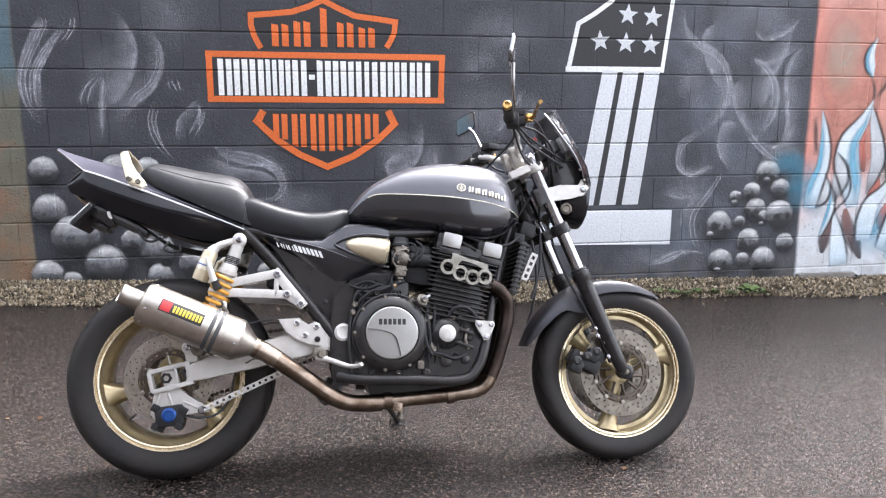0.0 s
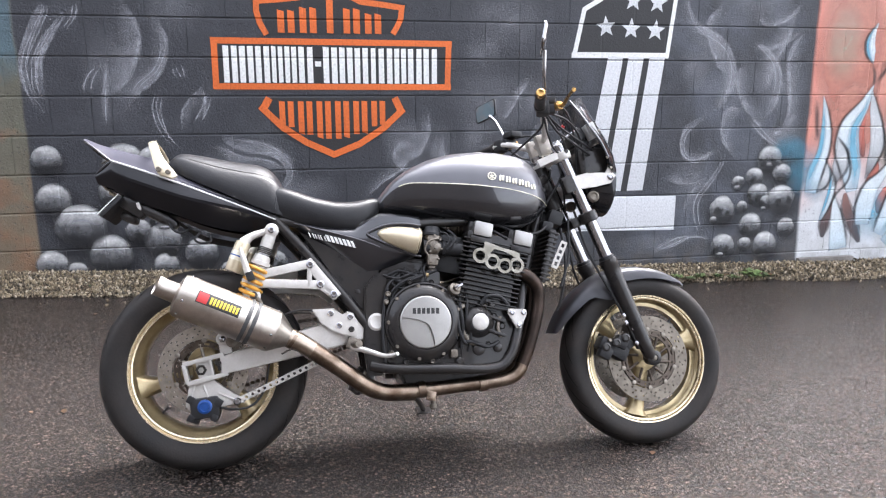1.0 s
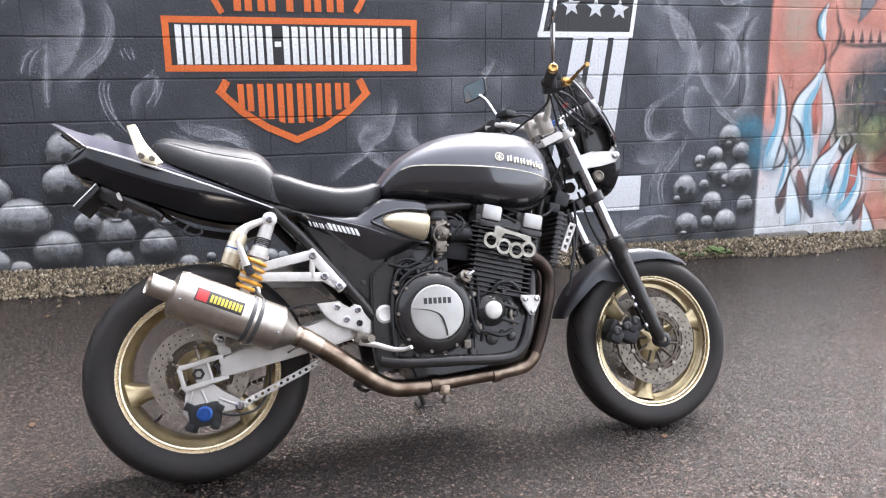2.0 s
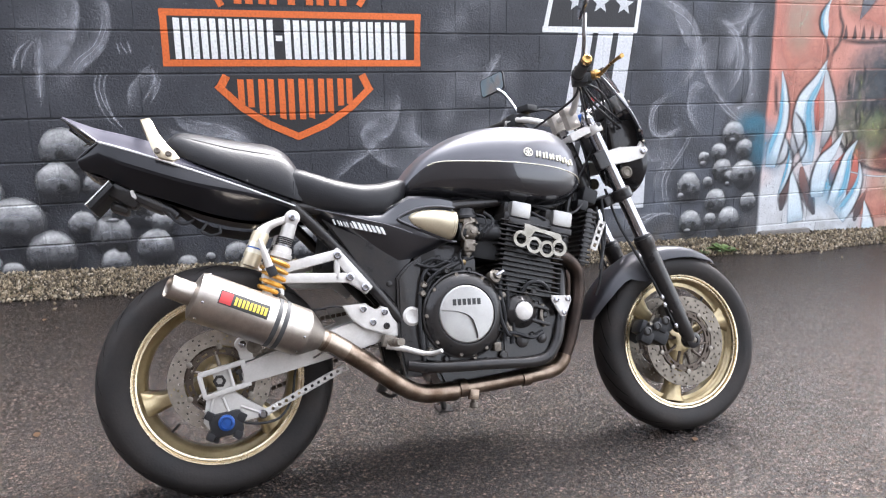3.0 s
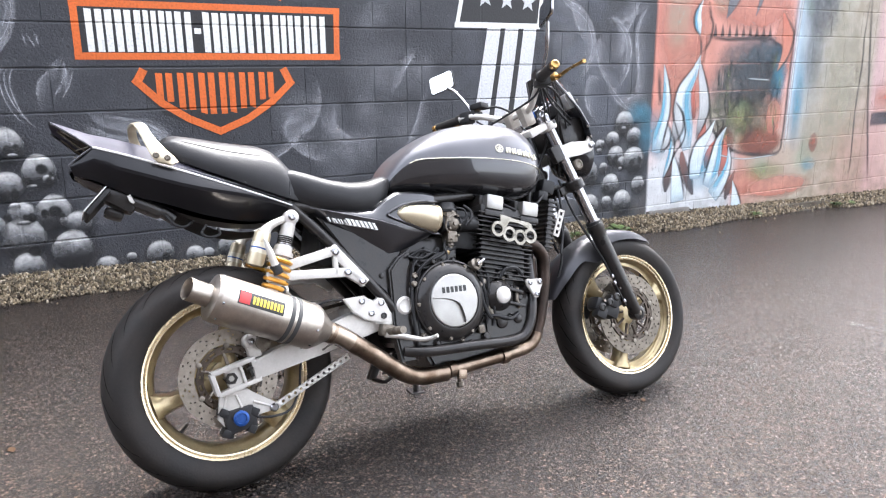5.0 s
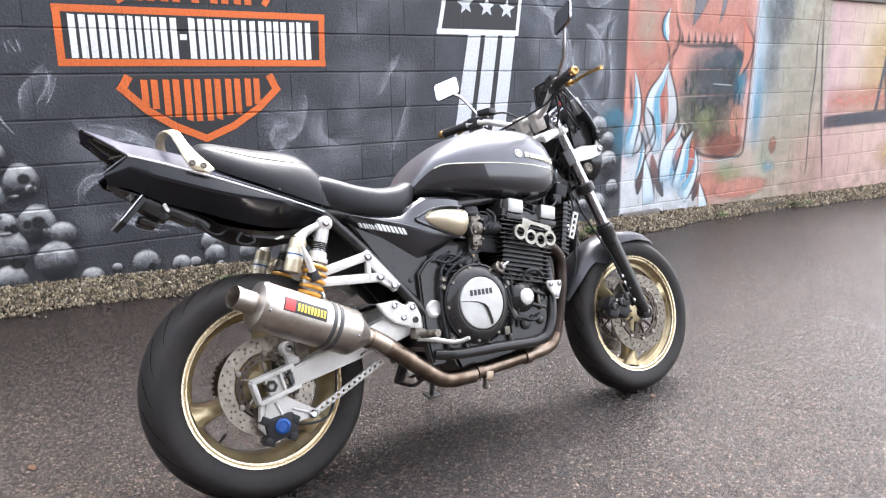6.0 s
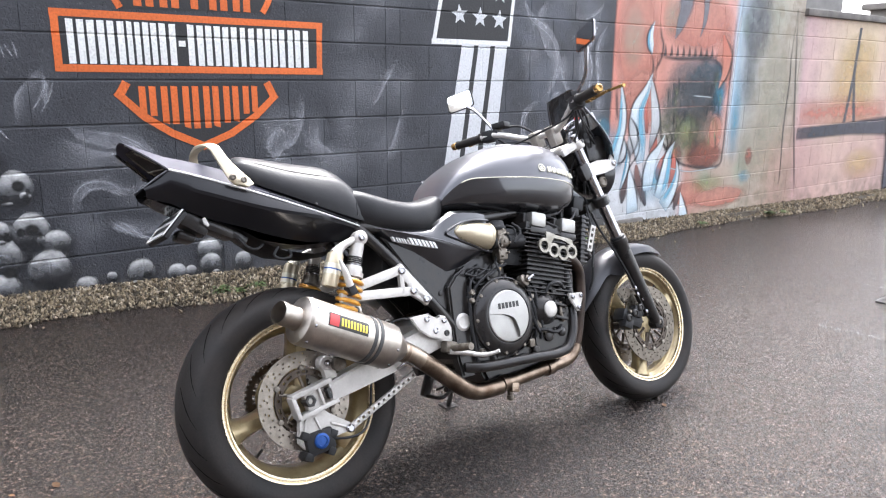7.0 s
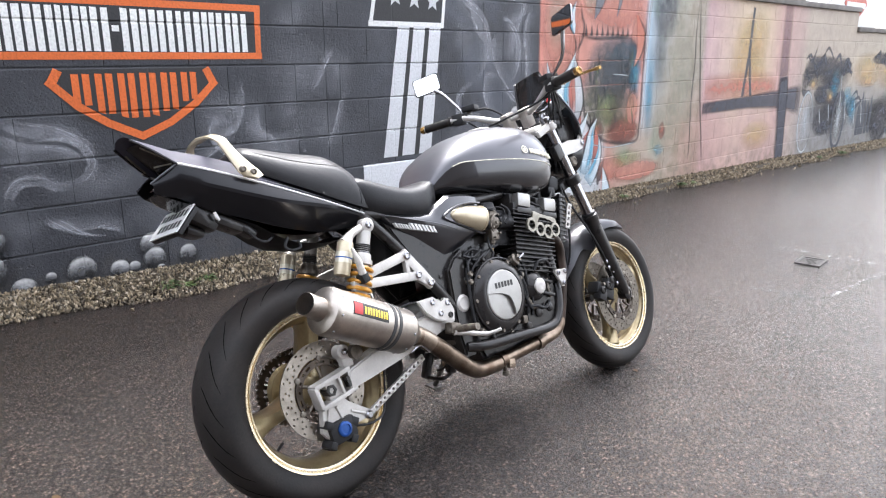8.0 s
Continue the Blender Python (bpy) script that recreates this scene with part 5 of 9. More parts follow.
for k in range(34):
    xx, zz = rnd.uniform(4.2, 4.98), rnd.uniform(0.6, 1.25)
    film("scribble", strip([(xx, zz), (xx + rnd.uniform(-0.03, 0.05), zz - 0.08), (xx + rnd.uniform(-0.08, 0.05), zz - rnd.uniform(0.14, 0.22))], 0.03, 3), P_EDGE if k % 3 else P_GREEN, flames, 3, "dark scribbled stroke")
# drops of dark red between the tongues, then the tongues from the back to the front
for pts, ws, m_, lab in (
        ([(3.955, 1.00), (3.930, 0.90), (3.934, 0.80), (3.971, 0.705)], [0.01, 0.04, 0.075, 0.085, 0.02], P_FLAME_R, "red drop between tongues"),
        ([(4.06, 0.72), (4.08, 0.62), (4.05, 0.52), (4.01, 0.46)], [0.02, 0.06, 0.09, 0.08, 0.02], P_FLAME_R, "red drop between tongues"),
        ([(3.772, 0.45), (3.735, 0.35), (3.708, 0.24), (3.695, 0.115)], [0.015, 0.045, 0.08, 0.115, 0.105, 0.03], P_FLAME_D, "dark brown drop between tongues"),
        ([(3.850, 0.44), (3.880, 0.32), (3.945, 0.20), (4.014, 0.065)], [0.03, 0.09, 0.12, 0.125, 0.10, 0.03], P_FLAME_D, "dark brown drop between tongues"),
        ([(4.255, 0.53), (4.19, 0.45), (4.16, 0.37), (4.146, 0.28)], [0.01, 0.04, 0.075, 0.09, 0.03], P_FLAME_R, "red drop between tongues"),
        ([(4.36, 0.55), (4.365, 0.42), (4.355, 0.30), (4.31, 0.165)], [0.02, 0.06, 0.085, 0.08, 0.02], P_FLAME_R, "red drop between tongues"),
        ([(4.515, 0.24), (4.475, 0.15), (4.445, 0.08), (4.419, -0.015)], [0.01, 0.045, 0.085, 0.09, 0.03], P_FLAME_D, "dark red drop between tongues")):
    tongue(pts, ws, m_, 2, lab)
film("blue_pool", oval(4.10, 0.28, 0.20, 0.22), P_CYAN, flames, 2, "blue spray among the flames")
film("blue_pool", oval(3.60, 0.52, 0.12, 0.16), P_CYAN, flames, 2, "blue spray among the flames")
for pts, ws, m_, lab, blue, dark in (
        ([(3.592, 1.135), (3.622, 1.02), (3.640, 0.88), (3.632, 0.74), (3.585, 0.60), (3.56, 0.45)], [0.006, 0.05, 0.09, 0.10, 0.12, 0.10], P_FLAME_W, "white flame tongue", 1, -1),
        ([(3.990, 1.215), (3.925, 1.07), (3.835, 0.93), (3.825, 0.78), (3.872, 0.62), (3.905, 0.45)], [0.006, 0.09, 0.16, 0.20, 0.17, 0.10], P_FLAME_W, "broad white and blue flame tongue", -1, 1),
        ([(3.982, 1.175), (4.012, 1.05), (4.055, 0.90), (4.070, 0.77), (4.040, 0.65), (4.005, 0.54)], [0.006, 0.07, 0.11, 0.12, 0.08, 0.02], P_FLAME_G, "white flame tongue", 0, -1),
        ([(3.742, 0.845), (3.782, 0.74), (3.780, 0.63), (3.742, 0.49)], [0.006, 0.10, 0.13, 0.02], P_FLAME_G, "grey shaded flame tongue", 0, -1),
        ([(3.650, 0.69), (3.660, 0.60), (3.640, 0.52), (3.605, 0.45)], [0.02, 0.11, 0.11, 0.02], P_FLAME_G, "grey shaded flame tongue", 0, -1),
        ([(3.690, 0.64), (3.735, 0.52), (3.715, 0.38), (3.660, 0.24)], [0.008, 0.05, 0.06, 0.02], P_FLAME_W, "thin white flame tongue", 1, -1),
        ([(3.755, 0.43), (3.790, 0.30), (3.815, 0.17), (3.84, 0.02)], [0.01, 0.08, 0.13, 0.16], P_FLAME_W, "white flame tongue", 0, -1),
        ([(4.210, 0.68), (4.145, 0.57), (4.060, 0.47), (4.025, 0.34), (4.02, 0.20)], [0.006, 0.07, 0.13, 0.15, 0.12], P_FLAME_W, "white and blue flame tongue", -1, 1),
        ([(4.360, 0.62), (4.285, 0.51), (4.262, 0.38), (4.235, 0.26), (4.17, 0.12)], [0.006, 0.08, 0.13, 0.15, 0.10], P_FLAME_W, "white and blue flame tongue", -1, 1),
        ([(4.405, 0.445), (4.424, 0.33), (4.395, 0.22), (4.33, 0.12), (4.25, 0.03)], [0.006, 0.06, 0.10, 0.14, 0.16], P_FLAME_W, "white flame tongue", 1, -1),
        ([(4.495, 0.145), (4.525, 0.06), (4.55, -0.03), (4.565, -0.11)], [0.006, 0.06, 0.11, 0.15], P_FLAME_W, "white flame tongue", 0, -1),
        ([(3.970, 1.64), (3.925, 1.53), (3.935, 1.44), (3.967, 1.36)], [0.006, 0.07, 0.08, 0.006], P_FLAME_W, "small white flame tongue", 1, 1)):
    tongue(pts, ws, m_, 4, lab, blue, dark)
for pts, w in (([(4.045, 1.62), (4.067, 1.52), (4.101, 1.44), (4.074, 1.32), (3.990, 1.215)], 0.045), ([(3.742, 0.85), (3.830, 0.74), (3.872, 0.62), (3.855, 0.52), (3.772, 0.43), (3.72, 0.33)], 0.032), ([(3.956, 1.37), (3.985, 1.28), (3.985, 1.20)], 0.035), ([(3.545, 1.10), (3.560, 0.95), (3.580, 0.82)], 0.05)):
    film("tongue_edge", strip(pts, w, 5), P_EDGE, flames, 6, "dark airbrushed line")

# --- faded sunset and silhouettes on the low wall ---
sunset = tagged(new("mural_sunset"), "faded pink and yellow painted sunset with dark silhouettes", "mural")
for x, z, rx, rz in ((7.62, 1.36, 0.42, 0.40), (7.35, 1.15, 0.40, 0.55), (7.9, 0.20, 0.5, 0.22), (7.7, 0.95, 0.35, 0.35), (11.9, 0.95, 0.8, 0.30), (13.2, 0.9, 0.9, 0.35)):
    film("glow_patch", oval(x, z, rx, rz), P_YELLOWISH, sunset, 0, "soft yellow spray patch")
P_BAND = spray("faded_navy_spray", [(0, (0.035, 0.040, 0.058)), (1, (0.07, 0.07, 0.09))], [(0, 0), (0.16, 0.95), (0.8, 0.95), (1, 0)], [(0, 0.7), (0.1, 1), (0.9, 1), (1, 0.4)], patchy=0.25)
P_DUSK = spray("dusky_violet_spray", [(0, (0.10, 0.09, 0.09)), (0.5, (0.16, 0.11, 0.12)), (1, (0.30, 0.18, 0.19))], [(0, 0), (0.25, 0.8), (0.75, 0.8), (1, 0)], [(0, 1), (0.9, 0.9), (1, 0.6)], patchy=0.4)
film("dark_band", strip([(6.40, 0.60), (7.5, 0.62), (8.5, 0.62), (9.20, 0.58)], [0.15, 0.17, 0.28, 0.46], 4), P_BAND, sunset, 1, "dark painted horizon band")
for pts in ([(7.50, 1.73), (7.47, 1.21), (7.38, 0.69)], [(7.47, 1.21), (7.61, 0.69)]):
    film("dark_pole", strip(pts, 0.055, 1), P_NAVY, sunset, 1, "dark painted pole")
film("dark_column", strip([(8.66, -0.3), (8.62, 0.2), (8.57, 0.7), (8.54, 1.2), (8.52, 1.80)], [0.33, 0.33, 0.40, 0.34, 0.32], 4), P_DUSK, sunset, 2, "dusky painted column")
film("dark_column", strip([(8.58, 0.90), (8.60, 0.65), (8.64, 0.30), (8.69, -0.30)], [0.28, 0.36, 0.30, 0.28], 4), P_BAND, sunset, 3, "dark foot of the painted column")
film("wall_crack", strip([(6.16, 1.86), (6.13, 1.4), (6.15, 1.14), (6.13, 0.7), (6.16, 0.23), (6.15, 0.0)], 0.035, 3), P_EDGE, sunset, 2, "dark crack down the wall")
film("wall_crack", strip([(6.16, 1.86), (6.22, 1.4), (6.33, 0.71), (6.42, 0.3), (6.50, -0.09)], 0.05, 3), P_EDGE, sunset, 2, "dark painted border")
P_BRUSH = spray("navy_brush_spray", [(0, (0.035, 0.04, 0.055)), (1, (0.07, 0.075, 0.10))], [(0, 0), (0.2, 0.9), (0.8, 0.9), (1, 0)], [(0, 0.3), (0.2, 1), (0.8, 1), (1, 0)], patchy=0.4)
P_GLOWBAND = spray("salmon_band_spray", [(0, (0.58, 0.22, 0.16)), (1, (0.60, 0.24, 0.18))], [(0, 0), (0.5, 0.8), (1, 0)], [(0, 0.5), (0.1, 1), (0.9, 1), (1, 0.3)], patchy=0.5)
film("glow_band", strip([(6.42, 0.80), (7.4, 0.82), (8.35, 0.80)], 0.38, 4), P_GLOWBAND, sunset, 0, "salmon pink spray band")
P_SOOT = spray("patchy_black_spray", [(0, (0.03, 0.03, 0.035)), (1, (0.06, 0.055, 0.07))], [(0, 1), (0.7, 0.9), (1, 0)], None, True, 0.75, 0.95)
for x, z, rx, rz, tl in ((9.62, 1.02, 0.42, 0.17, 0.05), (10.20, 0.98, 0.50, 0.18, 0.0), (10.80, 1.00, 0.34, 0.13, 0.1), (9.34, 0.86, 0.16, 0.17, 0.0), (10.35, 0.80, 0.40, 0.12, 0.0), (9.95, 0.62, 0.28, 0.14, -0.2), (10.45, 0.45, 0.35, 0.20, 0.1), (10.15, 0.20, 0.40, 0.22, 0), (11.3, 0.40, 0.25, 0.16, 0.2), (12.9, 0.0, 0.55, 0.38, 0), (12.5, 1.12, 0.50, 0.10, 0.1), (12.9, 1.20, 0.30, 0.10, 0.3)):
    film("silhouette", lump(x, z, rx, rz, tl), P_SOOT, sunset, 2, "dark painted silhouette")
    for _ in range(4):
        xa, za = x + rnd.uniform(-0.9, 0.7) * rx, z + rnd.uniform(-0.8, 1.0) * rz
        film("silhouette", strip([(xa, za), (xa + rnd.uniform(0.1, 0.3), za + rnd.uniform(-0.12, 0.14)), (xa + rnd.uniform(0.25, 0.5), za + rnd.uniform(-0.2, 0.16))], [0.02, rnd.uniform(0.06, 0.14), 0.02], 4), P_BRUSH, sunset, 3, "dark brushed stroke")
for x, h in ((11.72, 0.45), (11.86, 0.60), (11.98, 0.50), (12.15, 0.42), (12.32, 0.52)):
    film("silhouette", strip([(x, -0.1), (x + 0.01, h * 0.6), (x, h)], [0.13, 0.12, 0.02], 3), P_NAVY, sunset, 3, "dark painted tower")
for x, z, rx, rz in ((10.2, 0.45, 0.75, 0.45), (9.85, 0.95, 0.62, 0.26), (10.6, 0.92, 0.60, 0.28), (10.7, 0.3, 0.7, 0.45), (12.2, 0.2, 0.9, 0.3), (13.4, 0.3, 1.0, 0.35), (12.7, 0.1, 0.6, 0.4)):
    film("silhouette", oval(x, z, rx, rz), P_DARKMIST, sunset, 1, "dark painted silhouette")
for x, z, r in ((9.48, 0.25, 0.42), (10.80, 0.20, 0.42)):
    film("painted_wheel", strip([(x + r * 0.60 * math.cos(a), z + r * math.sin(a)) for a in [2 * math.pi * k / 20 for k in range(21)]], 0.07, 1), P_PALELINE if x < 10 else P_NAVY, sunset, 4, "painted wheel outline")
    for k in range(9):
        a = math.pi * k / 9
        film("painted_spoke", strip([(x + r * 0.5 * math.cos(a), z + r * 0.9 * math.sin(a)), (x - r * 0.5 * math.cos(a), z - r * 0.9 * math.sin(a))], 0.028, 1), P_PALELINE, sunset, 3)
for x, z, rx, rz in ((10.5, 0.75, 0.2, 0.25), (11.1, 0.55, 0.25, 0.2), (11.4, 0.35, 0.2, 0.3)):
    film("blue_patch", oval(x, z, rx, rz), P_CYAN, sunset, 3, "blue spray patch")

for x, z, h in ((10.72, 0.95, 0.7), (11.0, 0.55, 0.45), (11.45, 0.5, 0.5), (11.8, 0.42, 0.4), (10.3, 0.5, 0.35), (9.95, 0.45, 0.3)):
    film("pale_stroke", strip([(x, z), (x + 0.05, z - h * 0.4), (x + 0.12, z - h)], 0.05, 3), P_PALELINE, sunset, 7, "pale brushed stroke")
for x, z, rx, rz in ((9.62, 0.78, 0.16, 0.10), (10.35, 0.58, 0.14, 0.10), (12.0, 0.78, 0.5, 0.14)):
    film("yellow_patch", oval(x, z, rx, rz), P_YELLOWISH, sunset, 6, "yellow spray patch")

# ---- motorcycle ----
# Built in its own frame: x ahead from the rear axle, y to its left, z up in the plane of the wheels.
bike = tagged(new("motorcycle"), "black and silver motorcycle with gold wheels on its side stand", "motorcycle")
bike.matrix_world = pose(-0.370, 2.367, 0.281) @ pose(0, 0, 0, 0, 0, 1.2) @ pose(0, 0, 0, -18.0) @ pose(0, 0, 0, 0, 3.1)
WB = 1.492                # wheelbase


def empty(name, label="", parent=bike):
    """A named assembly whose meshes are its sub-parts."""
    ob = new(name)
    ob.parent = parent
    if label:
        ob["label"] = label
    return ob


def wheel_ring(bm, cx, profile, seg=64):
    """Turn a closed profile of (y, r) about the wheel's axle."""
    rings = [[(cx + r * math.cos(a), y, r * math.sin(a)) for y, r in profile] for a in [2 * math.pi * i / seg for i in range(seg)]]
    vs = [[bm.verts.new(p) for p in ring] for ring in rings]
    n = len(profile)
    for i in range(seg):
        a, b = vs[i], vs[(i + 1) % seg]
        for j in range(n):
            bm.faces.new((a[j], a[(j + 1) % n], b[(j + 1) % n], b[j]))
    return bm


def tyre_mesh(bm, cx, R, half, bead_r, bead_half):
    prof = []
    for i in range(17):
        a = math.pi * i / 16
        y = -half * math.cos(a) * (1.0 if abs(math.cos(a)) > 0.2 else 1.0)
        crown = R - (R - bead_r) * 0.50 * (1 - math.sin(a) ** 0.95)
        prof.append((y, crown))
    prof = [(-bead_half, bead_r - 0.004), (-half * 0.985, bead_r + (R - bead_r) * 0.22)] + prof + [(half * 0.985, bead_r + (R - bead_r) * 0.22), (bead_half, bead_r - 0.004)]
    prof += [(bead_half * 0.9, bead_r - 0.012), (-bead_half * 0.9, bead_r - 0.012)]
    return wheel_ring(bm, cx, prof, 72)


def grooves(bm, cx, R, half, bead_r, n, bite):
    """Slanted tread cuts, as thin dark inlays just proud of the tread."""
    for i in range(n):
        a0 = 2 * math.pi * i / n
        for side in (-1, 1):
            off = 0 if side < 0 else math.pi / n
            prev = None
            for k in range(6):
                t = k / 5
                y = side * half * (0.18 + 0.72 * t)
                s = math.sqrt(max(0.0, 1 - (y / half) ** 2))
                r = R - (R - bead_r) * 0.50 * (1 - s ** 0.95) + 0.0008
                a = a0 + off + bite * (t ** 1.3)
                w = 0.010 * math.sin(math.pi * (0.12 + 0.8 * t))
                pair = [bm.verts.new((cx + r * math.cos(a + e), y, r * math.sin(a + e))) for e in (-w, w)]
                if prev:
                    bm.faces.new((prev[0], prev[1], pair[1], pair[0]))
                prev = pair
    return bm


def spoke(bm, cx, ang, half):
    """One hollow cast spoke that flares into the rim."""
    c, s = math.cos(ang), math.sin(ang)
    rings = []
    for r, w, d, skew in ((0.035, 0.030, half * 0.75, 0.0), (0.07, 0.026, half * 0.7, 0.004), (0.11, 0.023, half * 0.62, 0.008), (0.15, 0.025, half * 0.6, 0.008), (0.18, 0.034, half * 0.66, 0.004), (0.200, 0.052, half * 0.74, 0.0)):
        ring = []
        for k in range(12):
            a = 2 * math.pi * k / 12
            u = w * math.copysign(abs(math.cos(a)) ** 0.7, math.cos(a)) + skew
            y = d * math.copysign(abs(math.sin(a)) ** 0.7, math.sin(a))
            ring.append((cx + r * c - u * s, y, r * s + u * c))
        rings.append(ring)
    return ring_loft(bm, rings)


# Near-black inlay colour stands in for the shade inside the tread cuts.
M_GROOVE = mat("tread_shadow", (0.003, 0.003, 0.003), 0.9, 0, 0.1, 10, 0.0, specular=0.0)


def wheel(name, label, cx, R, half, rim_half, first):
    w = empty(name, label)
    part("tyre", tyre_mesh(nb(), cx, R, half, 0.226, rim_half), M_RUBBER, w, "worn black road tyre with slanted grooves", angle=60)
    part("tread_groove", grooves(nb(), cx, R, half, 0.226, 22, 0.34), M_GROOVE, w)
    h = rim_half
    part("rim", wheel_ring(nb(), cx, [(-h + 0.006, 0.226), (-h + 0.004, 0.218), (-h + 0.022, 0.209), (-h + 0.03, 0.198), (-h * 0.35, 0.186), (h * 0.35, 0.186), (h - 0.03, 0.198), (h - 0.022, 0.209), (h - 0.004, 0.218), (h - 0.006, 0.226), (h * 0.5, 0.205), (-h * 0.5, 0.205)]), M_GOLD, w, "gold painted cast rim", angle=35)
    for side in (-1, 1):
        part("rim_edge", wheel_ring(nb(), cx, [(side * (h - 0.008), 0.2075), (side * (h - 0.001), 0.2085), (side * (h + 0.0005), 0.2125), (side * (h - 0.0035), 0.2140), (side * (h - 0.0035), 0.2175), (side * (h + 0.0035), 0.2190), (side * (h + 0.0045), 0.2235), (side * (h - 0.0010), 0.2250), (side * (h - 0.0010), 0.2275), (side * (h + 0.0040), 0.2285), (side * (h + 0.001), 0.231), (side * (h - 0.008), 0.2265)]), M_LIP, w, "pale polished rim edge", angle=30)
    part("hub", turned(nb(), (cx, -half * 0.55, 0), (0, 1, 0), [(0, 0.030), (0.004, 0.044), (half * 0.3, 0.046), (half * 0.8, 0.046), (half * 1.1 - 0.004, 0.044), (half * 1.1, 0.030)], 28), M_GOLD, w)
    for i in range(3):
        part("spoke", spoke(nb(), cx, first + i * 2 * math.pi / 3, rim_half), M_GOLD, w)
    bm = nb()
    a = first + 0.55
    rod(bm, (cx + 0.192 * math.cos(a), -0.01, 0.192 * math.sin(a)), (cx + 0.158 * math.cos(a), -0.02, 0.158 * math.sin(a)), 0.0045, 0.004, 8)
    part("valve", bm, M_PLASTIC, w)
    return w


M_CARRIER = mat("dark_bronze_carrier", (0.085, 0.065, 0.05), 0.4, 0.6, 0.3, 30, 0.1)
M_RUSTY = mat("oily_brown_steel", (0.10, 0.075, 0.055), 0.5, 0.8, 0.4, 40, 0.2, 200, other=(0.05, 0.04, 0.032))


def brake_disc(parent, cx, y, r_out, r_in, bobbins, hub_r, carrier, steel):
    part("brake_disc", disc_ring(nb(), cx, 0, y, r_in, r_out, 0.005, 120, 9, {(0, 2), (2, 5), (4, 7), (3, 3)}), steel, parent, "drilled steel brake disc", angle=30)
    part("disc_carrier", disc_ring(nb(), cx, 0, y - 0.002, r_in - 0.024, r_in - 0.005, 0.008, 60, 3, {(1, 1), (2, 1), (4, 1)}), M_CARRIER, parent, "dark bronze disc carrier", angle=30)
    for i in range(bobbins):
        a = 2 * math.pi * (i + 0.5) / bobbins
        ca, sa = math.cos(a), math.sin(a)
        bm = nb()
        rod(bm, (cx + hub_r * ca, y + 0.002, hub_r * sa), (cx + (r_in - 0.014) * math.cos(a + 0.16), y + 0.002, (r_in - 0.014) * math.sin(a + 0.16)), 0.0052, 0.0042, 8)
        part("carrier_arm", bm, carrier, parent)
        part("bobbin", turned(nb(), (cx + (r_in - 0.003) * ca, y - 0.006, (r_in - 0.003) * sa), (0, 1, 0), [(0, 0.004), (0.001, 0.0080), (0.013, 0.0080), (0.014, 0.004)], 10), M_BOBBIN, parent)


M_BOBBIN = mat("pale_steel_bobbin", (0.30, 0.27, 0.23), 0.40, 0.8, 0.3, 40, 0.1)
rear = wheel("rear_wheel", "gold cast three-spoke rear wheel with wide tyre", 0.0, 0.315, 0.090, 0.074, radians(195))
front = wheel("front_wheel", "gold cast three-spoke front wheel with twin discs", WB, 0.300, 0.060, 0.046, radians(18))
brake_disc(rear, 0.0, -0.092, 0.1335, 0.092, 6, 0.036, M_REARDISC, M_REARDISC)
for y in (-0.062, 0.057):
    brake_disc(front, WB, y, 0.149, 0.104, 10, 0.040, M_CARRIER, M_DISC)
# sprocket and chain on the far side
part("sprocket", disc_ring(nb(), 0, 0, 0.095, 0.05, 0.098, 0.006, 80, 3, {(1, 1), (2, 1), (4, 1)}), M_RUSTY, rear, "dark toothed sprocket", angle=30)
bm = nb()
for i in range(40):
    a = 2 * math.pi * i / 40
    block(bm, (0.1 * math.cos(a), 0.098, 0.1 * math.sin(a)), (0.008, 0.006, 0.009), (0, -math.degrees(a), 0))
part("sprocket_teeth", bm, M_RUSTY, rear)
part("sprocket_carrier", turned(nb(), (0, 0.062, 0), (0, 1, 0), [(0, 0.05), (0.003, 0.072), (0.024, 0.076), (0.028, 0.05)], 28), M_GOLD, rear)
for (xa, za), (xb, zb) in (((0.0, 0.104), (0.56, 0.185)), ((0.0, -0.104), (0.56, 0.095))):
    bm = nb()
    for i in range(34):
        t = i / 33
        block(bm, (xa + (xb - xa) * t, 0.098, za + (zb - za) * t), (0.013, 0.016 if i % 2 else 0.011, 0.011), (0, -math.degrees(math.atan2(zb - za, xb - xa)), 0))
    part("chain_run", bm, M_RUSTY, bike, "dark oily drive chain")

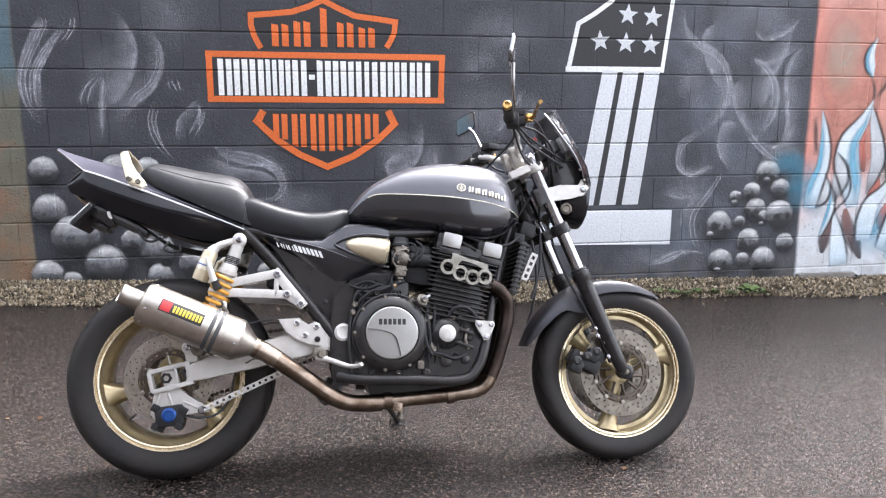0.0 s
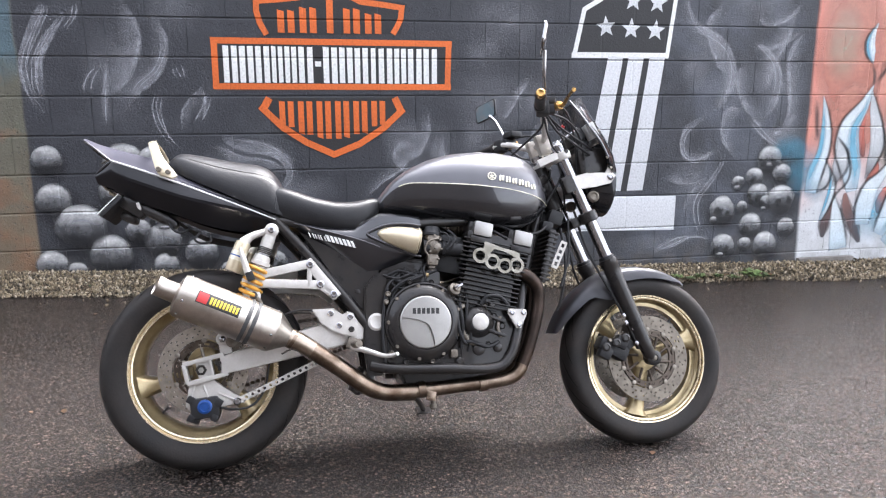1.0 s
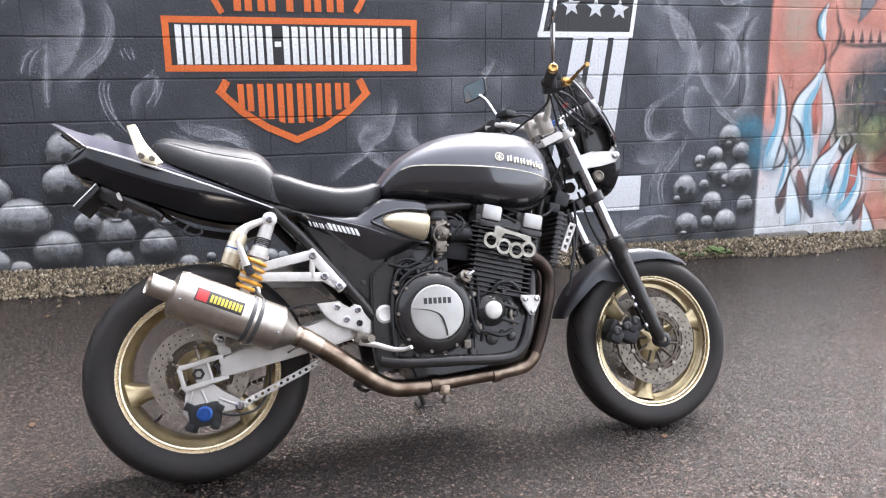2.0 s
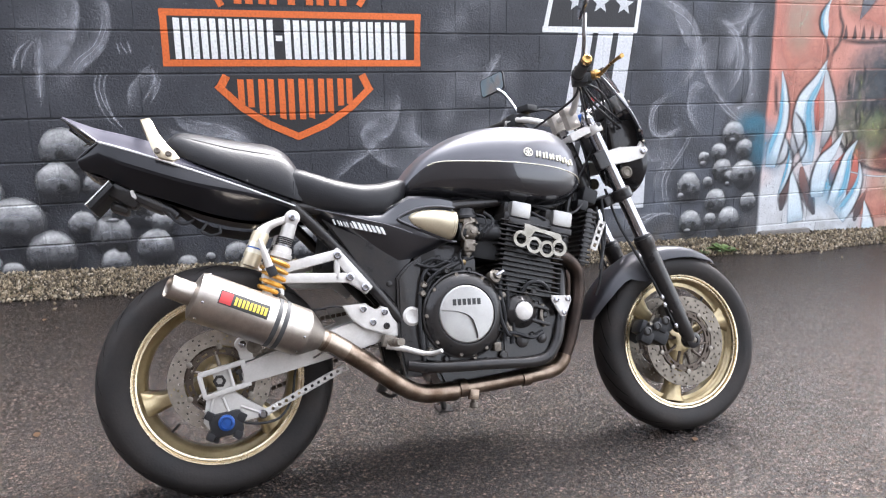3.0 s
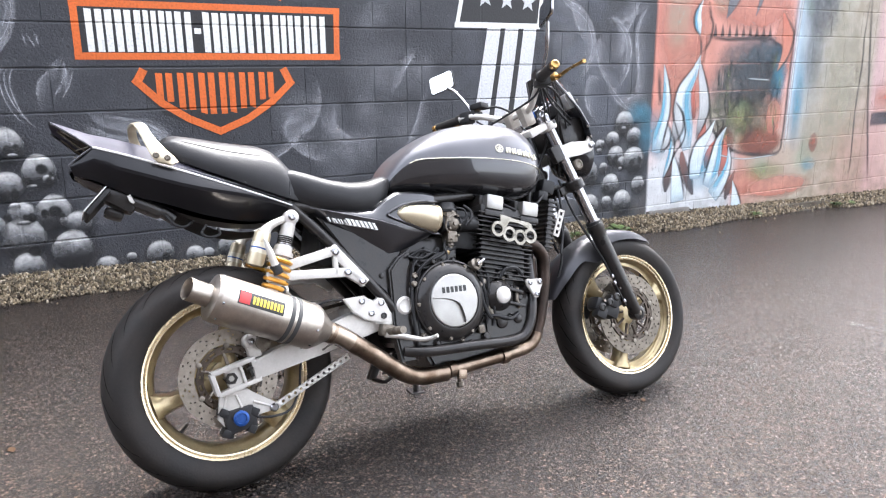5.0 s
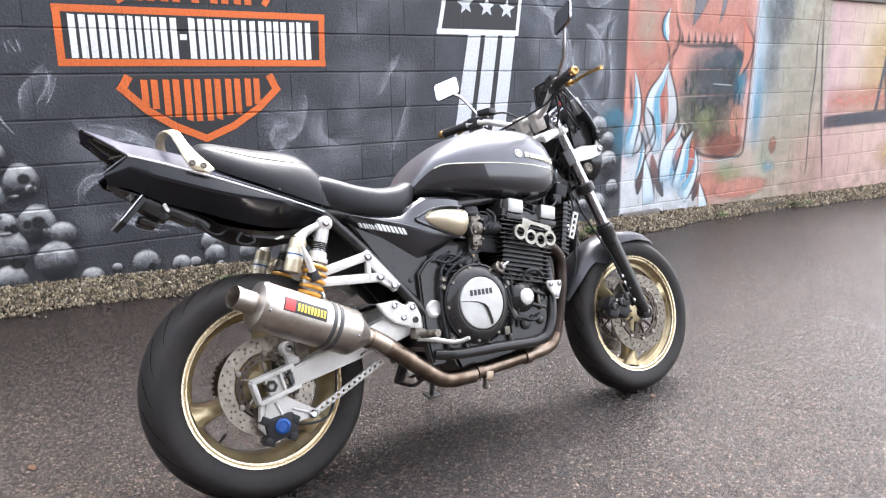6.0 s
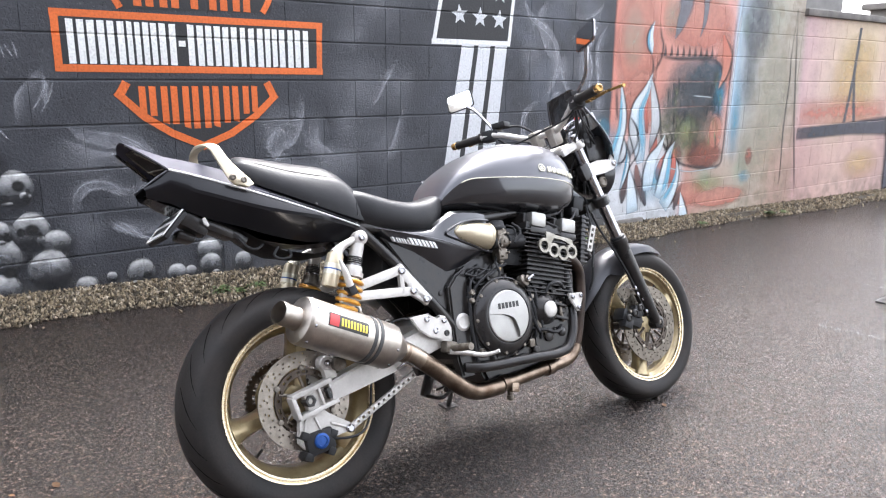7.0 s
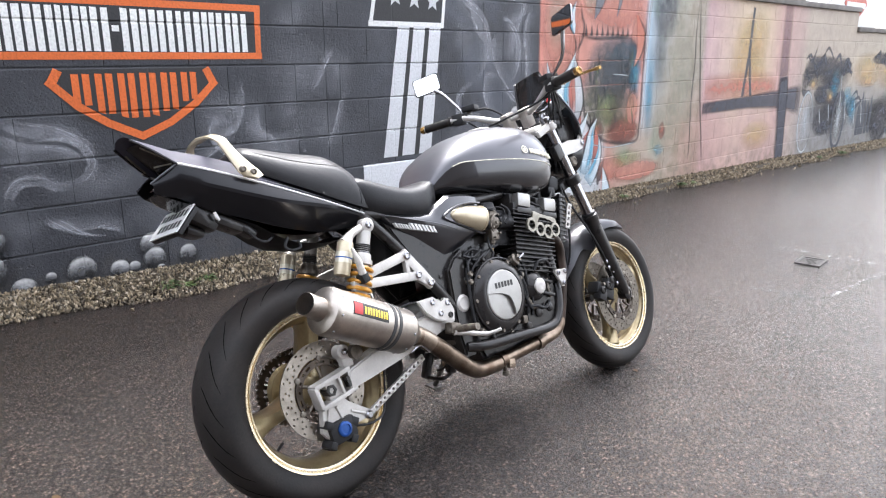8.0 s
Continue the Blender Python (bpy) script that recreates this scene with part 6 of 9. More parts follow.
# --- swingarm, brake, shocks ---
swing = empty("swingarm", "silver painted alloy box swingarm")
for side in (-1, 1):
    bm = nb()
    ring = lambda x, z, h, y0, y1: [(x, side * y0, z - h), (x, side * y1, z - h * 0.9), (x, side * y1, z + h * 0.9), (x, side * y0, z + h)]
    ring_loft(bm, [ring(0.055, 0.012, 0.028, 0.098, 0.142), ring(0.12, 0.03, 0.034, 0.098, 0.144), ring(0.25, 0.064, 0.040, 0.096, 0.144), ring(0.38, 0.098, 0.044, 0.092, 0.14), ring(0.50, 0.13, 0.046, 0.085, 0.132)])
    bmesh.ops.bevel(bm, geom=list(bm.edges), offset=0.004, segments=2, affect="EDGES")
    part("beam", bm, M_ALU, swing)
    # axle end: an open frame round the axle block
    for c, s in (((0.012, 0.0295), (0.122, 0.013)), ((0.012, -0.0295), (0.122, 0.013)), ((-0.047, 0), (0.012, 0.06)), ((0.029, 0), (0.008, 0.055)), ((0.066, 0), (0.014, 0.06))):
        part("axle_end_bar", block(nb(), (c[0] * 0.970 - c[1] * 0.242, side * 0.122, c[0] * 0.242 + c[1] * 0.970), (s[0], 0.038, s[1]), (0, -14, 0), 0.0025), M_ALU, swing)
    bm = nb()
    turned(bm, (-0.002, side * 0.100, 0), (0, side, 0), [(0, 0.017), (0.034, 0.017), (0.036, 0.015), (0.036, 0.009), (0.02, 0.008)], 6)
    part("axle_nut", bm, M_ENGINE, swing, "dark axle nut")
    part("axle_block", block(nb(), (0.007, side * 0.117, 0.0), (0.042, 0.026, 0.052), (0, -14, 0), 0.003), M_ALU, swing)
    bm = nb()
    rod(bm, (0.040, side * 0.135, 0.018), (0.072, side * 0.135, 0.026), 0.006, seg=8)
    block(bm, (0.05, side * 0.135, 0.012), (0.008, 0.02, 0.03), (0, -14, 0))
    part("chain_adjuster", bm, M_ENGINE, swing)
bm = nb()
block(bm, (0.44, 0, 0.12), (0.08, 0.2, 0.08), (0, -14, 0), 0.01)
part("cross_beam", bm, M_ALU, swing)
bm = nb()
turned(bm, (0.058, -0.10, 0.092), (0, -1, 0), [(0, 0.02), (0.03, 0.02), (0.033, 0.017)], 16)
block(bm, (0.066, -0.118, 0.066), (0.034, 0.026, 0.04), (0, -14, 0), 0.004)
part("shock_lug", bm, M_ALU, swing)
bm = nb()
turned(bm, (0.058, -0.133, 0.092), (0, -1, 0), [(0, 0.010), (0.005, 0.010), (0.007, 0.007)], 6)
part("lug_bolt", bm, M_CHROME, swing)

rear_brake = empty("rear_brake", "silver bracket with black caliper and blue cap")
bm = nb()
plate(bm, [(-0.035, -0.035), (0.035, -0.03), (0.07, -0.06), (0.122, -0.088), (0.124, -0.102), (0.06, -0.106), (0.045, -0.125), (-0.03, -0.125), (-0.045, -0.105), (-0.038, -0.06)], -0.126, -0.104, 0.003)
part("caliper_bracket", bm, M_ALU, rear_brake)
for x0, z0, x1, z1 in ((-0.02, -0.045, -0.03, -0.085), (0.005, -0.045, 0.02, -0.085), (0.05, -0.07, 0.10, -0.092)):
    part("rib", rod(nb(), (x0, -0.128, z0), (x1, -0.128, z1), 0.0035, seg=8), M_ALU, rear_brake)
bm = nb()
block(bm, (0.012, -0.112, -0.112), (0.085, 0.055, 0.062), (0, -8, 0), 0.012)
for x, z, s in ((-0.03, -0.088, 0.022), (0.05, -0.098, 0.024), (-0.028, -0.142, 0.02), (0.04, -0.142, 0.022)):
    block(bm, (x, -0.115, z), (s, 0.05, s), (0, 30, 0), 0.004)
block(bm, (-0.02, -0.105, -0.148), (0.03, 0.03, 0.022), (0, 20, 0), 0.004)
part("caliper", bm, M_PLASTIC, rear_brake, "black brake caliper")
cap = part("caliper_cap", turned(nb(), (0.012, -0.134, -0.108), (0, -1, 0), [(0, 0.021), (0.010, 0.021), (0.012, 0.019), (0.0125, 0.014), (0.009, 0.013)], 24), M_BLUE, rear_brake, "round blue anodised caliper cap")
bm = nb()
a, b = Vector((0.105, -0.128, -0.096)), Vector((0.335, -0.128, 0.012))
d = (b - a).normalized()
u = Vector((-d.z, 0, d.x))
cells, half = 13, 0.0090
step = (b - a).length / cells
for i in range(cells):
    mid = a + d * step * (i + 0.5)
    rings = []
    for y_off, rad in ((-0.004, 0.0), (-0.004, 0.0048), (0.004, 0.0048), (0.004, 0.0)):
        ring = []
        for k in range(16):
            ang = 2 * math.pi * k / 16
            cs, sn = math.cos(ang), math.sin(ang)
            if rad:
                p_, q_ = rad * cs, rad * sn
            else:
                sc_ = 1 / max(abs(cs), abs(sn))
                p_, q_ = step / 2 * cs * sc_, half * sn * sc_
            ring.append(mid + d * p_ + u * q_ + Vector((0, y_off, 0)))
        rings.append(ring)
    ring_loft(bm, rings + [rings[0]], True, False)
bmesh.ops.remove_doubles(bm, verts=bm.verts, dist=1e-5)
part("torque_arm", bm, M_ALU, rear_brake, "drilled silver torque arm")
bm = nb()
turned(bm, tuple(a + Vector((0, 0.006, 0))), (0, -1, 0), [(0, 0.012), (0.012, 0.012), (0.016, 0.008)], 10)
part("torque_bolt", bm, M_CHROME, rear_brake)
part("brake_hose", tube(nb(), [(0.05, -0.13, -0.112), (0.10, -0.14, -0.118), (0.15, -0.13, -0.108), (0.185, -0.11, -0.06), (0.20, -0.115, 0.02), (0.25, -0.11, 0.06)], 0.0035, 8), M_PLASTIC, rear_brake)

for side in (-1, 1):
    sh = empty("shock_absorber", "twin shock with orange spring and gold reservoir")
    top, low = Vector((0.200, side * 0.142, 0.425)), Vector((0.088, side * 0.138, 0.085))
    ax = (low - top).normalized()
    p = lambda t: tuple(top + ax * t)
    bm = nb()
    turned(bm, (top.x, top.y - side * 0.012, top.z), (0, side, 0), [(0, 0.016), (0.003, 0.021), (0.028, 0.021), (0.031, 0.016)], 20)
    tube(bm, [p(0.0), p(0.03), p(0.06)], [0.018, 0.02, 0.02], 14)
    tube(bm, [(top.x - 0.005, top.y, top.z - 0.002), (0.165, side * 0.150, 0.416), (0.135, side * 0.153, 0.402), (0.117, side * 0.153, 0.384)], [0.012, 0.010, 0.012, 0.019], 14)
    part("top_mount", bm, M_ALU, sh)
    part("top_bolt", turned(nb(), (top.x, top.y + side * 0.018, top.z), (0, side, 0), [(0, 0.011), (0.004, 0.011), (0.006, 0.006), (0.003, 0.005)], 12), M_CHROME, sh)
    part("damper_body", turned(nb(), p(0.05), ax, [(0, 0.020), (0.032, 0.020), (0.033, 0.024), (0.040, 0.026), (0.050, 0.026), (0.051, 0.031), (0.064, 0.031), (0.066, 0.022), (0.26, 0.018), (0.29, 0.014)], 20), M_CARB if side > 0 else M_ALU, sh)
    for i in range(6):
        part("preload_ring", turned(nb(), p(0.056 + i * 0.0052), ax, [(0, 0.0205), (0.001, 0.0225), (0.003, 0.0225), (0.004, 0.0205)], 16), M_PLASTIC if i < 4 else M_CHROME, sh)
    coil = []
    _, s1, s2 = axes(ax)
    for i in range(9 * 12 + 1):
        t = i / 12
        coil.append(top + ax * (0.118 + 0.0195 * t) + 0.031 * (math.cos(2 * math.pi * t) * s1 + math.sin(2 * math.pi * t) * s2))
    part("coil_spring", tube(nb(), coil, 0.0066, 8, 1), M_SPRING, sh, "orange coil spring")
    part("lower_eye", turned(nb(), (low.x, low.y - side * 0.016, low.z), (0, side, 0), [(0, 0.012), (0.002, 0.019), (0.03, 0.019), (0.032, 0.012)], 16), M_CARB, sh)
    r0 = Vector((0.114, side * 0.153, 0.378))
    rax = Vector((-0.35, 0, -0.937))
    can = part("reservoir", turned(nb(), r0, rax, [(-0.012, 0.012), (-0.008, 0.022), (0, 0.0235), (0.074, 0.0235), (0.078, 0.0225), (0.086, 0.0215), (0.088, 0.012)], 22), M_CREAM, sh, "pale gold reservoir canister")
    bm = nb()
    turned(bm, r0, rax, [(0.022, 0.0238), (0.052, 0.0238)], 22, False)
    part("reservoir_band", bm, M_BADGE, sh, "yellow and blue printed band")
    bm = nb()
    turned(bm, r0, rax, [(0.036, 0.0241), (0.040, 0.0241)], 22, False)
    part("reservoir_stripe", bm, M_BLUE, sh)

# --- exhaust ---
M_HEADER = mat("sooty_bronze_steel", (0.085, 0.058, 0.046), 0.40, 0.9, 0.4, 9, 0.15, 200, other=(0.032, 0.026, 0.023))
exhaust = empty("exhaust_system", "bronzed steel pipes with brushed titanium silencer")
mf, mr = Vector((0.212, -0.205, 0.112)), Vector((-0.055, -0.243, 0.222))
max_ = (mr - mf).normalized()
L = (mr - mf).length
can = part("silencer", turned(nb(), mf, max_, [(-0.052, 0.027), (-0.046, 0.030), (-0.004, 0.060), (0, 0.0625), (0.004, 0.0635), (L - 0.012, 0.0635), (L - 0.008, 0.0625), (L, 0.060), (L + 0.006, 0.045), (L + 0.008, 0.036)], 40), M_STEEL, exhaust, "brushed titanium silencer canister", angle=28)
for t in (0.062, 0.082):
    part("strap", turned(nb(), mf + max_ * t, max_, [(0, 0.0635), (0.001, 0.0652), (0.011, 0.0652), (0.012, 0.0635)], 40, False), mat("dark_rubber_strap", (0.05, 0.05, 0.05), 0.6), exhaust, "dark band round the silencer")
tip = (max_ + Vector((0, -0.20, 0.03))).normalized()
part("tail_pipe", turned(nb(), mr, tip, [(0.0, 0.034), (0.012, 0.0295), (0.05, 0.0290), (0.066, 0.0295), (0.068, 0.0285), (0.060, 0.0272), (0.012, 0.0262)], 28), M_STEEL, exhaust, "short steel tail pipe", angle=30)
part("strap_ear", tube(nb(), [tuple(mf + max_ * 0.078 + Vector((0, 0.030, 0.060))), (0.170, -0.166, 0.195), (0.152, -0.163, 0.222)], [0.010, 0.010, 0.009], 10, flat=0.4), M_CARB, exhaust, "dark strap up to the hanger")
# A black disc closes the bore and paints the shade deep in the pipe.
part("tail_pipe_shade", turned(nb(), mr, tip, [(0.014, 0.0258), (0.015, 0.0258)], 20), M_INK, exhaust)
_, su, sv = axes(max_)
for t in (0.01, L - 0.016):
    for i in range(8):
        a = 2 * math.pi * (i + 0.3) / 8
        dirn = math.cos(a) * su + math.sin(a) * sv
        part("rivet", turned(nb(), mf + max_ * t + dirn * 0.062, dirn, [(0, 0.004), (0.0025, 0.0036), (0.0035, 0.002)], 8), M_CHROME, exhaust)
# maker's plate wrapped on the silencer, with plain bars for its writing


def wrapped(bm, t0, t1, a0, a1, r):
    out = Vector((0, -1, 0))
    e1 = (out - max_ * out.dot(max_)).normalized()
    e2 = max_.cross(e1)
    grid = [[bm.verts.new(mf + max_ * t + r * (math.cos(a) * e1 + math.sin(a) * e2)) for a in [a0 + (a1 - a0) * k / 6 for k in range(7)]] for t in (t0, t1)]
    for k in range(6):
        bm.faces.new((grid[0][k], grid[0][k + 1], grid[1][k + 1], grid[1][k]))
    return bm


part("plate", wrapped(nb(), 0.116, 0.243, -0.02, 0.56, 0.0642), M_INK, exhaust, "black maker's plate with red and yellow marks")
part("plate_mark", wrapped(nb(), 0.211, 0.240, 0.03, 0.50, 0.0648), M_RED, exhaust, "red square mark")
for i in range(9):
    t = 0.121 + i * 0.0096
    part("plate_bar", wrapped(nb(), t, t + 0.0064, 0.10, 0.42, 0.0648), M_YELLOW, exhaust, "yellow bar")
part("mid_pipe", tube(nb(), [(0.255, -0.199, 0.094), (0.31, -0.188, 0.066), (0.40, -0.168, 0.005), (0.49, -0.148, -0.058), (0.555, -0.132, -0.083), (0.65, -0.122, -0.085)], [0.028, 0.027, 0.0265, 0.026, 0.026, 0.027], 18), M_PIPE, exhaust)
part("clamp", turned(nb(), (0.262, -0.197, 0.091), (0.75, 0.13, -0.45), [(0, 0.0275), (0.001, 0.0300), (0.011, 0.0300), (0.012, 0.0275)], 20), M_PIPE, exhaust)
part("link_pipe", tube(nb(), [(0.245, -0.201, 0.098), (0.285, -0.193, 0.080), (0.325, -0.185, 0.056)], [0.0292, 0.0290, 0.0285], 18), mat("straw_tinted_steel", (0.44, 0.37, 0.30), 0.33, 1.0, 0.3, 16, 0.1, 200, other=(0.28, 0.225, 0.175)), exhaust, "straw-tinted steel slip joint")
for y in (-0.125, -0.045, 0.045, 0.125):
    pts = [(0.985, y * 1.15, 0.302), (1.030, y * 1.12, 0.284), (1.064, y * 1.05, 0.250), (1.070, y, 0.205), (1.060, y, 0.145), (1.030, y * 0.98, 0.045), (1.006, y * 0.97, -0.012)]
    part("header_pipe", tube(nb(), pts, 0.022, 16), M_HEADER, exhaust, "sooty dark header pipe")
    low = [(1.008, y * 0.97, -0.006), (0.998, y * 0.97, -0.026), (0.968, y * 0.96, -0.049), (0.90, y * 0.95, -0.060), (0.78, y * 0.92, -0.072), (0.64, y * 0.95, -0.084)]
    part("collector_pipe", tube(nb(), low, 0.0225, 16), M_PIPE, exhaust, "coppery lower exhaust pipe")
    part("flange", turned(nb(), (0.978, y * 1.15, 0.302), (1, 0, -0.3), [(0, 0.03), (0.012, 0.03), (0.014, 0.026), (0.022, 0.025)], 14), M_CARB, exhaust)
for x in (0.66, 0.86):
    part("pipe_sleeve", turned(nb(), (x, -0.119, -0.0815 + (x - 0.64) * 0.07), (1, 0, 0.09), [(0, 0.023), (0.001, 0.0262), (0.024, 0.0262), (0.025, 0.023)], 18), M_PIPE, exhaust)
part("collector_bracket", block(nb(), (0.70, -0.135, -0.098), (0.03, 0.016, 0.03), (0, 10, 0), 0.004), M_PIPE, exhaust)
part("spring_hook", tube(nb(), [(0.235, -0.20, 0.045), (0.27, -0.205, 0.058), (0.315, -0.19, 0.03)], 0.003, 6), M_CHROME, exhaust)

# --- engine ---
engine = empty("engine", "black air-cooled four-cylinder engine with fins")
bm = nb()
plate(bm, [(0.535, 0.02), (0.56, 0.0), (0.70, -0.005), (0.90, 0.0), (0.965, 0.03), (0.985, 0.10), (0.97, 0.17), (0.80, 0.19), (0.72, 0.25), (0.60, 0.25), (0.545, 0.18)], -0.155, 0.155, 0.012)
part("crankcase", bm, M_ENGINE, engine, angle=30)
bm = nb()
plate(bm, [(0.58, 0.02), (0.92, 0.02), (0.89, -0.062), (0.62, -0.068)], -0.105, 0.105, 0.01)
part("sump", bm, M_ENGINE, engine)
# cylinder barrels lean ahead
up = Vector((0.20, 0, 0.98)).normalized()
c0 = Vector((0.872, 0, 0.165))
part("cylinder_block", ring_loft(nb(), [[(c0.x + up.x * t + dx, y, c0.z + up.z * t) for dx, y in ((-0.085, -0.155), (0.085, -0.155), (0.085, 0.155), (-0.085, 0.155))] for t in (0, 0.25)]), M_ENGINE, engine, angle=30)
for i in range(15):
    t = 0.02 + i * 0.0148
    bm = nb()
    c = c0 + up * t
    block(bm, tuple(c), (0.205 if i < 9 else 0.225, 0.350, 0.0042), (0, 11.5, 0), 0.0015)
    part("cooling_fin", bm, M_ENGINE, engine)
bm = nb()
for dx in (-0.06, 0.075):
    c = c0 + up * 0.262 + Vector((dx, 0, -dx * 0.2))
    block(bm, tuple(c), (0.075, 0.30, 0.055), (0, 11.5, 0), 0.012)
block(bm, tuple(c0 + up * 0.236), (0.20, 0.33, 0.04), (0, 11.5, 0), 0.008)
part("cylinder_head", bm, M_ENGINE, engine)
for dx in (-0.055, 0.080):
    for side in (-1, 1):
        c = c0 + up * 0.263 + Vector((dx + 0.004, side * 0.153, -dx * 0.22))
        bm = nb()
        block(bm, tuple(c), (0.066, 0.05, 0.050), (0, 11.5, 0), 0.011)
        part("cam_end_cap", bm, M_POLISH, engine, "polished cam end cap")
        part("cap_base", block(nb(), (c.x - 0.008, c.y, c.z - 0.036), (0.072, 0.046, 0.02), (0, 11.5, 0), 0.004), M_ENGINE, engine)
# clutch cover
part("clutch_cover", turned(nb(), (0.677, -0.150, 0.135), (0, -1, 0), [(0, 0.124), (0.012, 0.124), (0.020, 0.118), (0.030, 0.104), (0.036, 0.092), (0.036, 0.086), (0.030, 0.084)], 48), M_ENGINE, engine, "black clutch cover with polished disc", angle=30)
part("polished_disc", turned(nb(), (0.677, -0.178, 0.135), (0, -1, 0), [(0, 0.083), (0.008, 0.0825), (0.0105, 0.079), (0.0118, 0.06), (0.0122, 0.02)], 48), M_POLISH, engine, "round polished engine cover", angle=30)
for i in range(6):
    part("cover_bar", block(nb(), (0.640 + i * 0.0148, -0.1896, 0.170), (0.0105, 0.0018, 0.018)), M_INK, engine, "dark engraved bar", smooth=False)
# The relief's soft shading is drawn as a flattened grey line.
part("swoosh", tube(nb(), [(0.600, -0.1895, 0.150), (0.65, -0.1900, 0.143), (0.685, -0.1902, 0.125), (0.700, -0.1900, 0.085), (0.703, -0.1895, 0.064)], [0.006, 0.010, 0.012, 0.011, 0.008], 10, flat=0.10), mat("grey_shadow_paint", (0.27, 0.262, 0.25), 0.42, 0.8), engine, "curved grey line painted as the shading of a relief")
for i in range(9):
    a = 2 * math.pi * i / 9 + 0.35
    part("cover_bolt", turned(nb(), (0.677 + 0.116 * math.cos(a), -0.162, 0.135 + 0.116 * math.sin(a)), (0, -1, 0), [(0, 0.0070), (0.010, 0.0070), (0.013, 0.005)], 8), M_CARB, engine)
part("ignition_housing", turned(nb(), (0.853, -0.155, 0.134), (0, -1, 0), [(0, 0.052), (0.014, 0.050), (0.024, 0.042), (0.030, 0.033), (0.034, 0.030)], 30), M_ENGINE, engine, angle=30)
part("ignition_cap", turned(nb(), (0.853, -0.189, 0.134), (0, -1, 0), [(0, 0.0270), (0.005, 0.0270), (0.007, 0.0245), (0.0072, 0.01)], 26), M_ALU, engine, "small round polished cap")
part("filler_plug", turned(nb(), (0.772, -0.155, 0.235), (0.25, -0.9, 0.3), [(0, 0.02), (0.02, 0.02), (0.024, 0.012), (0.034, 0.012)], 14), M_CARB, engine)
part("filler_grip", block(nb(), (0.783, -0.193, 0.248), (0.03, 0.006, 0.008), (0, -25, 0), 0.002), M_CHROME, engine)
for x, z, r in ((0.575, 0.03, 0.012), (0.74, -0.005, 0.012), (0.79, 0.01, 0.014), (0.915, 0.05, 0.016), (0.93, 0.12, 0.012), (0.90, 0.19, 0.012), (0.815, 0.085, 0.011), (0.80, 0.185, 0.011), (0.66, -0.01, 0.010), (0.85, 0.045, 0.012), (0.555, 0.20, 0.010), (0.575, 0.095, 0.009)):
    part("case_bolt", turned(nb(), (x, -0.150, z), (0, -1, 0), [(0, r), (0.018, r * 0.95), (0.022, r * 0.6)], 10), M_ENGINE if r > 0.011 else M_CARB, engine)
for x0, z0, x1, z1 in ((0.79, 0.06, 0.80, 0.15), (0.81, 0.04, 0.82, 0.11), (0.77, 0.04, 0.775, 0.16), (0.88, 0.03, 0.94, 0.06)):
    part("case_rib", rod(nb(), (x0, -0.156, z0), (x1, -0.156, z1), 0.007, seg=8), M_ENGINE, engine)
part("case_flange", plate(nb(), [(0.79, -0.01), (0.93, 0.0), (0.955, 0.06), (0.95, 0.15), (0.83, 0.185), (0.79, 0.12)], -0.163, -0.15, 0.006), M_ENGINE, engine)
part("oil_pipe", tube(nb(), [(0.80, -0.155, 0.17), (0.80, -0.17, 0.11), (0.82, -0.172, 0.07), (0.86, -0.165, 0.06)], 0.006, 8), M_CARB, engine)

# hoses, bolts and clutter on the crankcase
for pts, r in (([(0.795, -0.158, 0.245), (0.792, -0.168, 0.19), (0.80, -0.172, 0.12), (0.795, -0.168, 0.05)], 0.006), ([(0.812, -0.156, 0.24), (0.815, -0.170, 0.20), (0.812, -0.174, 0.15), (0.825, -0.172, 0.10), (0.818, -0.165, 0.04)], 0.005), ([(0.78, -0.150, 0.09), (0.80, -0.172, 0.075), (0.83, -0.176, 0.07), (0.88, -0.176, 0.055), (0.92, -0.165, 0.07)], 0.006),
               ([(0.86, -0.172, 0.19), (0.88, -0.178, 0.215), (0.92, -0.178, 0.215), (0.95, -0.170, 0.19)], 0.006)):
    part("hose", tube(nb(), pts, r, 8), M_PLASTIC, engine, "black rubber hose")
for k, (x, z) in enumerate(((0.56, 0.225), (0.572, 0.190), (0.563, 0.120), (0.570, 0.040), (0.63, 0.262), (0.70, 0.262), (0.765, 0.205), (0.79, 0.105), (0.762, 0.062), (0.700, 0.012), (0.615, 0.012), (0.905, 0.155), (0.875, 0.185), (0.838, 0.060), (0.885, 0.062))):
    part("case_bolt", turned(nb(), (x, -0.154, z), (0, -1, 0), [(0, 0.0095), (0.014, 0.0095), (0.017, 0.007), (0.014, 0.005)], 6 if k % 2 else 12), M_CARB if k % 3 == 0 else M_ENGINE, engine)
part("cover_lip", turned(nb(), (0.677, -0.160, 0.135), (0, -1, 0), [(0, 0.1245), (0.004, 0.1275), (0.009, 0.1265), (0.011, 0.1225)], 48, False), M_ENGINE, engine)
for z, h in ((0.145, 0.06), (0.10, 0.05)):
    part("case_web", block(nb(), (0.905, -0.174, z), (0.075, 0.012, 0.010), (0, 18, 0), 0.003), M_ENGINE, engine)
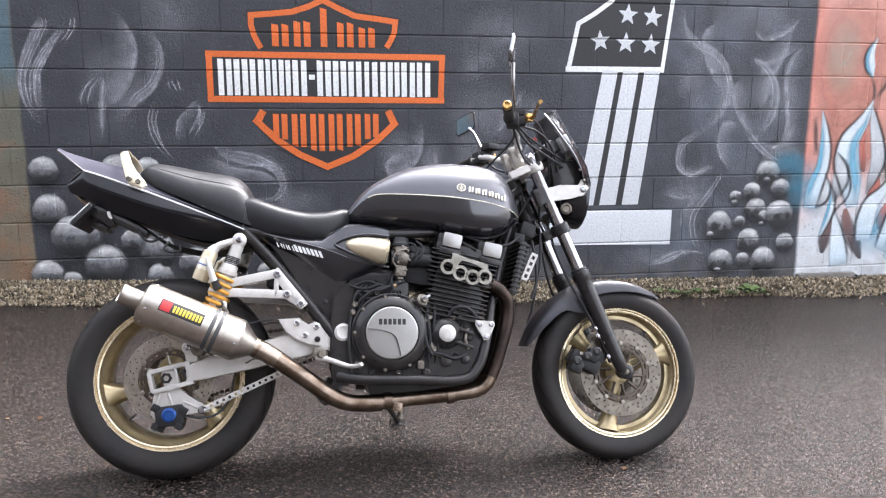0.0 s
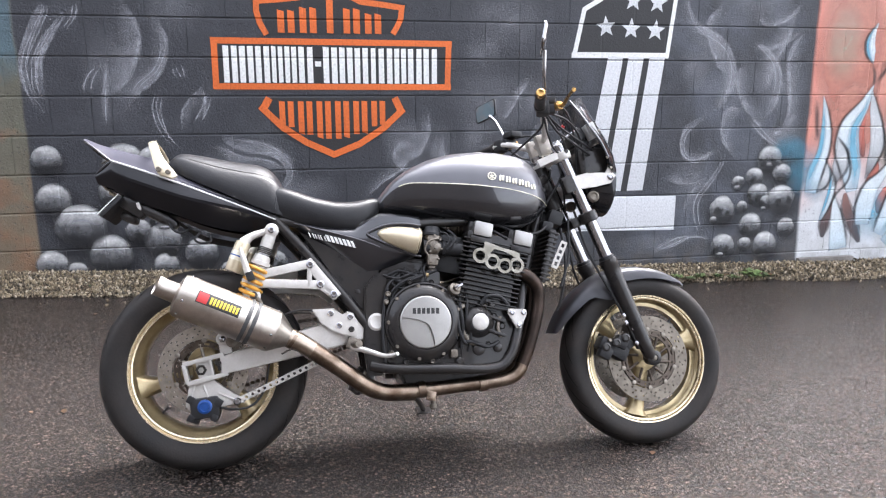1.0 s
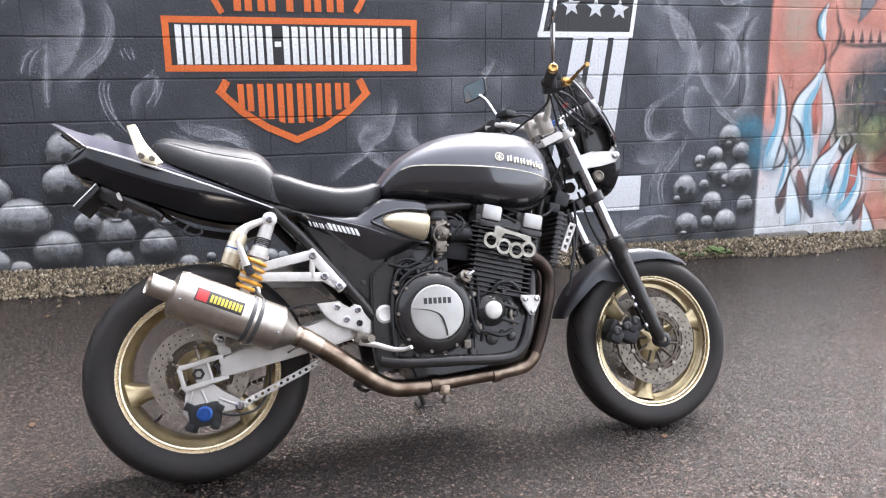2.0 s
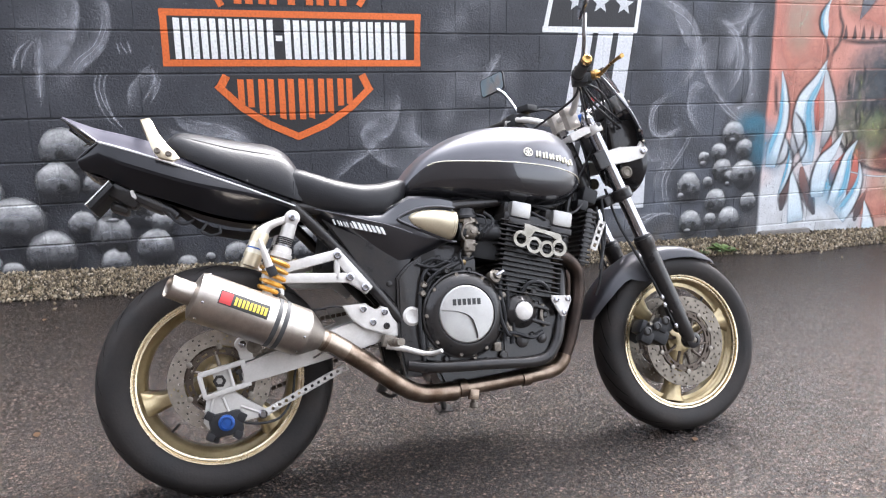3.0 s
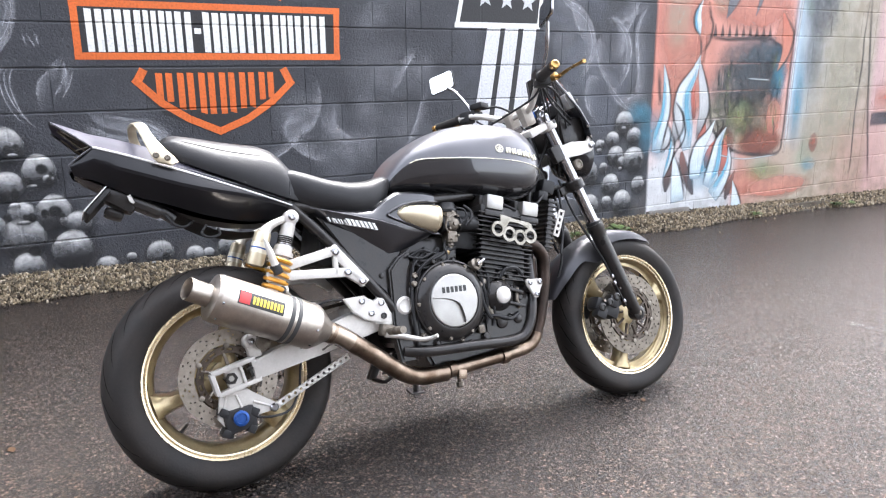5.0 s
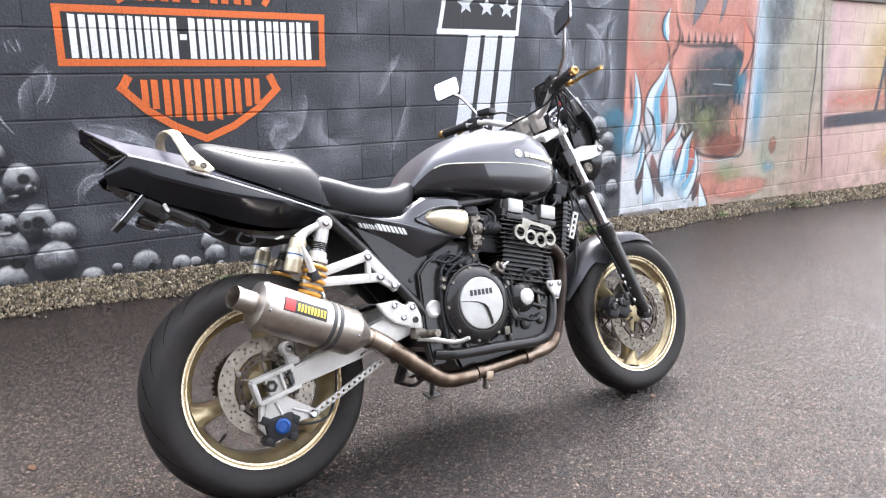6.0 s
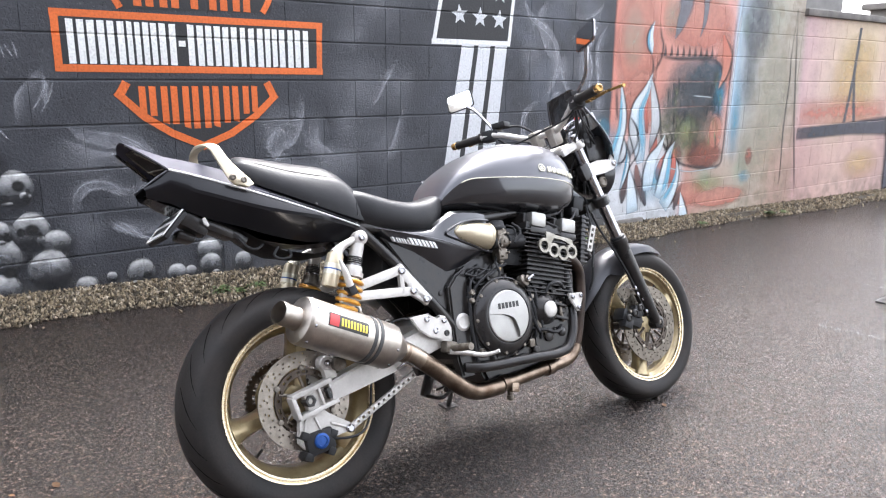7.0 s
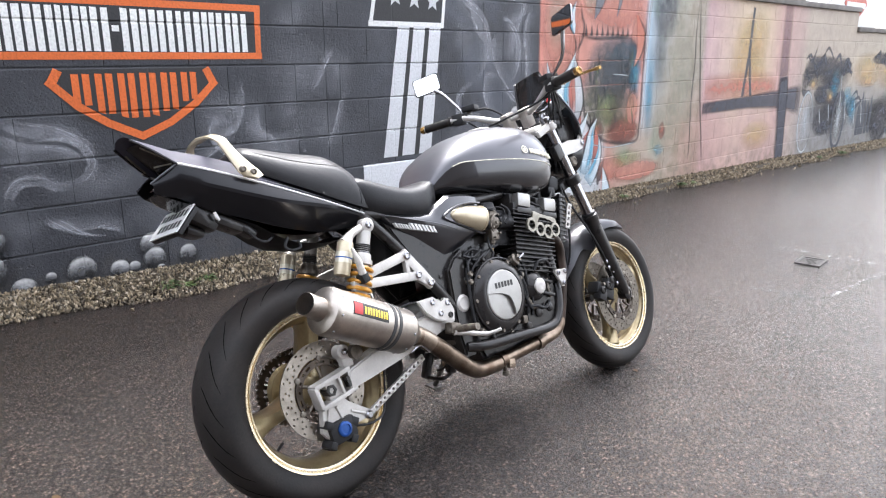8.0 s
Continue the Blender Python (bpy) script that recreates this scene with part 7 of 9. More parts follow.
for pts, r in (([(0.560, -0.152, 0.245), (0.548, -0.160, 0.19), (0.544, -0.160, 0.10), (0.552, -0.155, 0.01)], 0.0055), ([(0.60, -0.150, 0.285), (0.562, -0.160, 0.255), (0.553, -0.162, 0.20)], 0.0045), ([(0.64, -0.150, 0.292), (0.590, -0.158, 0.275), (0.545, -0.158, 0.285)], 0.0040), ([(0.782, -0.168, 0.185), (0.784, -0.176, 0.12), (0.800, -0.176, 0.075), (0.812, -0.172, 0.065)], 0.0060), ([(0.768, -0.168, 0.19), (0.770, -0.172, 0.13), (0.778, -0.172, 0.08)], 0.0050)):
    part("hose", tube(nb(), pts, r, 8), M_PLASTIC, engine, "black rubber hose")
part("case_block", block(nb(), (0.770, -0.165, 0.035), (0.022, 0.020, 0.026), (0, 0, 0), 0.004), M_CARB, engine)
part("sensor_cap", turned(nb(), (0.852, -0.160, 0.046), (0, -1, 0), [(0, 0.020), (0.010, 0.019), (0.014, 0.012)], 16), M_ENGINE, engine)
part("case_lever", tube(nb(), [(0.925, -0.166, 0.150), (0.915, -0.172, 0.115), (0.925, -0.168, 0.085)], 0.006, 8), M_CARB, engine)
part("oil_filter", turned(nb(), (0.935, -0.06, 0.075), (1, -0.4, -0.2), [(0, 0.03), (0.01, 0.038), (0.06, 0.038), (0.07, 0.03)], 20), M_ENGINE, engine)

# decoration: a cast plate with four finger rings bolted to the fins
kn = empty("finger_ring_plate", "bare metal four-ring plate bolted over the fins", bike)
kmat = mat("bare_cast_metal", (0.36, 0.34, 0.30), 0.36, 0.8, 0.3, 30, 0.1, 200, other=(0.20, 0.185, 0.15))
for i, (x, z) in enumerate(((0.853, 0.345), (0.893, 0.325), (0.933, 0.312), (0.973, 0.314))):
    bm = nb()
    ring_y = lambda y: [[(x + r * math.cos(a), y, z + r * math.sin(a)) for a in [2 * math.pi * k / 20 for k in range(20)]] for r in (0.0155, 0.0250)]
    lo, hi = ring_y(-0.208), ring_y(-0.199)
    ring_loft(bm, [lo[0], lo[1], hi[1], hi[0], lo[0]], True, False)
    bmesh.ops.remove_doubles(bm, verts=bm.verts, dist=1e-5)
    part("finger_ring", bm, kmat, kn, angle=30)
bm = nb()
plate(bm, [(0.848, 0.366), (0.866, 0.368), (0.868, 0.390), (0.880, 0.388), (0.920, 0.372), (0.972, 0.358), (0.984, 0.352), (0.986, 0.336), (0.972, 0.338), (0.958, 0.342), (0.950, 0.352), (0.930, 0.356), (0.900, 0.368), (0.890, 0.360), (0.884, 0.344), (0.872, 0.348)], -0.2075, -0.199, 0.002)
part("palm_bar", bm, kmat, kn)
part("intake_rubber", block(nb(), (0.775, 0, 0.355), (0.10, 0.27, 0.13), (0, 10, 0), 0.02), M_PLASTIC, engine, "dull black rubber intake block")
part("gearbox_top", block(nb(), (0.64, 0, 0.285), (0.20, 0.25, 0.12), (0, 0, 0), 0.02), M_ENGINE, engine)

# --- carburettors and intake cones ---
for side in (-1, 1):
    for k, yy in enumerate((0.148, 0.055)):
        carb = empty("carburettor", "grimy cast carburettor", bike)
        y = side * yy
        part("body", turned(nb(), (0.708, y, 0.352), (0.03, 0, 1), [(0, 0.020), (0.006, 0.024), (0.022, 0.024), (0.026, 0.021), (0.044, 0.022), (0.050, 0.029), (0.060, 0.029)], 16), M_CARB, carb, angle=30)
        part("top_cap", turned(nb(), (0.707, y, 0.412), (0.03, 0, 1), [(0, 0.028), (0.003, 0.031), (0.010, 0.031), (0.014, 0.027), (0.024, 0.025), (0.030, 0.023), (0.033, 0.016)], 18), M_PLASTIC, carb)
        part("float_bowl", block(nb(), (0.706, y, 0.334), (0.036, 0.042, 0.036), (0, 4, 0), 0.006), M_CARB, carb)
        part("bowl_drain", turned(nb(), (0.705, y, 0.318), (0, 0, -1), [(0, 0.012), (0.010, 0.012), (0.013, 0.007), (0.026, 0.006)], 10), M_CARB, carb)
        part("bore", turned(nb(), (0.675, y, 0.378), (1, 0, -0.06), [(0, 0.027), (0.03, 0.024), (0.06, 0.023), (0.062, 0.027), (0.072, 0.027), (0.074, 0.024), (0.13, 0.025)], 18), M_PLASTIC, carb)
        if k == 0:
            part("diaphragm_cover", turned(nb(), (0.714, y + side * 0.012, 0.374), (0, side, 0), [(0, 0.019), (0.012, 0.019), (0.015, 0.015), (0.016, 0.007), (0.021, 0.006)], 14), M_CARB, carb)
            part("side_casting", block(nb(), (0.700, y + side * 0.020, 0.395), (0.026, 0.016, 0.030), (0, 12, 0), 0.004), M_CARB, carb)
            for dx, dz, r in ((-0.018, 0.020, 0.0055), (0.018, 0.026, 0.005), (-0.014, -0.012, 0.005), (0.012, -0.036, 0.0045), (-0.012, -0.046, 0.0045), (0.022, -0.004, 0.005), (0.0, 0.040, 0.005)):
                part("screw", turned(nb(), (0.710 + dx, y + side * 0.020, 0.372 + dz), (0, side, 0), [(0, r * 0.8), (0.010, r * 0.8), (0.011, r * 0.4)], 8), M_CARB, carb)
            part("linkage", tube(nb(), [(0.690, y + side * 0.030, 0.345), (0.678, y + side * 0.034, 0.365), (0.690, y + side * 0.034, 0.392), (0.72, y + side * 0.030, 0.402)], 0.003, 6), M_CARB, carb)
            part("choke_cable", tube(nb(), [(0.73, y + side * 0.02, 0.425), (0.752, y + side * 0.03, 0.415), (0.757, y + side * 0.03, 0.39), (0.735, y + side * 0.028, 0.372)], 0.003, 6), M_PLASTIC, carb)
            part("vent_hose", tube(nb(), [(0.69, y, 0.33), (0.676, y + side * 0.01, 0.305), (0.682, y + side * 0.015, 0.275), (0.672, y + side * 0.01, 0.255)], 0.004, 6), M_PLASTIC, carb)
            part("drain_screw", turned(nb(), (0.684, y + side * 0.004, 0.288), (0.3, side, -0.4), [(0, 0.008), (0.010, 0.008), (0.012, 0.004)], 8), mat("dull_brass", (0.45, 0.33, 0.18), 0.4, 0.9), carb, "dull brass screw")
    cone = empty("intake_cone", "cream bullet-shaped intake cover", bike)
    part("shell", turned(nb(), (0.527, side * 0.156, 0.420), (1, side * -0.01, -0.20), [(0, 0.002), (0.004, 0.009), (0.016, 0.019), (0.038, 0.0285), (0.068, 0.036), (0.102, 0.0410), (0.130, 0.0425)], 30), M_CREAM, cone, "cream gold bullet cone", angle=60)
    part("collar", turned(nb(), (0.651, side * 0.154, 0.3955), (1, 0, -0.20), [(0, 0.044), (0.005, 0.045), (0.008, 0.041), (0.011, 0.0425), (0.015, 0.037)], 30), M_CREAM, cone, "pale gold collar ring")

# --- frame ---
frame_ob = empty("frame", "black tubular steel frame")
for side in (-1, 1):
    y = side
    part("rear_tube", tube(nb(), [(0.20, y * 0.118, 0.470), (0.30, y * 0.125, 0.365), (0.42, y * 0.128, 0.225), (0.505, y * 0.128, 0.120)], 0.0165, 12), M_ENGINE, frame_ob)
    bm = nb()
    plate(bm, [(0.488, 0.25), (0.520, 0.285), (0.565, 0.31), (0.548, 0.20), (0.565, 0.06), (0.545, -0.03), (0.50, -0.03), (0.485, 0.06)], y * 0.145, y * 0.105, 0.006)
    part("pivot_plate", bm, M_ENGINE, frame_ob)
    part("pivot_cap", turned(nb(), (0.526, y * 0.138, 0.138), (0, y, 0), [(0, 0.029), (0.006, 0.029), (0.010, 0.025), (0.012, 0.02), (0.0105, 0.016)], 26), M_ALU, frame_ob, "round silver pivot cap")
    part("cradle_tube", tube(nb(), [(0.51, y * 0.140, 0.0), (0.58, y * 0.160, -0.009), (0.75, y * 0.168, -0.012), (0.90, y * 0.168, -0.014), (0.955, y * 0.165, 0.022), (0.985, y * 0.155, 0.10), (1.02, y * 0.115, 0.25), (1.075, y * 0.07, 0.42), (1.135, y * 0.03, 0.60)], 0.0165, 12), M_ENGINE, frame_ob)
    part("top_tube", tube(nb(), [(1.14, y * 0.03, 0.64), (0.95, y * 0.09, 0.50), (0.70, y * 0.12, 0.46), (0.50, y * 0.12, 0.45), (0.22, y * 0.115, 0.46), (0.0, y * 0.095, 0.53)], 0.0165, 12), M_ENGINE, frame_ob)
    bm = nb()
    plate(bm, [(0.945, 0.175), (1.005, 0.172), (1.008, 0.158), (0.985, 0.112), (0.972, 0.112), (0.944, 0.160)], y * 0.196, y * 0.184, 0.0025)
    part("engine_mount", bm, M_ALU, frame_ob, "silver triangular engine mount")
    for x, z in ((0.957, 0.162), (0.995, 0.162), (0.979, 0.123)):
        part("mount_bolt", turned(nb(), (x, y * 0.194, z), (0, y, 0), [(0, 0.008), (0.006, 0.008), (0.008, 0.005), (0.005, 0.004)], 12), M_CHROME, frame_ob)
    part("mount_arm", rod(nb(), (0.972, y * 0.12, 0.14), (0.972, y * 0.184, 0.145), 0.014, seg=12), M_ENGINE, frame_ob)
    for x in (0.535, 0.575):
        part("frame_bolt", turned(nb(), (x, y * 0.135, -0.013), (0, y, 0), [(0, 0.011), (0.008, 0.011), (0.010, 0.006)], 12), M_ENGINE, frame_ob)
part("head_stock", rod(nb(), (1.185, 0, 0.53), (1.125, 0, 0.68), 0.032, seg=18), M_ENGINE, frame_ob)

# --- footrests ---
for side in (-1, 1):
    y0, y1 = side * 0.142, side * 0.160
    hang = empty("pillion_hanger", "silver cast pillion footrest hanger", bike)
    bm = nb()
    for (xa, za), (xb, zb), w in (((0.130, 0.278), (0.322, 0.322), 0.028), ((0.312, 0.325), (0.398, 0.222), 0.032), ((0.120, 0.262), (0.345, 0.255), 0.028), ((0.315, 0.250), (0.318, 0.32), 0.016), ((0.345, 0.256), (0.398, 0.220), 0.024)):
        dx, dz = xb - xa, zb - za
        block(bm, ((xa + xb) / 2, (y0 + y1) / 2, (za + zb) / 2), (math.hypot(dx, dz) + w * 0.5, 0.018, w), (0, -math.degrees(math.atan2(dz, dx)), 0), 0.005)
    part("arm", bm, M_ALU, hang)
    for x, z in ((0.318, 0.318), (0.350, 0.256), (0.392, 0.226)):
        part("bolt", turned(nb(), (x, y1 - side * 0.001, z), (0, side, 0), [(0, 0.0115), (0.005, 0.0115), (0.007, 0.008), (0.004, 0.006)], 14), M_CHROME, hang)
    part("peg", tube(nb(), [(0.132, side * 0.185, 0.292), (0.120, side * 0.190, 0.330), (0.109, side * 0.188, 0.366)], [0.011, 0.009, 0.004], 12), M_ALU, hang, "silver folded footpeg")
    part("peg_rubber", block(nb(), (0.139, side * 0.172, 0.280), (0.024, 0.036, 0.030), (0, -20, 0), 0.006), M_PLASTIC, hang, "black rubber footpeg block")
    part("lower_lug", turned(nb(), (0.150, side * 0.140, 0.222), (0, side, 0), [(0, 0.014), (0.002, 0.020), (0.022, 0.020), (0.025, 0.014)], 18), M_ALU, hang)
    part("lug_strut", block(nb(), (0.152, side * 0.15, 0.244), (0.022, 0.014, 0.045), (0, 20, 0), 0.004), M_ALU, hang)
    part("lug_bolt", turned(nb(), (0.150, side * 0.164, 0.222), (0, side, 0), [(0, 0.012), (0.004, 0.012), (0.006, 0.006)], 12), M_ENGINE, hang)
    ft = empty("rider_footrest", "silver footrest plate with peg and pedal", bike)
    bm = nb()
    plate(bm, [(0.325, 0.178), (0.392, 0.182), (0.418, 0.158), (0.432, 0.172), (0.452, 0.166), (0.468, 0.128), (0.462, 0.095), (0.425, 0.098), (0.385, 0.112), (0.350, 0.138)], side * 0.162, side * 0.146, 0.003)
    part("heel_plate", bm, M_ALU, ft)
    for x, z in ((0.382, 0.166), (0.408, 0.128), (0.442, 0.155), (0.446, 0.116)):
        part("bolt", turned(nb(), (x, side * 0.160, z), (0, side, 0), [(0, 0.0095), (0.005, 0.0095), (0.007, 0.007), (0.004, 0.005)], 12), M_CHROME if z > 0.12 else M_ENGINE, ft)
    part("knuckle", block(nb(), (0.452, side * 0.155, 0.072), (0.04, 0.035, 0.036), (0, 15, 0), 0.007), M_CARB, ft)
    part("peg", tube(nb(), [(0.452, side * 0.165, 0.068), (0.458, side * 0.21, 0.070), (0.462, side * 0.255, 0.072)], [0.010, 0.012, 0.011], 12), M_CARB, ft, "worn metal footpeg")
    part("pedal", tube(nb(), [(0.442, side * 0.168, 0.062), (0.49, side * 0.172, 0.050), (0.540, side * 0.195, 0.034), (0.565, side * 0.215, 0.034), (0.580, side * 0.235, 0.040)], [0.011, 0.009, 0.0075, 0.0065, 0.006], 10), M_ALU, ft, "silver foot pedal")
    part("cable", tube(nb(), [(0.345, side * 0.155, 0.172), (0.30, side * 0.15, 0.178), (0.25, side * 0.14, 0.168), (0.20, side * 0.13, 0.15)], 0.003, 6), M_PLASTIC, ft)

# --- bodywork ---


def arch(x, w, z0, z1, n=15, e=0.82):
    """Half a rounded section over the beam, from side to side."""
    out = []
    for k in range(n):
        a = math.pi * k / (n - 1)
        c, s = math.cos(a), math.sin(a)
        out.append((x, -w * math.copysign(abs(c) ** e, c), z0 + (z1 - z0) * s ** e))
    return out


def keyed(rows, x):
    """Values of a table at x, between its rows."""
    for a, b in zip(rows, rows[1:]):
        if x <= b[0]:
            t = (x - a[0]) / (b[0] - a[0])
            t = min(1, max(0, t))
            return [p + (q - p) * t for p, q in zip(a[1:], b[1:])]
    return list(rows[-1][1:])


def stations(rows, step):
    n = int((rows[-1][0] - rows[0][0]) / step)
    xs = [rows[0][0] + (rows[-1][0] - rows[0][0]) * i / n for i in range(n + 1)]
    table = [keyed(rows, x) for x in xs]
    for _ in range(2):
        table = [table[0]] + [[(p + 2 * q + r) / 4 for p, q, r in zip(a, b, c)] for a, b, c in zip(table, table[1:], table[2:])] + [table[-1]]
    return list(zip(xs, table))


tank = empty("fuel_tank", "silver over black fuel tank with gold pinstripe")
#        x      half width, line z, top z, bottom z
TANK = [(0.540, 0.085, 0.522, 0.548, 0.488), (0.57, 0.118, 0.562, 0.598, 0.482), (0.62, 0.146, 0.587, 0.640, 0.478), (0.70, 0.170, 0.584, 0.686, 0.474), (0.78, 0.188, 0.580, 0.710, 0.466), (0.86, 0.198, 0.575, 0.720, 0.456),
        (0.94, 0.200, 0.567, 0.721, 0.444), (1.01, 0.193, 0.557, 0.714, 0.444), (1.065, 0.172, 0.545, 0.694, 0.464), (1.10, 0.137, 0.538, 0.658, 0.498), (1.122, 0.090, 0.532, 0.604, 0.520)]
st = stations(TANK, 0.02)
part("upper_shell", ring_loft(nb(), [arch(x, w, zl, zt, 19, 0.80) for x, (w, zl, zt, zb) in st], False, False), M_SILVER, tank, "silver grey upper tank", angle=70)
bm = nb()
rings = []
for x, (w, zl, zt, zb) in st:
    ring = arch(x, w, zl, zb, 19, 0.62)
    rings.append(ring)
ring_loft(bm, rings, False, False)
part("lower_shell", bm, M_LOWTANK, tank, "dark metallic grey lower tank", angle=70)
for side in (-1, 1):
    part("pinstripe", tube(nb(), [(x, side * (w + 0.0004), zl) for x, (w, zl, zt, zb) in st[3:]], 0.0016, 6, 2), M_BADGE, tank, "pale gold pinstripe")
    part("seam", tube(nb(), [(x, side * w * 0.62, zb + 0.006 + 0.003) for x, (w, zl, zt, zb) in st[2:-1]], 0.006, 8, 2), M_BLACK, tank)
    for i in range(7):
        x = 0.900 + i * 0.0225 + (0.010 if i else 0)
        w, zl, zt, zb = keyed(TANK, x)
        zm = 0.606 - 0.17 * (x - 0.90) - 0.6 * max(0.0, x - 0.99) ** 2
        s_ = min(0.98, (zm - zl) / (zt - zl)) ** 1.25
        on = side * w * (1 - s_ ** 2) ** 0.40
        if i == 0:
            bm = turned(nb(), (x, on - side * 0.003, zm), (0, side, 0.30), [(0.0030, 0.0145), (0.0045, 0.0145), (0.0045, 0.0120), (0.0030, 0.0120), (0.0030, 0.0145)], 22, False)
            part("badge_ring", bm, M_BADGE, tank, "round pale gold badge")
            bm = nb()
            for k in range(3):
                block(bm, (x, on + side * 0.0006, zm), (0.003, 0.002, 0.019), (0, 60 * k, 0))
            part("badge_star", bm, M_BADGE, tank)
        else:
            lean = math.degrees(math.atan2(keyed(TANK, x + 0.012)[0] - keyed(TANK, x - 0.012)[0], 0.024))
            for dx in (-0.0048, 0.0048):
                bm = nb()
                block(bm, (x + dx, on, zm), (0.0056, 0.005, 0.020), (side * 20, 10, side * lean), 0.0008)
                part("badge_bar", bm, M_BADGE, tank, "pale gold badge bar")
part("filler_cap", turned(nb(), (0.90, 0, 0.717), (0, 0, 1), [(0, 0.045), (0.006, 0.045), (0.009, 0.040), (0.010, 0.015), (0.012, 0.012)], 28), M_POLISH, tank)

seat = empty("seat", "black vinyl two-level seat")
#           x      base half width, base z, seam half width, seam z, top z
PILLION = [(-0.124, 0.058, 0.634, 0.046, 0.654, 0.664), (-0.110, 0.084, 0.617, 0.072, 0.666, 0.686), (-0.08, 0.102, 0.602, 0.085, 0.662, 0.693), (-0.02, 0.118, 0.574, 0.095, 0.644, 0.685), (0.04, 0.128, 0.549, 0.101, 0.628, 0.674), (0.10, 0.135, 0.522, 0.105, 0.617, 0.666),
           (0.15, 0.138, 0.502, 0.107, 0.610, 0.661), (0.185, 0.139, 0.488, 0.107, 0.602, 0.648), (0.210, 0.139, 0.480, 0.105, 0.588, 0.624), (0.228, 0.136, 0.475, 0.102, 0.568, 0.596), (0.238, 0.130, 0.474, 0.098, 0.546, 0.566)]
#           x      half width, base z, top z
RIDER = [(0.196, 0.130, 0.476, 0.572), (0.215, 0.139, 0.470, 0.580), (0.26, 0.148, 0.450, 0.567), (0.33, 0.152, 0.436, 0.543), (0.40, 0.150, 0.424, 0.530), (0.46, 0.142, 0.422, 0.534), (0.50, 0.128, 0.440, 0.545), (0.526, 0.112, 0.470, 0.552), (0.545, 0.085, 0.505, 0.547)]
rs = []
for x, (wb, z0, ws, zs, zt) in stations(PILLION, 0.010):
    half = [(wb, z0), (wb + 0.003, z0 + (zs - z0) * 0.22), (wb * 0.8 + ws * 0.2 + 0.004, z0 + (zs - z0) * 0.55), (wb * 0.35 + ws * 0.65 + 0.003, z0 + (zs - z0) * 0.86), (ws + 0.002, zs), (ws - 0.004, zs + 0.003)]
    half += [(ws * c, zs + (zt - zs) * (1 - c ** 2.2)) for c in (0.88, 0.72, 0.5, 0.25)]
    rs.append([(x, -y, z) for y, z in half] + [(x, 0, zt)] + [(x, y, z) for y, z in half[::-1]])
part("pillion_pad", ring_loft(nb(), rs, True, True), M_LEATHER, seat, "black vinyl pad with a stitched edge", angle=42)
rs = []
for x, (w, z0, z1) in stations(RIDER, 0.012):
    rs.append([(x, -w * 0.86, z0)] + arch(x, w, z0 + (z1 - z0) * 0.25, z1, 21, 0.46) + [(x, w * 0.86, z0)])
part("rider_pad", ring_loft(nb(), rs, True, True), M_LEATHER, seat, "smooth black vinyl pad", angle=70)
for side in (-1, 1):
    part("piping", tube(nb(), [(x, side * (ws + 0.001), zs + 0.001) for x, (wb, z0, ws, zs, zt) in stations(PILLION, 0.02)[1:-1]], 0.0012, 6, 2), M_RUBBER, seat)
part("step_seam", tube(nb(), [(0.208 + 0.016 * math.sin(math.pi * k / 14), -0.140 * math.cos(math.pi * k / 14), 0.490 + 0.090 * math.sin(math.pi * k / 14) ** 0.6) for k in range(15)], 0.0026, 6, 2), M_LEATHER, seat)

tail = empty("tail_unit", "silver and black tail fairing with white pinstripe")
#        x      stripe half width, stripe z, top z, crease half width, crease z, bottom half width, bottom z
TAIL = [(-0.287, 0.088, 0.645, 0.700, 0.095, 0.610, 0.060, 0.562), (-0.26, 0.096, 0.636, 0.694, 0.106, 0.594, 0.066, 0.546), (-0.20, 0.108, 0.616, 0.680, 0.122, 0.572, 0.072, 0.515), (-0.10, 0.121, 0.580, 0.650, 0.137, 0.537, 0.080, 0.483), (-0.05, 0.126, 0.562, 0.626, 0.142, 0.522, 0.084, 0.462),
        (0.0, 0.130, 0.543, 0.60, 0.144, 0.511, 0.090, 0.446), (0.08, 0.135, 0.513, 0.55, 0.143, 0.496, 0.084, 0.428), (0.16, 0.137, 0.482, 0.505, 0.139, 0.474, 0.088, 0.424), (0.212, 0.135, 0.462, 0.475, 0.132, 0.457, 0.100, 0.432)]
ts = stations(TAIL, 0.02)
visor = [[(-0.376, -0.056, 0.716), (-0.382, -0.03, 0.727), (-0.384, 0.0, 0.730), (-0.382, 0.03, 0.727), (-0.376, 0.056, 0.716)], [(-0.334, -0.074, 0.684), (-0.342, -0.045, 0.708), (-0.344, 0, 0.716), (-0.342, 0.045, 0.708), (-0.334, 0.074, 0.684)]]
bm = nb()
five = [[(x, -wc, zc), (x, -wc * 0.62, zc + (zt - zc) * 0.72), (x, 0, zt), (x, wc * 0.62, zc + (zt - zc) * 0.72), (x, wc, zc)] for x, (wc, zc, zt, *_) in ts]
ring_loft(bm, visor + five, False, False)
bmesh.ops.subdivide_edges(bm, edges=list(bm.edges), cuts=1, use_grid_fill=True, smooth=0.3)
part("upper_cowl", bm, M_COWL, tail, "silver lavender upper cowl", angle=50)
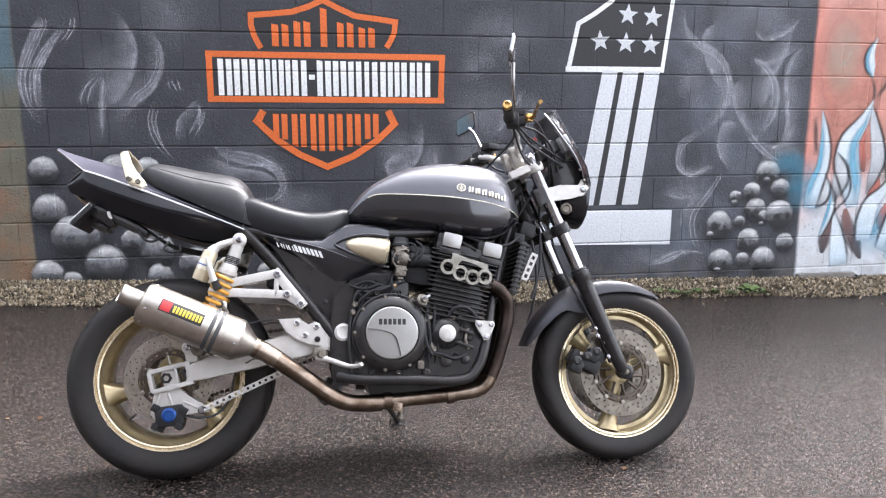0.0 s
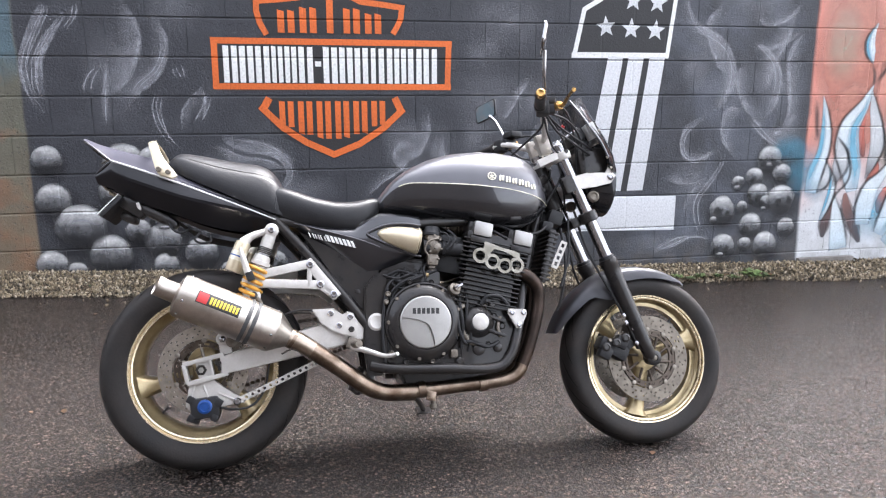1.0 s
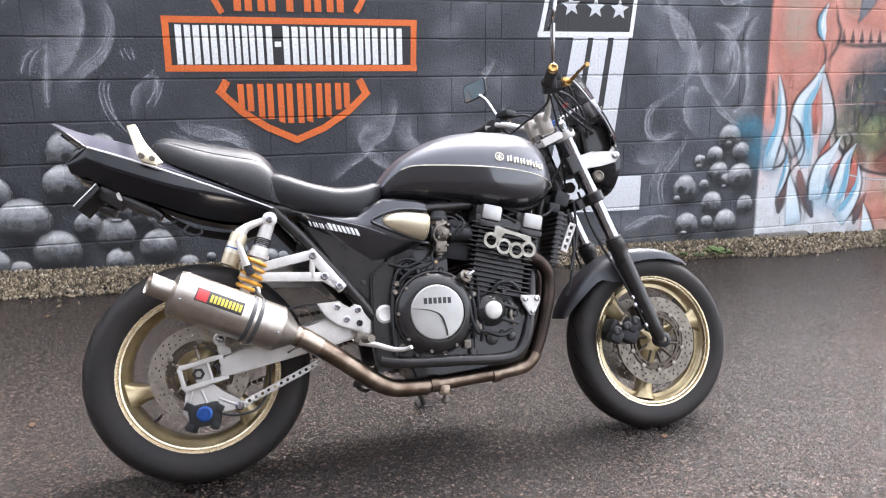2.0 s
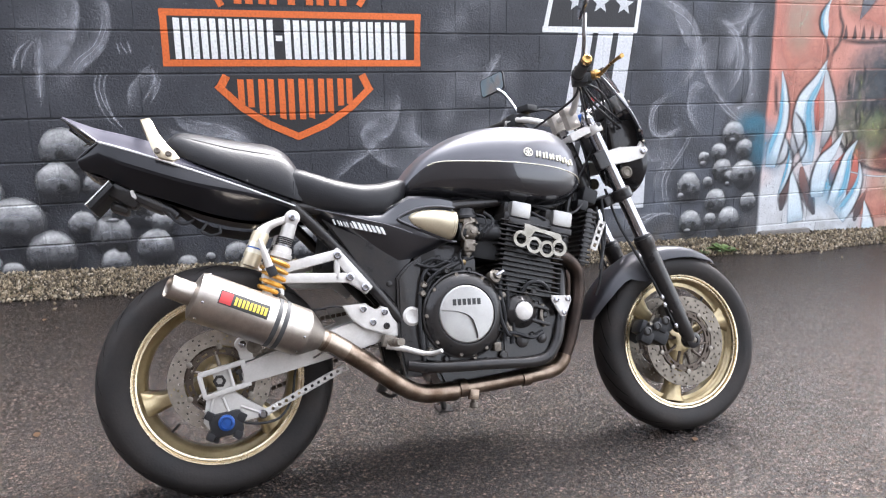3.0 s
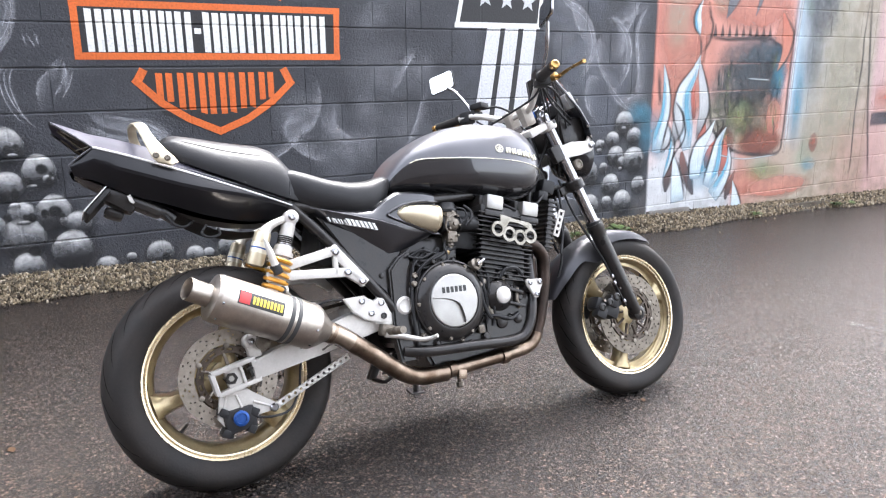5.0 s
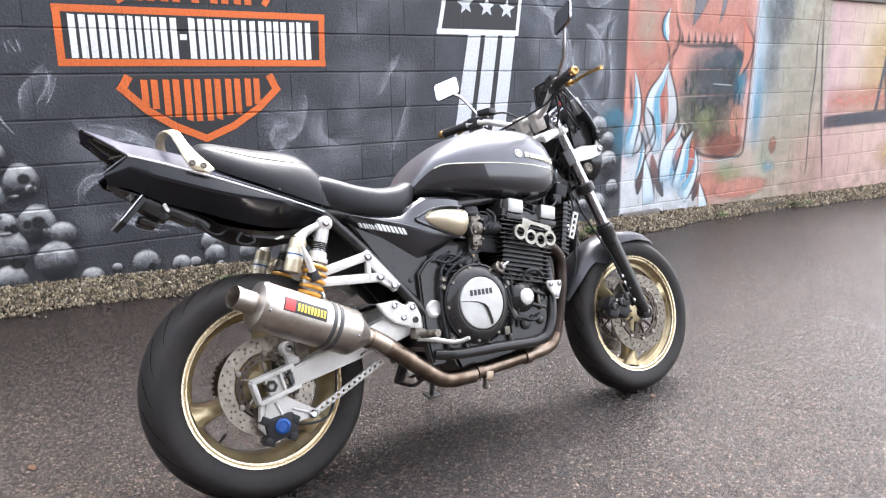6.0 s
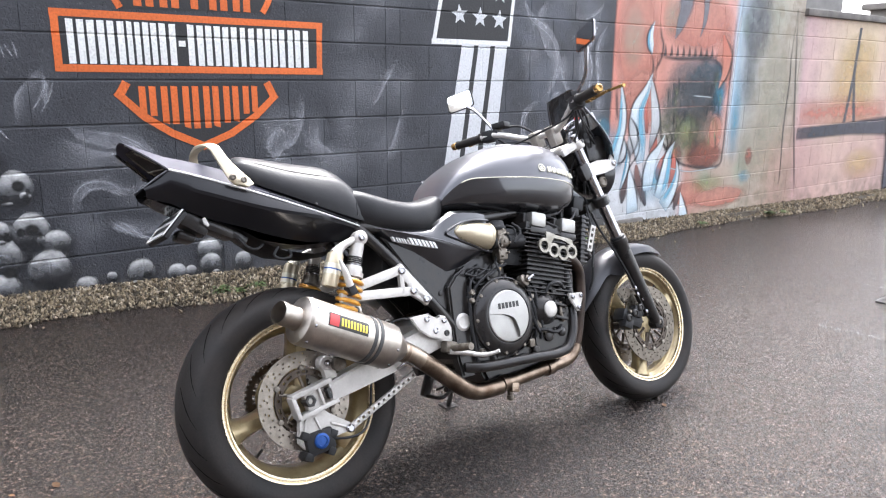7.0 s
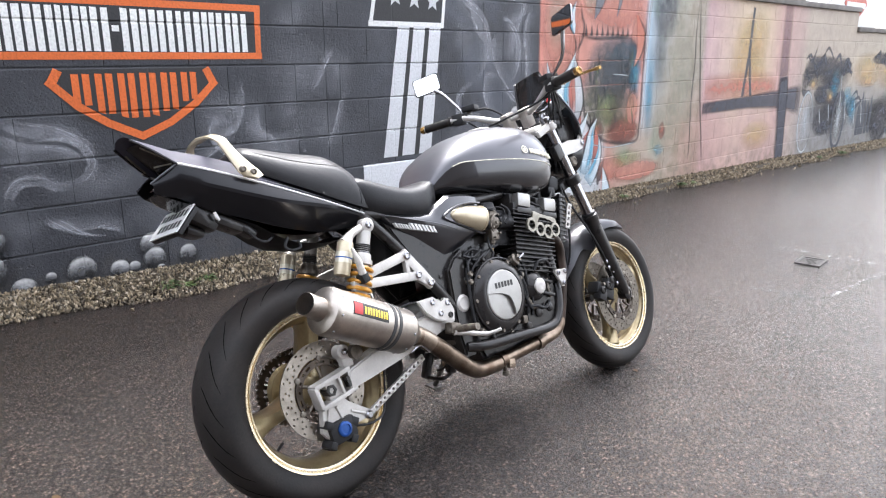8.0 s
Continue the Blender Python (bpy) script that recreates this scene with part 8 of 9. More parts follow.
for side in (-1, 1):
    # jaw below the tail lamp, then the flank with a crease along it
    rings = [[(-0.343, side * 0.048, 0.606), (-0.343, side * 0.051, 0.603), (-0.342, side * 0.053, 0.599), (-0.341, side * 0.052, 0.597), (-0.338, side * 0.046, 0.588), (-0.335, side * 0.036, 0.580), (-0.330, side * 0.018, 0.578)]]
    for x, (wc, zc, zt, wr, zr, wl, zl) in ts:
        rings.append([(x, side * wc, zc), (x, side * ((wc + wr) / 2 + 0.0015), (zc + zr) / 2), (x, side * (wr - 0.001), zr + 0.004), (x, side * (wr - 0.003), zr - 0.005), (x, side * (wr * 0.55 + wl * 0.45), zr * 0.5 + zl * 0.5), (x, side * wl, zl), (x, side * wl * 0.5, zl + 0.010)])
    part("side_panel", ring_loft(nb(), rings, False, False), M_TAIL, tail, "gloss black creased lower cowl", angle=24)
    part("pinstripe", tube(nb(), [(x, side * (wc + 0.0012), zc - 0.001) for x, (wc, zc, *_) in ts], [0.0034, 0.0034, 0.0032, 0.0028, 0.0022], 6, 2), M_WHITE, tail, "white pinstripe")
    part("fine_stripe", tube(nb(), [(x, side * wc * 0.955, zc + 0.010) for x, (wc, zc, *_) in ts if x > -0.08], 0.0012, 6, 2), M_SILVER, tail, "thin pale second stripe")
    part("visor_edge", tube(nb(), [(-0.379, side * 0.055, 0.714), (-0.336, side * 0.075, 0.681), (-0.290, side * 0.089, 0.644)], 0.0032, 8, 4), M_BLACK, tail)
    part("jaw_edge", tube(nb(), [(-0.290, side * 0.087, 0.642), (-0.318, side * 0.070, 0.624), (-0.344, side * 0.047, 0.605)], 0.0030, 8, 4), M_SILVER, tail, "pale edge of the lower jaw")
    part("lens_trim", tube(nb(), [(-0.356, side * 0.050, 0.696), (-0.330, side * 0.064, 0.676), (-0.302, side * 0.080, 0.656)], 0.0024, 8, 4), M_CARB, tail, "thin pale lens trim")
    part("lens_trim", tube(nb(), [(-0.326, side * 0.040, 0.646), (-0.312, side * 0.064, 0.646), (-0.298, side * 0.082, 0.646)], 0.0020, 8, 4), M_CARB, tail, "thin pale lens trim")
bm = nb()
ring_loft(bm, [[(x + 0.10 * abs(k) ** 2 * 0.2, w * k, z) for k in (-1, -0.5, 0, 0.5, 1)] for x, z, w in ((-0.366, 0.706, 0.048), (-0.318, 0.664, 0.066), (-0.290, 0.643, 0.078), (-0.288, 0.628, 0.080), (-0.318, 0.604, 0.056), (-0.336, 0.590, 0.044))], False, False)
part("tail_lamp", bm, M_LENS, tail, "dark smoked tail lamp lens", angle=50)
bm = nb()
ring_loft(bm, [[(-0.330, -0.030, 0.582), (-0.334, 0, 0.580), (-0.330, 0.030, 0.582)], [(-0.30, -0.052, 0.562), (-0.312, 0, 0.556), (-0.30, 0.052, 0.562)], [(-0.24, -0.066, 0.534), (-0.26, 0, 0.526), (-0.24, 0.066, 0.534)]], False, False)
part("lower_valance", bm, M_BLACK, tail, angle=60)
bm = nb()
ring_loft(bm, [[(x, y * w, z + 0.01 * abs(y)) for y in (-1, -0.6, 0, 0.6, 1)] for x, w, z in ((-0.25, 0.066, 0.530), (-0.18, 0.070, 0.500), (-0.10, 0.076, 0.462), (-0.05, 0.086, 0.425), (0.0, 0.092, 0.400), (0.08, 0.096, 0.386), (0.15, 0.096, 0.392), (0.22, 0.09, 0.41))], False, False)
bmesh.ops.solidify(bm, geom=list(bm.faces), thickness=0.008)
part("undertray", bm, M_PLASTIC, tail, "black plastic undertray", angle=50)
# grab rail
rail = []
for k in range(33):
    u = -1 + 2 * k / 32
    a = abs(u)
    c = keyed(((0.0, -0.178, 0.0, 0.720, 0.012), (0.30, -0.176, 0.045, 0.718, 0.012), (0.46, -0.172, 0.078, 0.710, 0.012), (0.56, -0.166, 0.096, 0.697, 0.0125), (0.72, -0.150, 0.112, 0.655, 0.0145), (0.86, -0.130, 0.125, 0.616, 0.021), (0.94, -0.115, 0.130, 0.600, 0.021), (1.0, -0.094, 0.132, 0.588, 0.010)), a)
    sgn = -1 if u < 0 else 1
    x_, y_, z_, w_ = c[0], sgn * c[1], c[2], c[3]
    flat_top = max(0.0, 1 - a / 0.5)
    n_ = Vector((0, sgn * (1 - flat_top), 0.15 + flat_top)).normalized() if a > 0.02 else Vector((0, 0, 1))
    side_ = Vector((1, 0, 0.42 * min(1, a * 1.6))).normalized()
    cc = Vector((x_, y_, z_))
    rail.append([cc + side_ * w_ * p + n_ * 0.0055 * q for p, q in ((-1, -0.6), (-0.8, -1), (0.8, -1), (1, -0.6), (1, 0.6), (0.8, 1), (-0.8, 1), (-1, 0.6))])
part("grab_rail", ring_loft(nb(), rail), M_CREAM, tail, "pale cream metal grab rail")
for side in (-1, 1):
    for x, z in ((-0.140, 0.612), (-0.112, 0.604)):
        part("rail_bolt", turned(nb(), (x, side * 0.129, z), (0, side, 0), [(0, 0.0085), (0.009, 0.0085), (0.011, 0.006), (0.008, 0.005)], 12), M_CARB, tail)
part("seat_lock", turned(nb(), (0.085, -0.137, 0.53), (0, -1, 0.1), [(0, 0.004), (0.003, 0.004), (0.004, 0.002)], 10), M_ENGINE, tail)
# number plate on its hanger
plate_m = pose(-0.2920, 0, 0.509, 0, 42, 0)
hanger = part("plate_hanger", block(nb(), (-0.2845, 0, 0.502), (0.012, 0.178, 0.084), (0, 42, 0), 0.004), M_PLASTIC, tail)
bm = nb()
bmesh.ops.create_cube(bm, size=1, matrix=plate_m @ Matrix.Diagonal((0.003, 0.180, 0.086, 1)))
part("number_plate", bm, M_WHITE, tail, "white number plate", smooth=False)
for row, n in ((0.020, 7), (-0.016, 6)):
    for i in range(n):
        bm = nb()
        bmesh.ops.create_cube(bm, size=1, matrix=plate_m @ pose(-0.0022, -0.072 + i * 0.024, row) @ Matrix.Diagonal((0.001, 0.013, 0.021, 1)))
        part("plate_bar", bm, M_INK, tail, "dark bar on the plate", smooth=False)
bm = nb()
block(bm, (-0.225, -0.030, 0.512), (0.085, 0.06, 0.055), (0, 32, 0), 0.016)
block(bm, (-0.245, 0.0, 0.478), (0.05, 0.07, 0.026), (0, 20, 0), 0.012)
block(bm, (-0.165, -0.030, 0.487), (0.09, 0.07, 0.030), (0, 26, 0), 0.014)
block(bm, (-0.115, -0.040, 0.462), (0.05, 0.05, 0.024), (0, 38, 0), 0.010)
part("wiring_box", bm, M_ENGINE, tail)
bm = nb()
plate(bm, [(-0.214, 0.515), (-0.206, 0.519), (-0.197, 0.497), (-0.201, 0.493), (-0.210, 0.501)], -0.078, -0.072, 0.001)
part("plate_stay", bm, M_ALU, tail, "small bare metal stay")
part("bag_hook", tube(nb(), [(-0.02, -0.086, 0.425), (-0.035, -0.090, 0.402), (-0.015, -0.092, 0.390), (0.012, -0.090, 0.396), (0.01, -0.086, 0.415)], 0.004, 8), M_PLASTIC, tail)
part("lead", tube(nb(), [(-0.12, -0.06, 0.46), (-0.10, -0.072, 0.432), (-0.075, -0.074, 0.425), (-0.05, -0.07, 0.44)], 0.004, 8), M_PLASTIC, tail)

# side covers
for side in (-1, 1):
    sc = empty("side_cover", "dark grey lacquered side cover", bike)
    rings = []
    # x, top z, crease z, bottom z, distance from the middle
    rows = ((0.240, 0.462, 0.458, 0.452, 0.122), (0.32, 0.450, 0.438, 0.400, 0.138), (0.40, 0.438, 0.417, 0.352, 0.148), (0.455, 0.432, 0.403, 0.322, 0.154), (0.50, 0.462, 0.388, 0.300, 0.158), (0.535, 0.480, 0.374, 0.304, 0.160), (0.58, 0.481, 0.360, 0.318, 0.160), (0.63, 0.478, 0.352, 0.338, 0.157), (0.668, 0.472, 0.362, 0.352, 0.150))
    for x, zt, zr, zb, y in rows:
        rings.append([(x, side * (y - 0.022), zt + 0.005), (x, side * (y - 0.008), zt - 0.004), (x, side * (y - 0.001), zt * 0.5 + zr * 0.5), (x, side * (y + 0.004), zr), (x, side * (y - 0.001), zr - (zr - zb) * 0.22), (x, side * (y - 0.012), zr * 0.4 + zb * 0.6), (x, side * (y - 0.032), zb)])
    bm = ring_loft(nb(), rings, False, False)
    bmesh.ops.subdivide_edges(bm, edges=list(bm.edges), cuts=1, use_grid_fill=True, smooth=0.5)
    part("panel", bm, M_GREY, sc, "glossy dark grey panel", angle=40)
    part("scallop_lip", tube(nb(), [(0.668, side * 0.156, 0.446), (0.61, side * 0.165, 0.450), (0.555, side * 0.166, 0.444), (0.512, side * 0.163, 0.428), (0.496, side * 0.162, 0.414), (0.53, side * 0.165, 0.396), (0.59, side * 0.166, 0.370), (0.64, side * 0.162, 0.350), (0.668, side * 0.156, 0.346)], 0.0042, 8, 5), M_GREY, sc, "rounded lip round the intake scallop")
    # The crease's highlight is laid on as a thin silver-coloured tube.
    part("crease_highlight", tube(nb(), [(x, side * (y + 0.0042), zr) for x, zt, zr, zb, y in rows[:6]], 0.0016, 6, 3), M_SILVER, sc, "pale line painted as the highlight on the cover's crease")
    bm = plate(nb(), [(0.285, 0.425), (0.36, 0.385), (0.46, 0.335), (0.56, 0.325), (0.53, 0.30), (0.492, 0.255), (0.486, 0.170), (0.40, 0.272)], side * 0.126, side * 0.112, 0.005)
    part("lower_panel", bm, M_ENGINE, sc, "gloss black triangular lower panel")
    part("panel_screw", turned(nb(), (0.468, side * 0.126, 0.235), (0, side, 0), [(0, 0.0085), (0.003, 0.0085), (0.004, 0.005)], 12), M_ENGINE, sc)
    glyphs = ((0.016, 0.45), (0.013, 0.5), (0.016, 0.45), (0.010, 1.0), (0.022, 0.8), (0.022, 0.8), (0.022, 0.8))
    x = 0.318
    for i, (wide, fill) in enumerate(glyphs):
        tall = 0.0145 if i < 3 else 0.0205
        yy = keyed([(r[0], r[4]) for r in rows], x + wide / 2)[0] + 0.0005
        for x0, x1 in (((x, x + wide * fill / 2), (x + wide * (1 - fill / 2), x + wide)) if fill < 1 else ((x, x + wide),)):
            base = lambda v: 0.402 - 0.245 * (v - 0.337)
            quad = [(x0, base(x0)), (x1, base(x1)), (x1 - 0.45 * tall, base(x1) + tall), (x0 - 0.45 * tall, base(x0) + tall)]
            part("decal_mark", plate(nb(), quad, side * (yy + 0.0042), side * (yy - 0.008)), M_WHITE, sc, "white slanted lettering bar", smooth=False)
        x += wide + 0.0035
part("battery_box", block(nb(), (0.47, 0, 0.33), (0.36, 0.20, 0.17), (0, 12, 0), 0.02), M_PLASTIC, bike, "black airbox between the side covers")

# --- fork, fender, front brake ---
FT, FB = Vector((1.166, 0, 0.735)), Vector((1.478, 0, 0.012))
fx = (FB - FT).normalized()
FL = (FB - FT).length
at = lambda t, y: tuple(FT + fx * (FL * t) + Vector((0, y, 0)))
for side in (-1, 1):
    y = side * 0.102
    leg = empty("fork_leg", "chrome fork tube in black slider", bike)
    part("stanchion", rod(nb(), at(0.0, y), at(0.62, y), 0.0215, seg=24), M_CHROME, leg, "bright chrome fork tube")
    part("slider", turned(nb(), at(0.535, y), fx, [(0, 0.024), (0.003, 0.0315), (0.028, 0.0315), (0.032, 0.0285), (0.06, 0.0280), (0.22, 0.0265), (0.32, 0.0245), (FL * 0.465, 0.021), (FL * 0.465 + 0.012, 0.014)], 24), M_ENGINE, leg, "black painted lower slider")
    part("dust_seal", turned(nb(), at(0.522, y), fx, [(0, 0.0225), (0.003, 0.0275), (0.012, 0.0285), (0.016, 0.024)], 24), M_PLASTIC, leg)
    part("top_cap", turned(nb(), at(0.0, y), -fx, [(0, 0.0225), (0.008, 0.0225), (0.012, 0.017), (0.024, 0.013), (0.026, 0.006)], 18), M_CHROME, leg)
    part("axle_clamp", turned(nb(), (1.490, side * 0.075, 0.004), (0, side, 0), [(0, 0.022), (0.002, 0.026), (0.036, 0.026), (0.040, 0.020), (0.041, 0.012), (0.034, 0.011)], 24), M_ENGINE, leg)
    part("axle_end", turned(nb(), (1.490, side * 0.108, 0.004), (0, side, 0), [(0, 0.010), (0.006, 0.010), (0.008, 0.006)], 12), M_CARB, leg)
    cal = empty("front_caliper", "black front brake caliper", bike)
    bm = nb()
    block(bm, (1.346, side * 0.082, 0.038), (0.050, 0.056, 0.112), (0, -62, 0), 0.012)
    for k in (-1, 1):
        block(bm, (1.342 + 0.030 * k, side * 0.100, 0.042 + 0.017 * k), (0.044, 0.040, 0.046), (0, -62, 0), 0.012)
    block(bm, (1.400, side * 0.090, 0.056), (0.036, 0.022, 0.046), (0, -30, 0), 0.008)
    part("body", bm, M_PLASTIC, cal)
    part("bridge_bolt", rod(nb(), (1.325, side * 0.060, 0.068), (1.325, side * 0.122, 0.068), 0.006, seg=8), M_CARB, cal)
    for dx, dz in ((-0.035, 0.004), (0.002, 0.018), (0.036, 0.034)):
        part("piston_cap", turned(nb(), (1.346 + dx, side * 0.118, 0.040 + dz), (0, side, 0), [(0, 0.015), (0.005, 0.015), (0.008, 0.009), (0.005, 0.008)], 14), M_ENGINE, cal)
    for x_, z_ in ((1.418, 0.105), (1.428, 0.055), (1.392, 0.125), (1.385, 0.150)):
        part("bolt", turned(nb(), (x_, side * 0.104, z_), (0, side, 0), [(0, 0.0085), (0.008, 0.0085), (0.010, 0.005)], 10), M_CHROME, cal)
    part("hose", tube(nb(), [(1.385, side * 0.108, 0.145), (1.345, side * 0.110, 0.22), (1.30, side * 0.105, 0.30), (1.265, side * 0.075, 0.40), (1.24, side * 0.05, 0.52)], 0.0045, 8), M_PLASTIC, cal, "black rubber brake hose")
    part("fork_lug", block(nb(), (1.432, side * 0.094, 0.085), (0.035, 0.020, 0.10), (0, -24, 0), 0.005), M_ENGINE, leg)

fender = empty("front_fender", "silver grey front mudguard")
bm = nb()
rings = []
n = 26
for i in range(n + 1):
    t = i / n
    a = radians(165 - 107 * t)
    r = 0.313 + 0.043 * (1 - t)
    taper = min(1.0, 0.55 + 2.4 * min(t, 1 - t) + (0.1 if t < 0.5 else 0))
    w = 0.068 * min(1.0, taper)
    drop = 0.040 * math.sin(math.pi * min(1, max(0, t * 1.05))) ** 0.7 + 0.012
    if 0.30 < t < 0.52:
        drop += 0.045 * math.sin(math.pi * (t - 0.30) / 0.22)
    c, s = math.cos(a), math.sin(a)
    sect = []
    for u, q in ((-1.04, 1.0), (-1.0, 0.55), (-0.9, 0.22), (-0.62, 0.06), (0, -0.06), (0.62, 0.06), (0.9, 0.22), (1.0, 0.55), (1.04, 1.0)):
        rr = r - drop * q
        sect.append((WB + rr * c, u * w, rr * s))
    rings.append(sect)
ring_loft(bm, rings, False, False)
bmesh.ops.solidify(bm, geom=list(bm.faces), thickness=0.0035)
part("shell", bm, M_SILVER, fender, "silver grey curved mudguard", angle=50)
for side in (-1, 1):
    for dx in (0.0, 0.035):
        part("bolt", turned(nb(), (1.372 + dx, side * 0.072, 0.245 - dx * 0.2), (0, side, 0), [(0, 0.006), (0.006, 0.006), (0.008, 0.003)], 10), M_ENGINE, fender)

# triple clamps
tc = empty("top_clamp", "silver alloy top fork clamp")
bm = nb()
cx, _, cz = at(0.035, 0)
fang = math.degrees(math.atan2(-fx.x, -fx.z))
for side in (-1, 1):
    turned(bm, at(0.025, side * 0.102), fx, [(0, 0.030), (0.004, 0.033), (0.024, 0.033), (0.028, 0.030)], 20)
block(bm, (cx - 0.018, 0, cz - 0.008), (0.075, 0.185, 0.022), (0, fang, 0), 0.006)
part("bridge", bm, M_ALU, tc)
part("stem_nut", turned(nb(), (cx - 0.048, 0, cz + 0.0), -fx, [(0, 0.02), (0.016, 0.02), (0.02, 0.012)], 6), M_CHROME, tc)
bm = nb()
block(bm, (1.128, -0.118, 0.690), (0.090, 0.016, 0.026), (0, -25, 0), 0.004)
part("clamp_arm", bm, M_ALU, tc, "silver clamp arm with hole")
for side in (-1, 1):
    part("clamp_bolt", turned(nb(), (1.185, side * 0.128, 0.716), (0, side, 0), [(0, 0.008), (0.006, 0.008), (0.007, 0.005)], 12), M_ENGINE, tc)
lc = empty("lower_clamp", "black lower fork clamp")
bm = nb()
for side in (-1, 1):
    turned(bm, at(0.31, side * 0.102), fx, [(0, 0.028), (0.004, 0.032), (0.034, 0.032), (0.038, 0.028)], 20)
lx, _, lz = at(0.335, 0)
block(bm, (lx - 0.02, 0, lz - 0.01), (0.08, 0.18, 0.034), (0, fang, 0), 0.008)
part("bridge", bm, M_ENGINE, lc)

# --- headlight, screen, clocks ---
hl = empty("headlight", "round black headlight with clear lens")
hx, hz = 1.352, 0.612
part("bowl", turned(nb(), (hx - 0.085, 0, hz + 0.012), (1, 0, -0.12), [(0, 0.02), (0.01, 0.05), (0.035, 0.078), (0.07, 0.092), (0.095, 0.096), (0.105, 0.099), (0.116, 0.098), (0.118, 0.090)], 36), M_BLACK, hl, "gloss black lamp bowl", angle=35)
part("lens", turned(nb(), (hx + 0.024, 0, hz - 0.002), (1, 0, -0.12), [(0, 0.092), (0.012, 0.082), (0.020, 0.06), (0.024, 0.02)], 32), M_GLASS, hl, "clear glass lamp lens")
for side in (-1, 1):
    bm = nb()
    plate(bm, [(1.205, 0.628), (1.225, 0.585), (1.30, 0.598), (1.352, 0.612), (1.372, 0.640), (1.345, 0.668), (1.335, 0.645), (1.27, 0.648)], side * 0.122, side * 0.110, 0.003)
    part("bracket", bm, M_ALU, hl, "silver headlight bracket")
    part("bracket_bolt", turned(nb(), (1.350, side * 0.120, 0.634), (0, side, 0), [(0, 0.012), (0.005, 0.012), (0.008, 0.007), (0.005, 0.005)], 14), M_CHROME, hl)
    part("horn_boss", turned(nb(), (1.290, side * 0.10, 0.565), (0, side, 0), [(0, 0.020), (0.012, 0.020), (0.016, 0.014), (0.012, 0.010)], 16), M_CARB, hl)
    part("pivot", block(nb(), (1.20, side * 0.108, 0.605), (0.05, 0.03, 0.06), (0, fang, 0), 0.006), M_ENGINE, hl)
screen = empty("fly_screen", "black fly screen with smoked clear upper edge")
rows = ((1.300, 0.955, 0.060), (1.325, 0.905, 0.085), (1.352, 0.850, 0.105), (1.382, 0.795, 0.120), (1.408, 0.735, 0.128), (1.420, 0.680, 0.120), (1.418, 0.640, 0.095))


def screen_skin(rows):
    rs = []
    for x, z, w in rows:
        rs.append([(x - 0.055 * abs(k / 6) ** 2.2 - 0.012 * abs(k / 6), w * k / 6 * 1.05, z - 0.035 * (k / 6) ** 2) for k in range(-6, 7)])
    bm = ring_loft(nb(), rs, False, False)
    bmesh.ops.solidify(bm, geom=list(bm.faces), thickness=0.004)
    return bm


part("cowl", screen_skin(rows[3:]), M_BLACK, screen, "gloss black screen cowl", angle=60)


def clear_acrylic():
    m = mat("smoked_clear_acrylic", (0.045, 0.045, 0.05), 0.07, 0.0, 0.1, 10, 0.0)
    m.node_tree.nodes["Principled BSDF"].inputs["Transmission Weight"].default_value = 0.45
    return m


part("clear_edge", screen_skin(rows[:4]), clear_acrylic(), screen, "dark smoked upper screen", angle=60)
# Silver tubes added where the screen's side edges catch the sky's sheen.
for side in (-1, 1):
    part("edge_sheen", tube(nb(), [(x - 0.067, side * w * 1.05, z - 0.035) for x, z, w in rows[:5]], [0.0030, 0.0040, 0.0046, 0.0046, 0.0030], 8, 4), M_SILVER, screen, "pale tube standing in for the sheen on the screen edge")
for side in (-1, 1):
    for x, z, yy in ((1.335, 0.70, 0.132), (1.352, 0.665, 0.125), (1.315, 0.80, 0.115)):
        part("screw", turned(nb(), (x, side * yy, z), (0.2, side, 0), [(0, 0.0045), (0.003, 0.0045), (0.004, 0.003)], 10), M_CARB, screen)
clocks = empty("instruments", "twin black clock pods with grey box")
for side in (-1, 1):
    part("pod", turned(nb(), (1.262, side * 0.056, 0.762), (-0.62, 0, 0.78), [(0, 0.03), (0.01, 0.040), (0.042, 0.041), (0.046, 0.038)], 26), M_PLASTIC, clocks)
    part("bezel", turned(nb(), (1.2336, side * 0.056, 0.7980), (-0.62, 0, 0.78), [(0, 0.0395), (0.004, 0.0405), (0.006, 0.0385), (0.004, 0.0355), (0.001, 0.0350)], 28), M_CHROME, clocks, "bright chrome bezel")
    part("dial", turned(nb(), (1.2336, side * 0.056, 0.7980), (-0.62, 0, 0.78), [(0, 0.037), (0.0015, 0.036)], 26), M_TINT, clocks)
part("pod_bracket", block(nb(), (1.262, 0, 0.744), (0.05, 0.17, 0.03), (0, -38, 0), 0.006), M_PLASTIC, clocks)
part("relay", block(nb(), (1.300, -0.082, 0.806), (0.036, 0.034, 0.056), (0, -28, 0), 0.004), mat("grey_plastic", (0.46, 0.46, 0.45), 0.45), clocks, "pale grey relay box")
part("shroud", block(nb(), (1.30, 0, 0.695), (0.11, 0.19, 0.10), (0, -8, 0), 0.02), M_ENGINE, clocks, "black plastic wiring shroud")
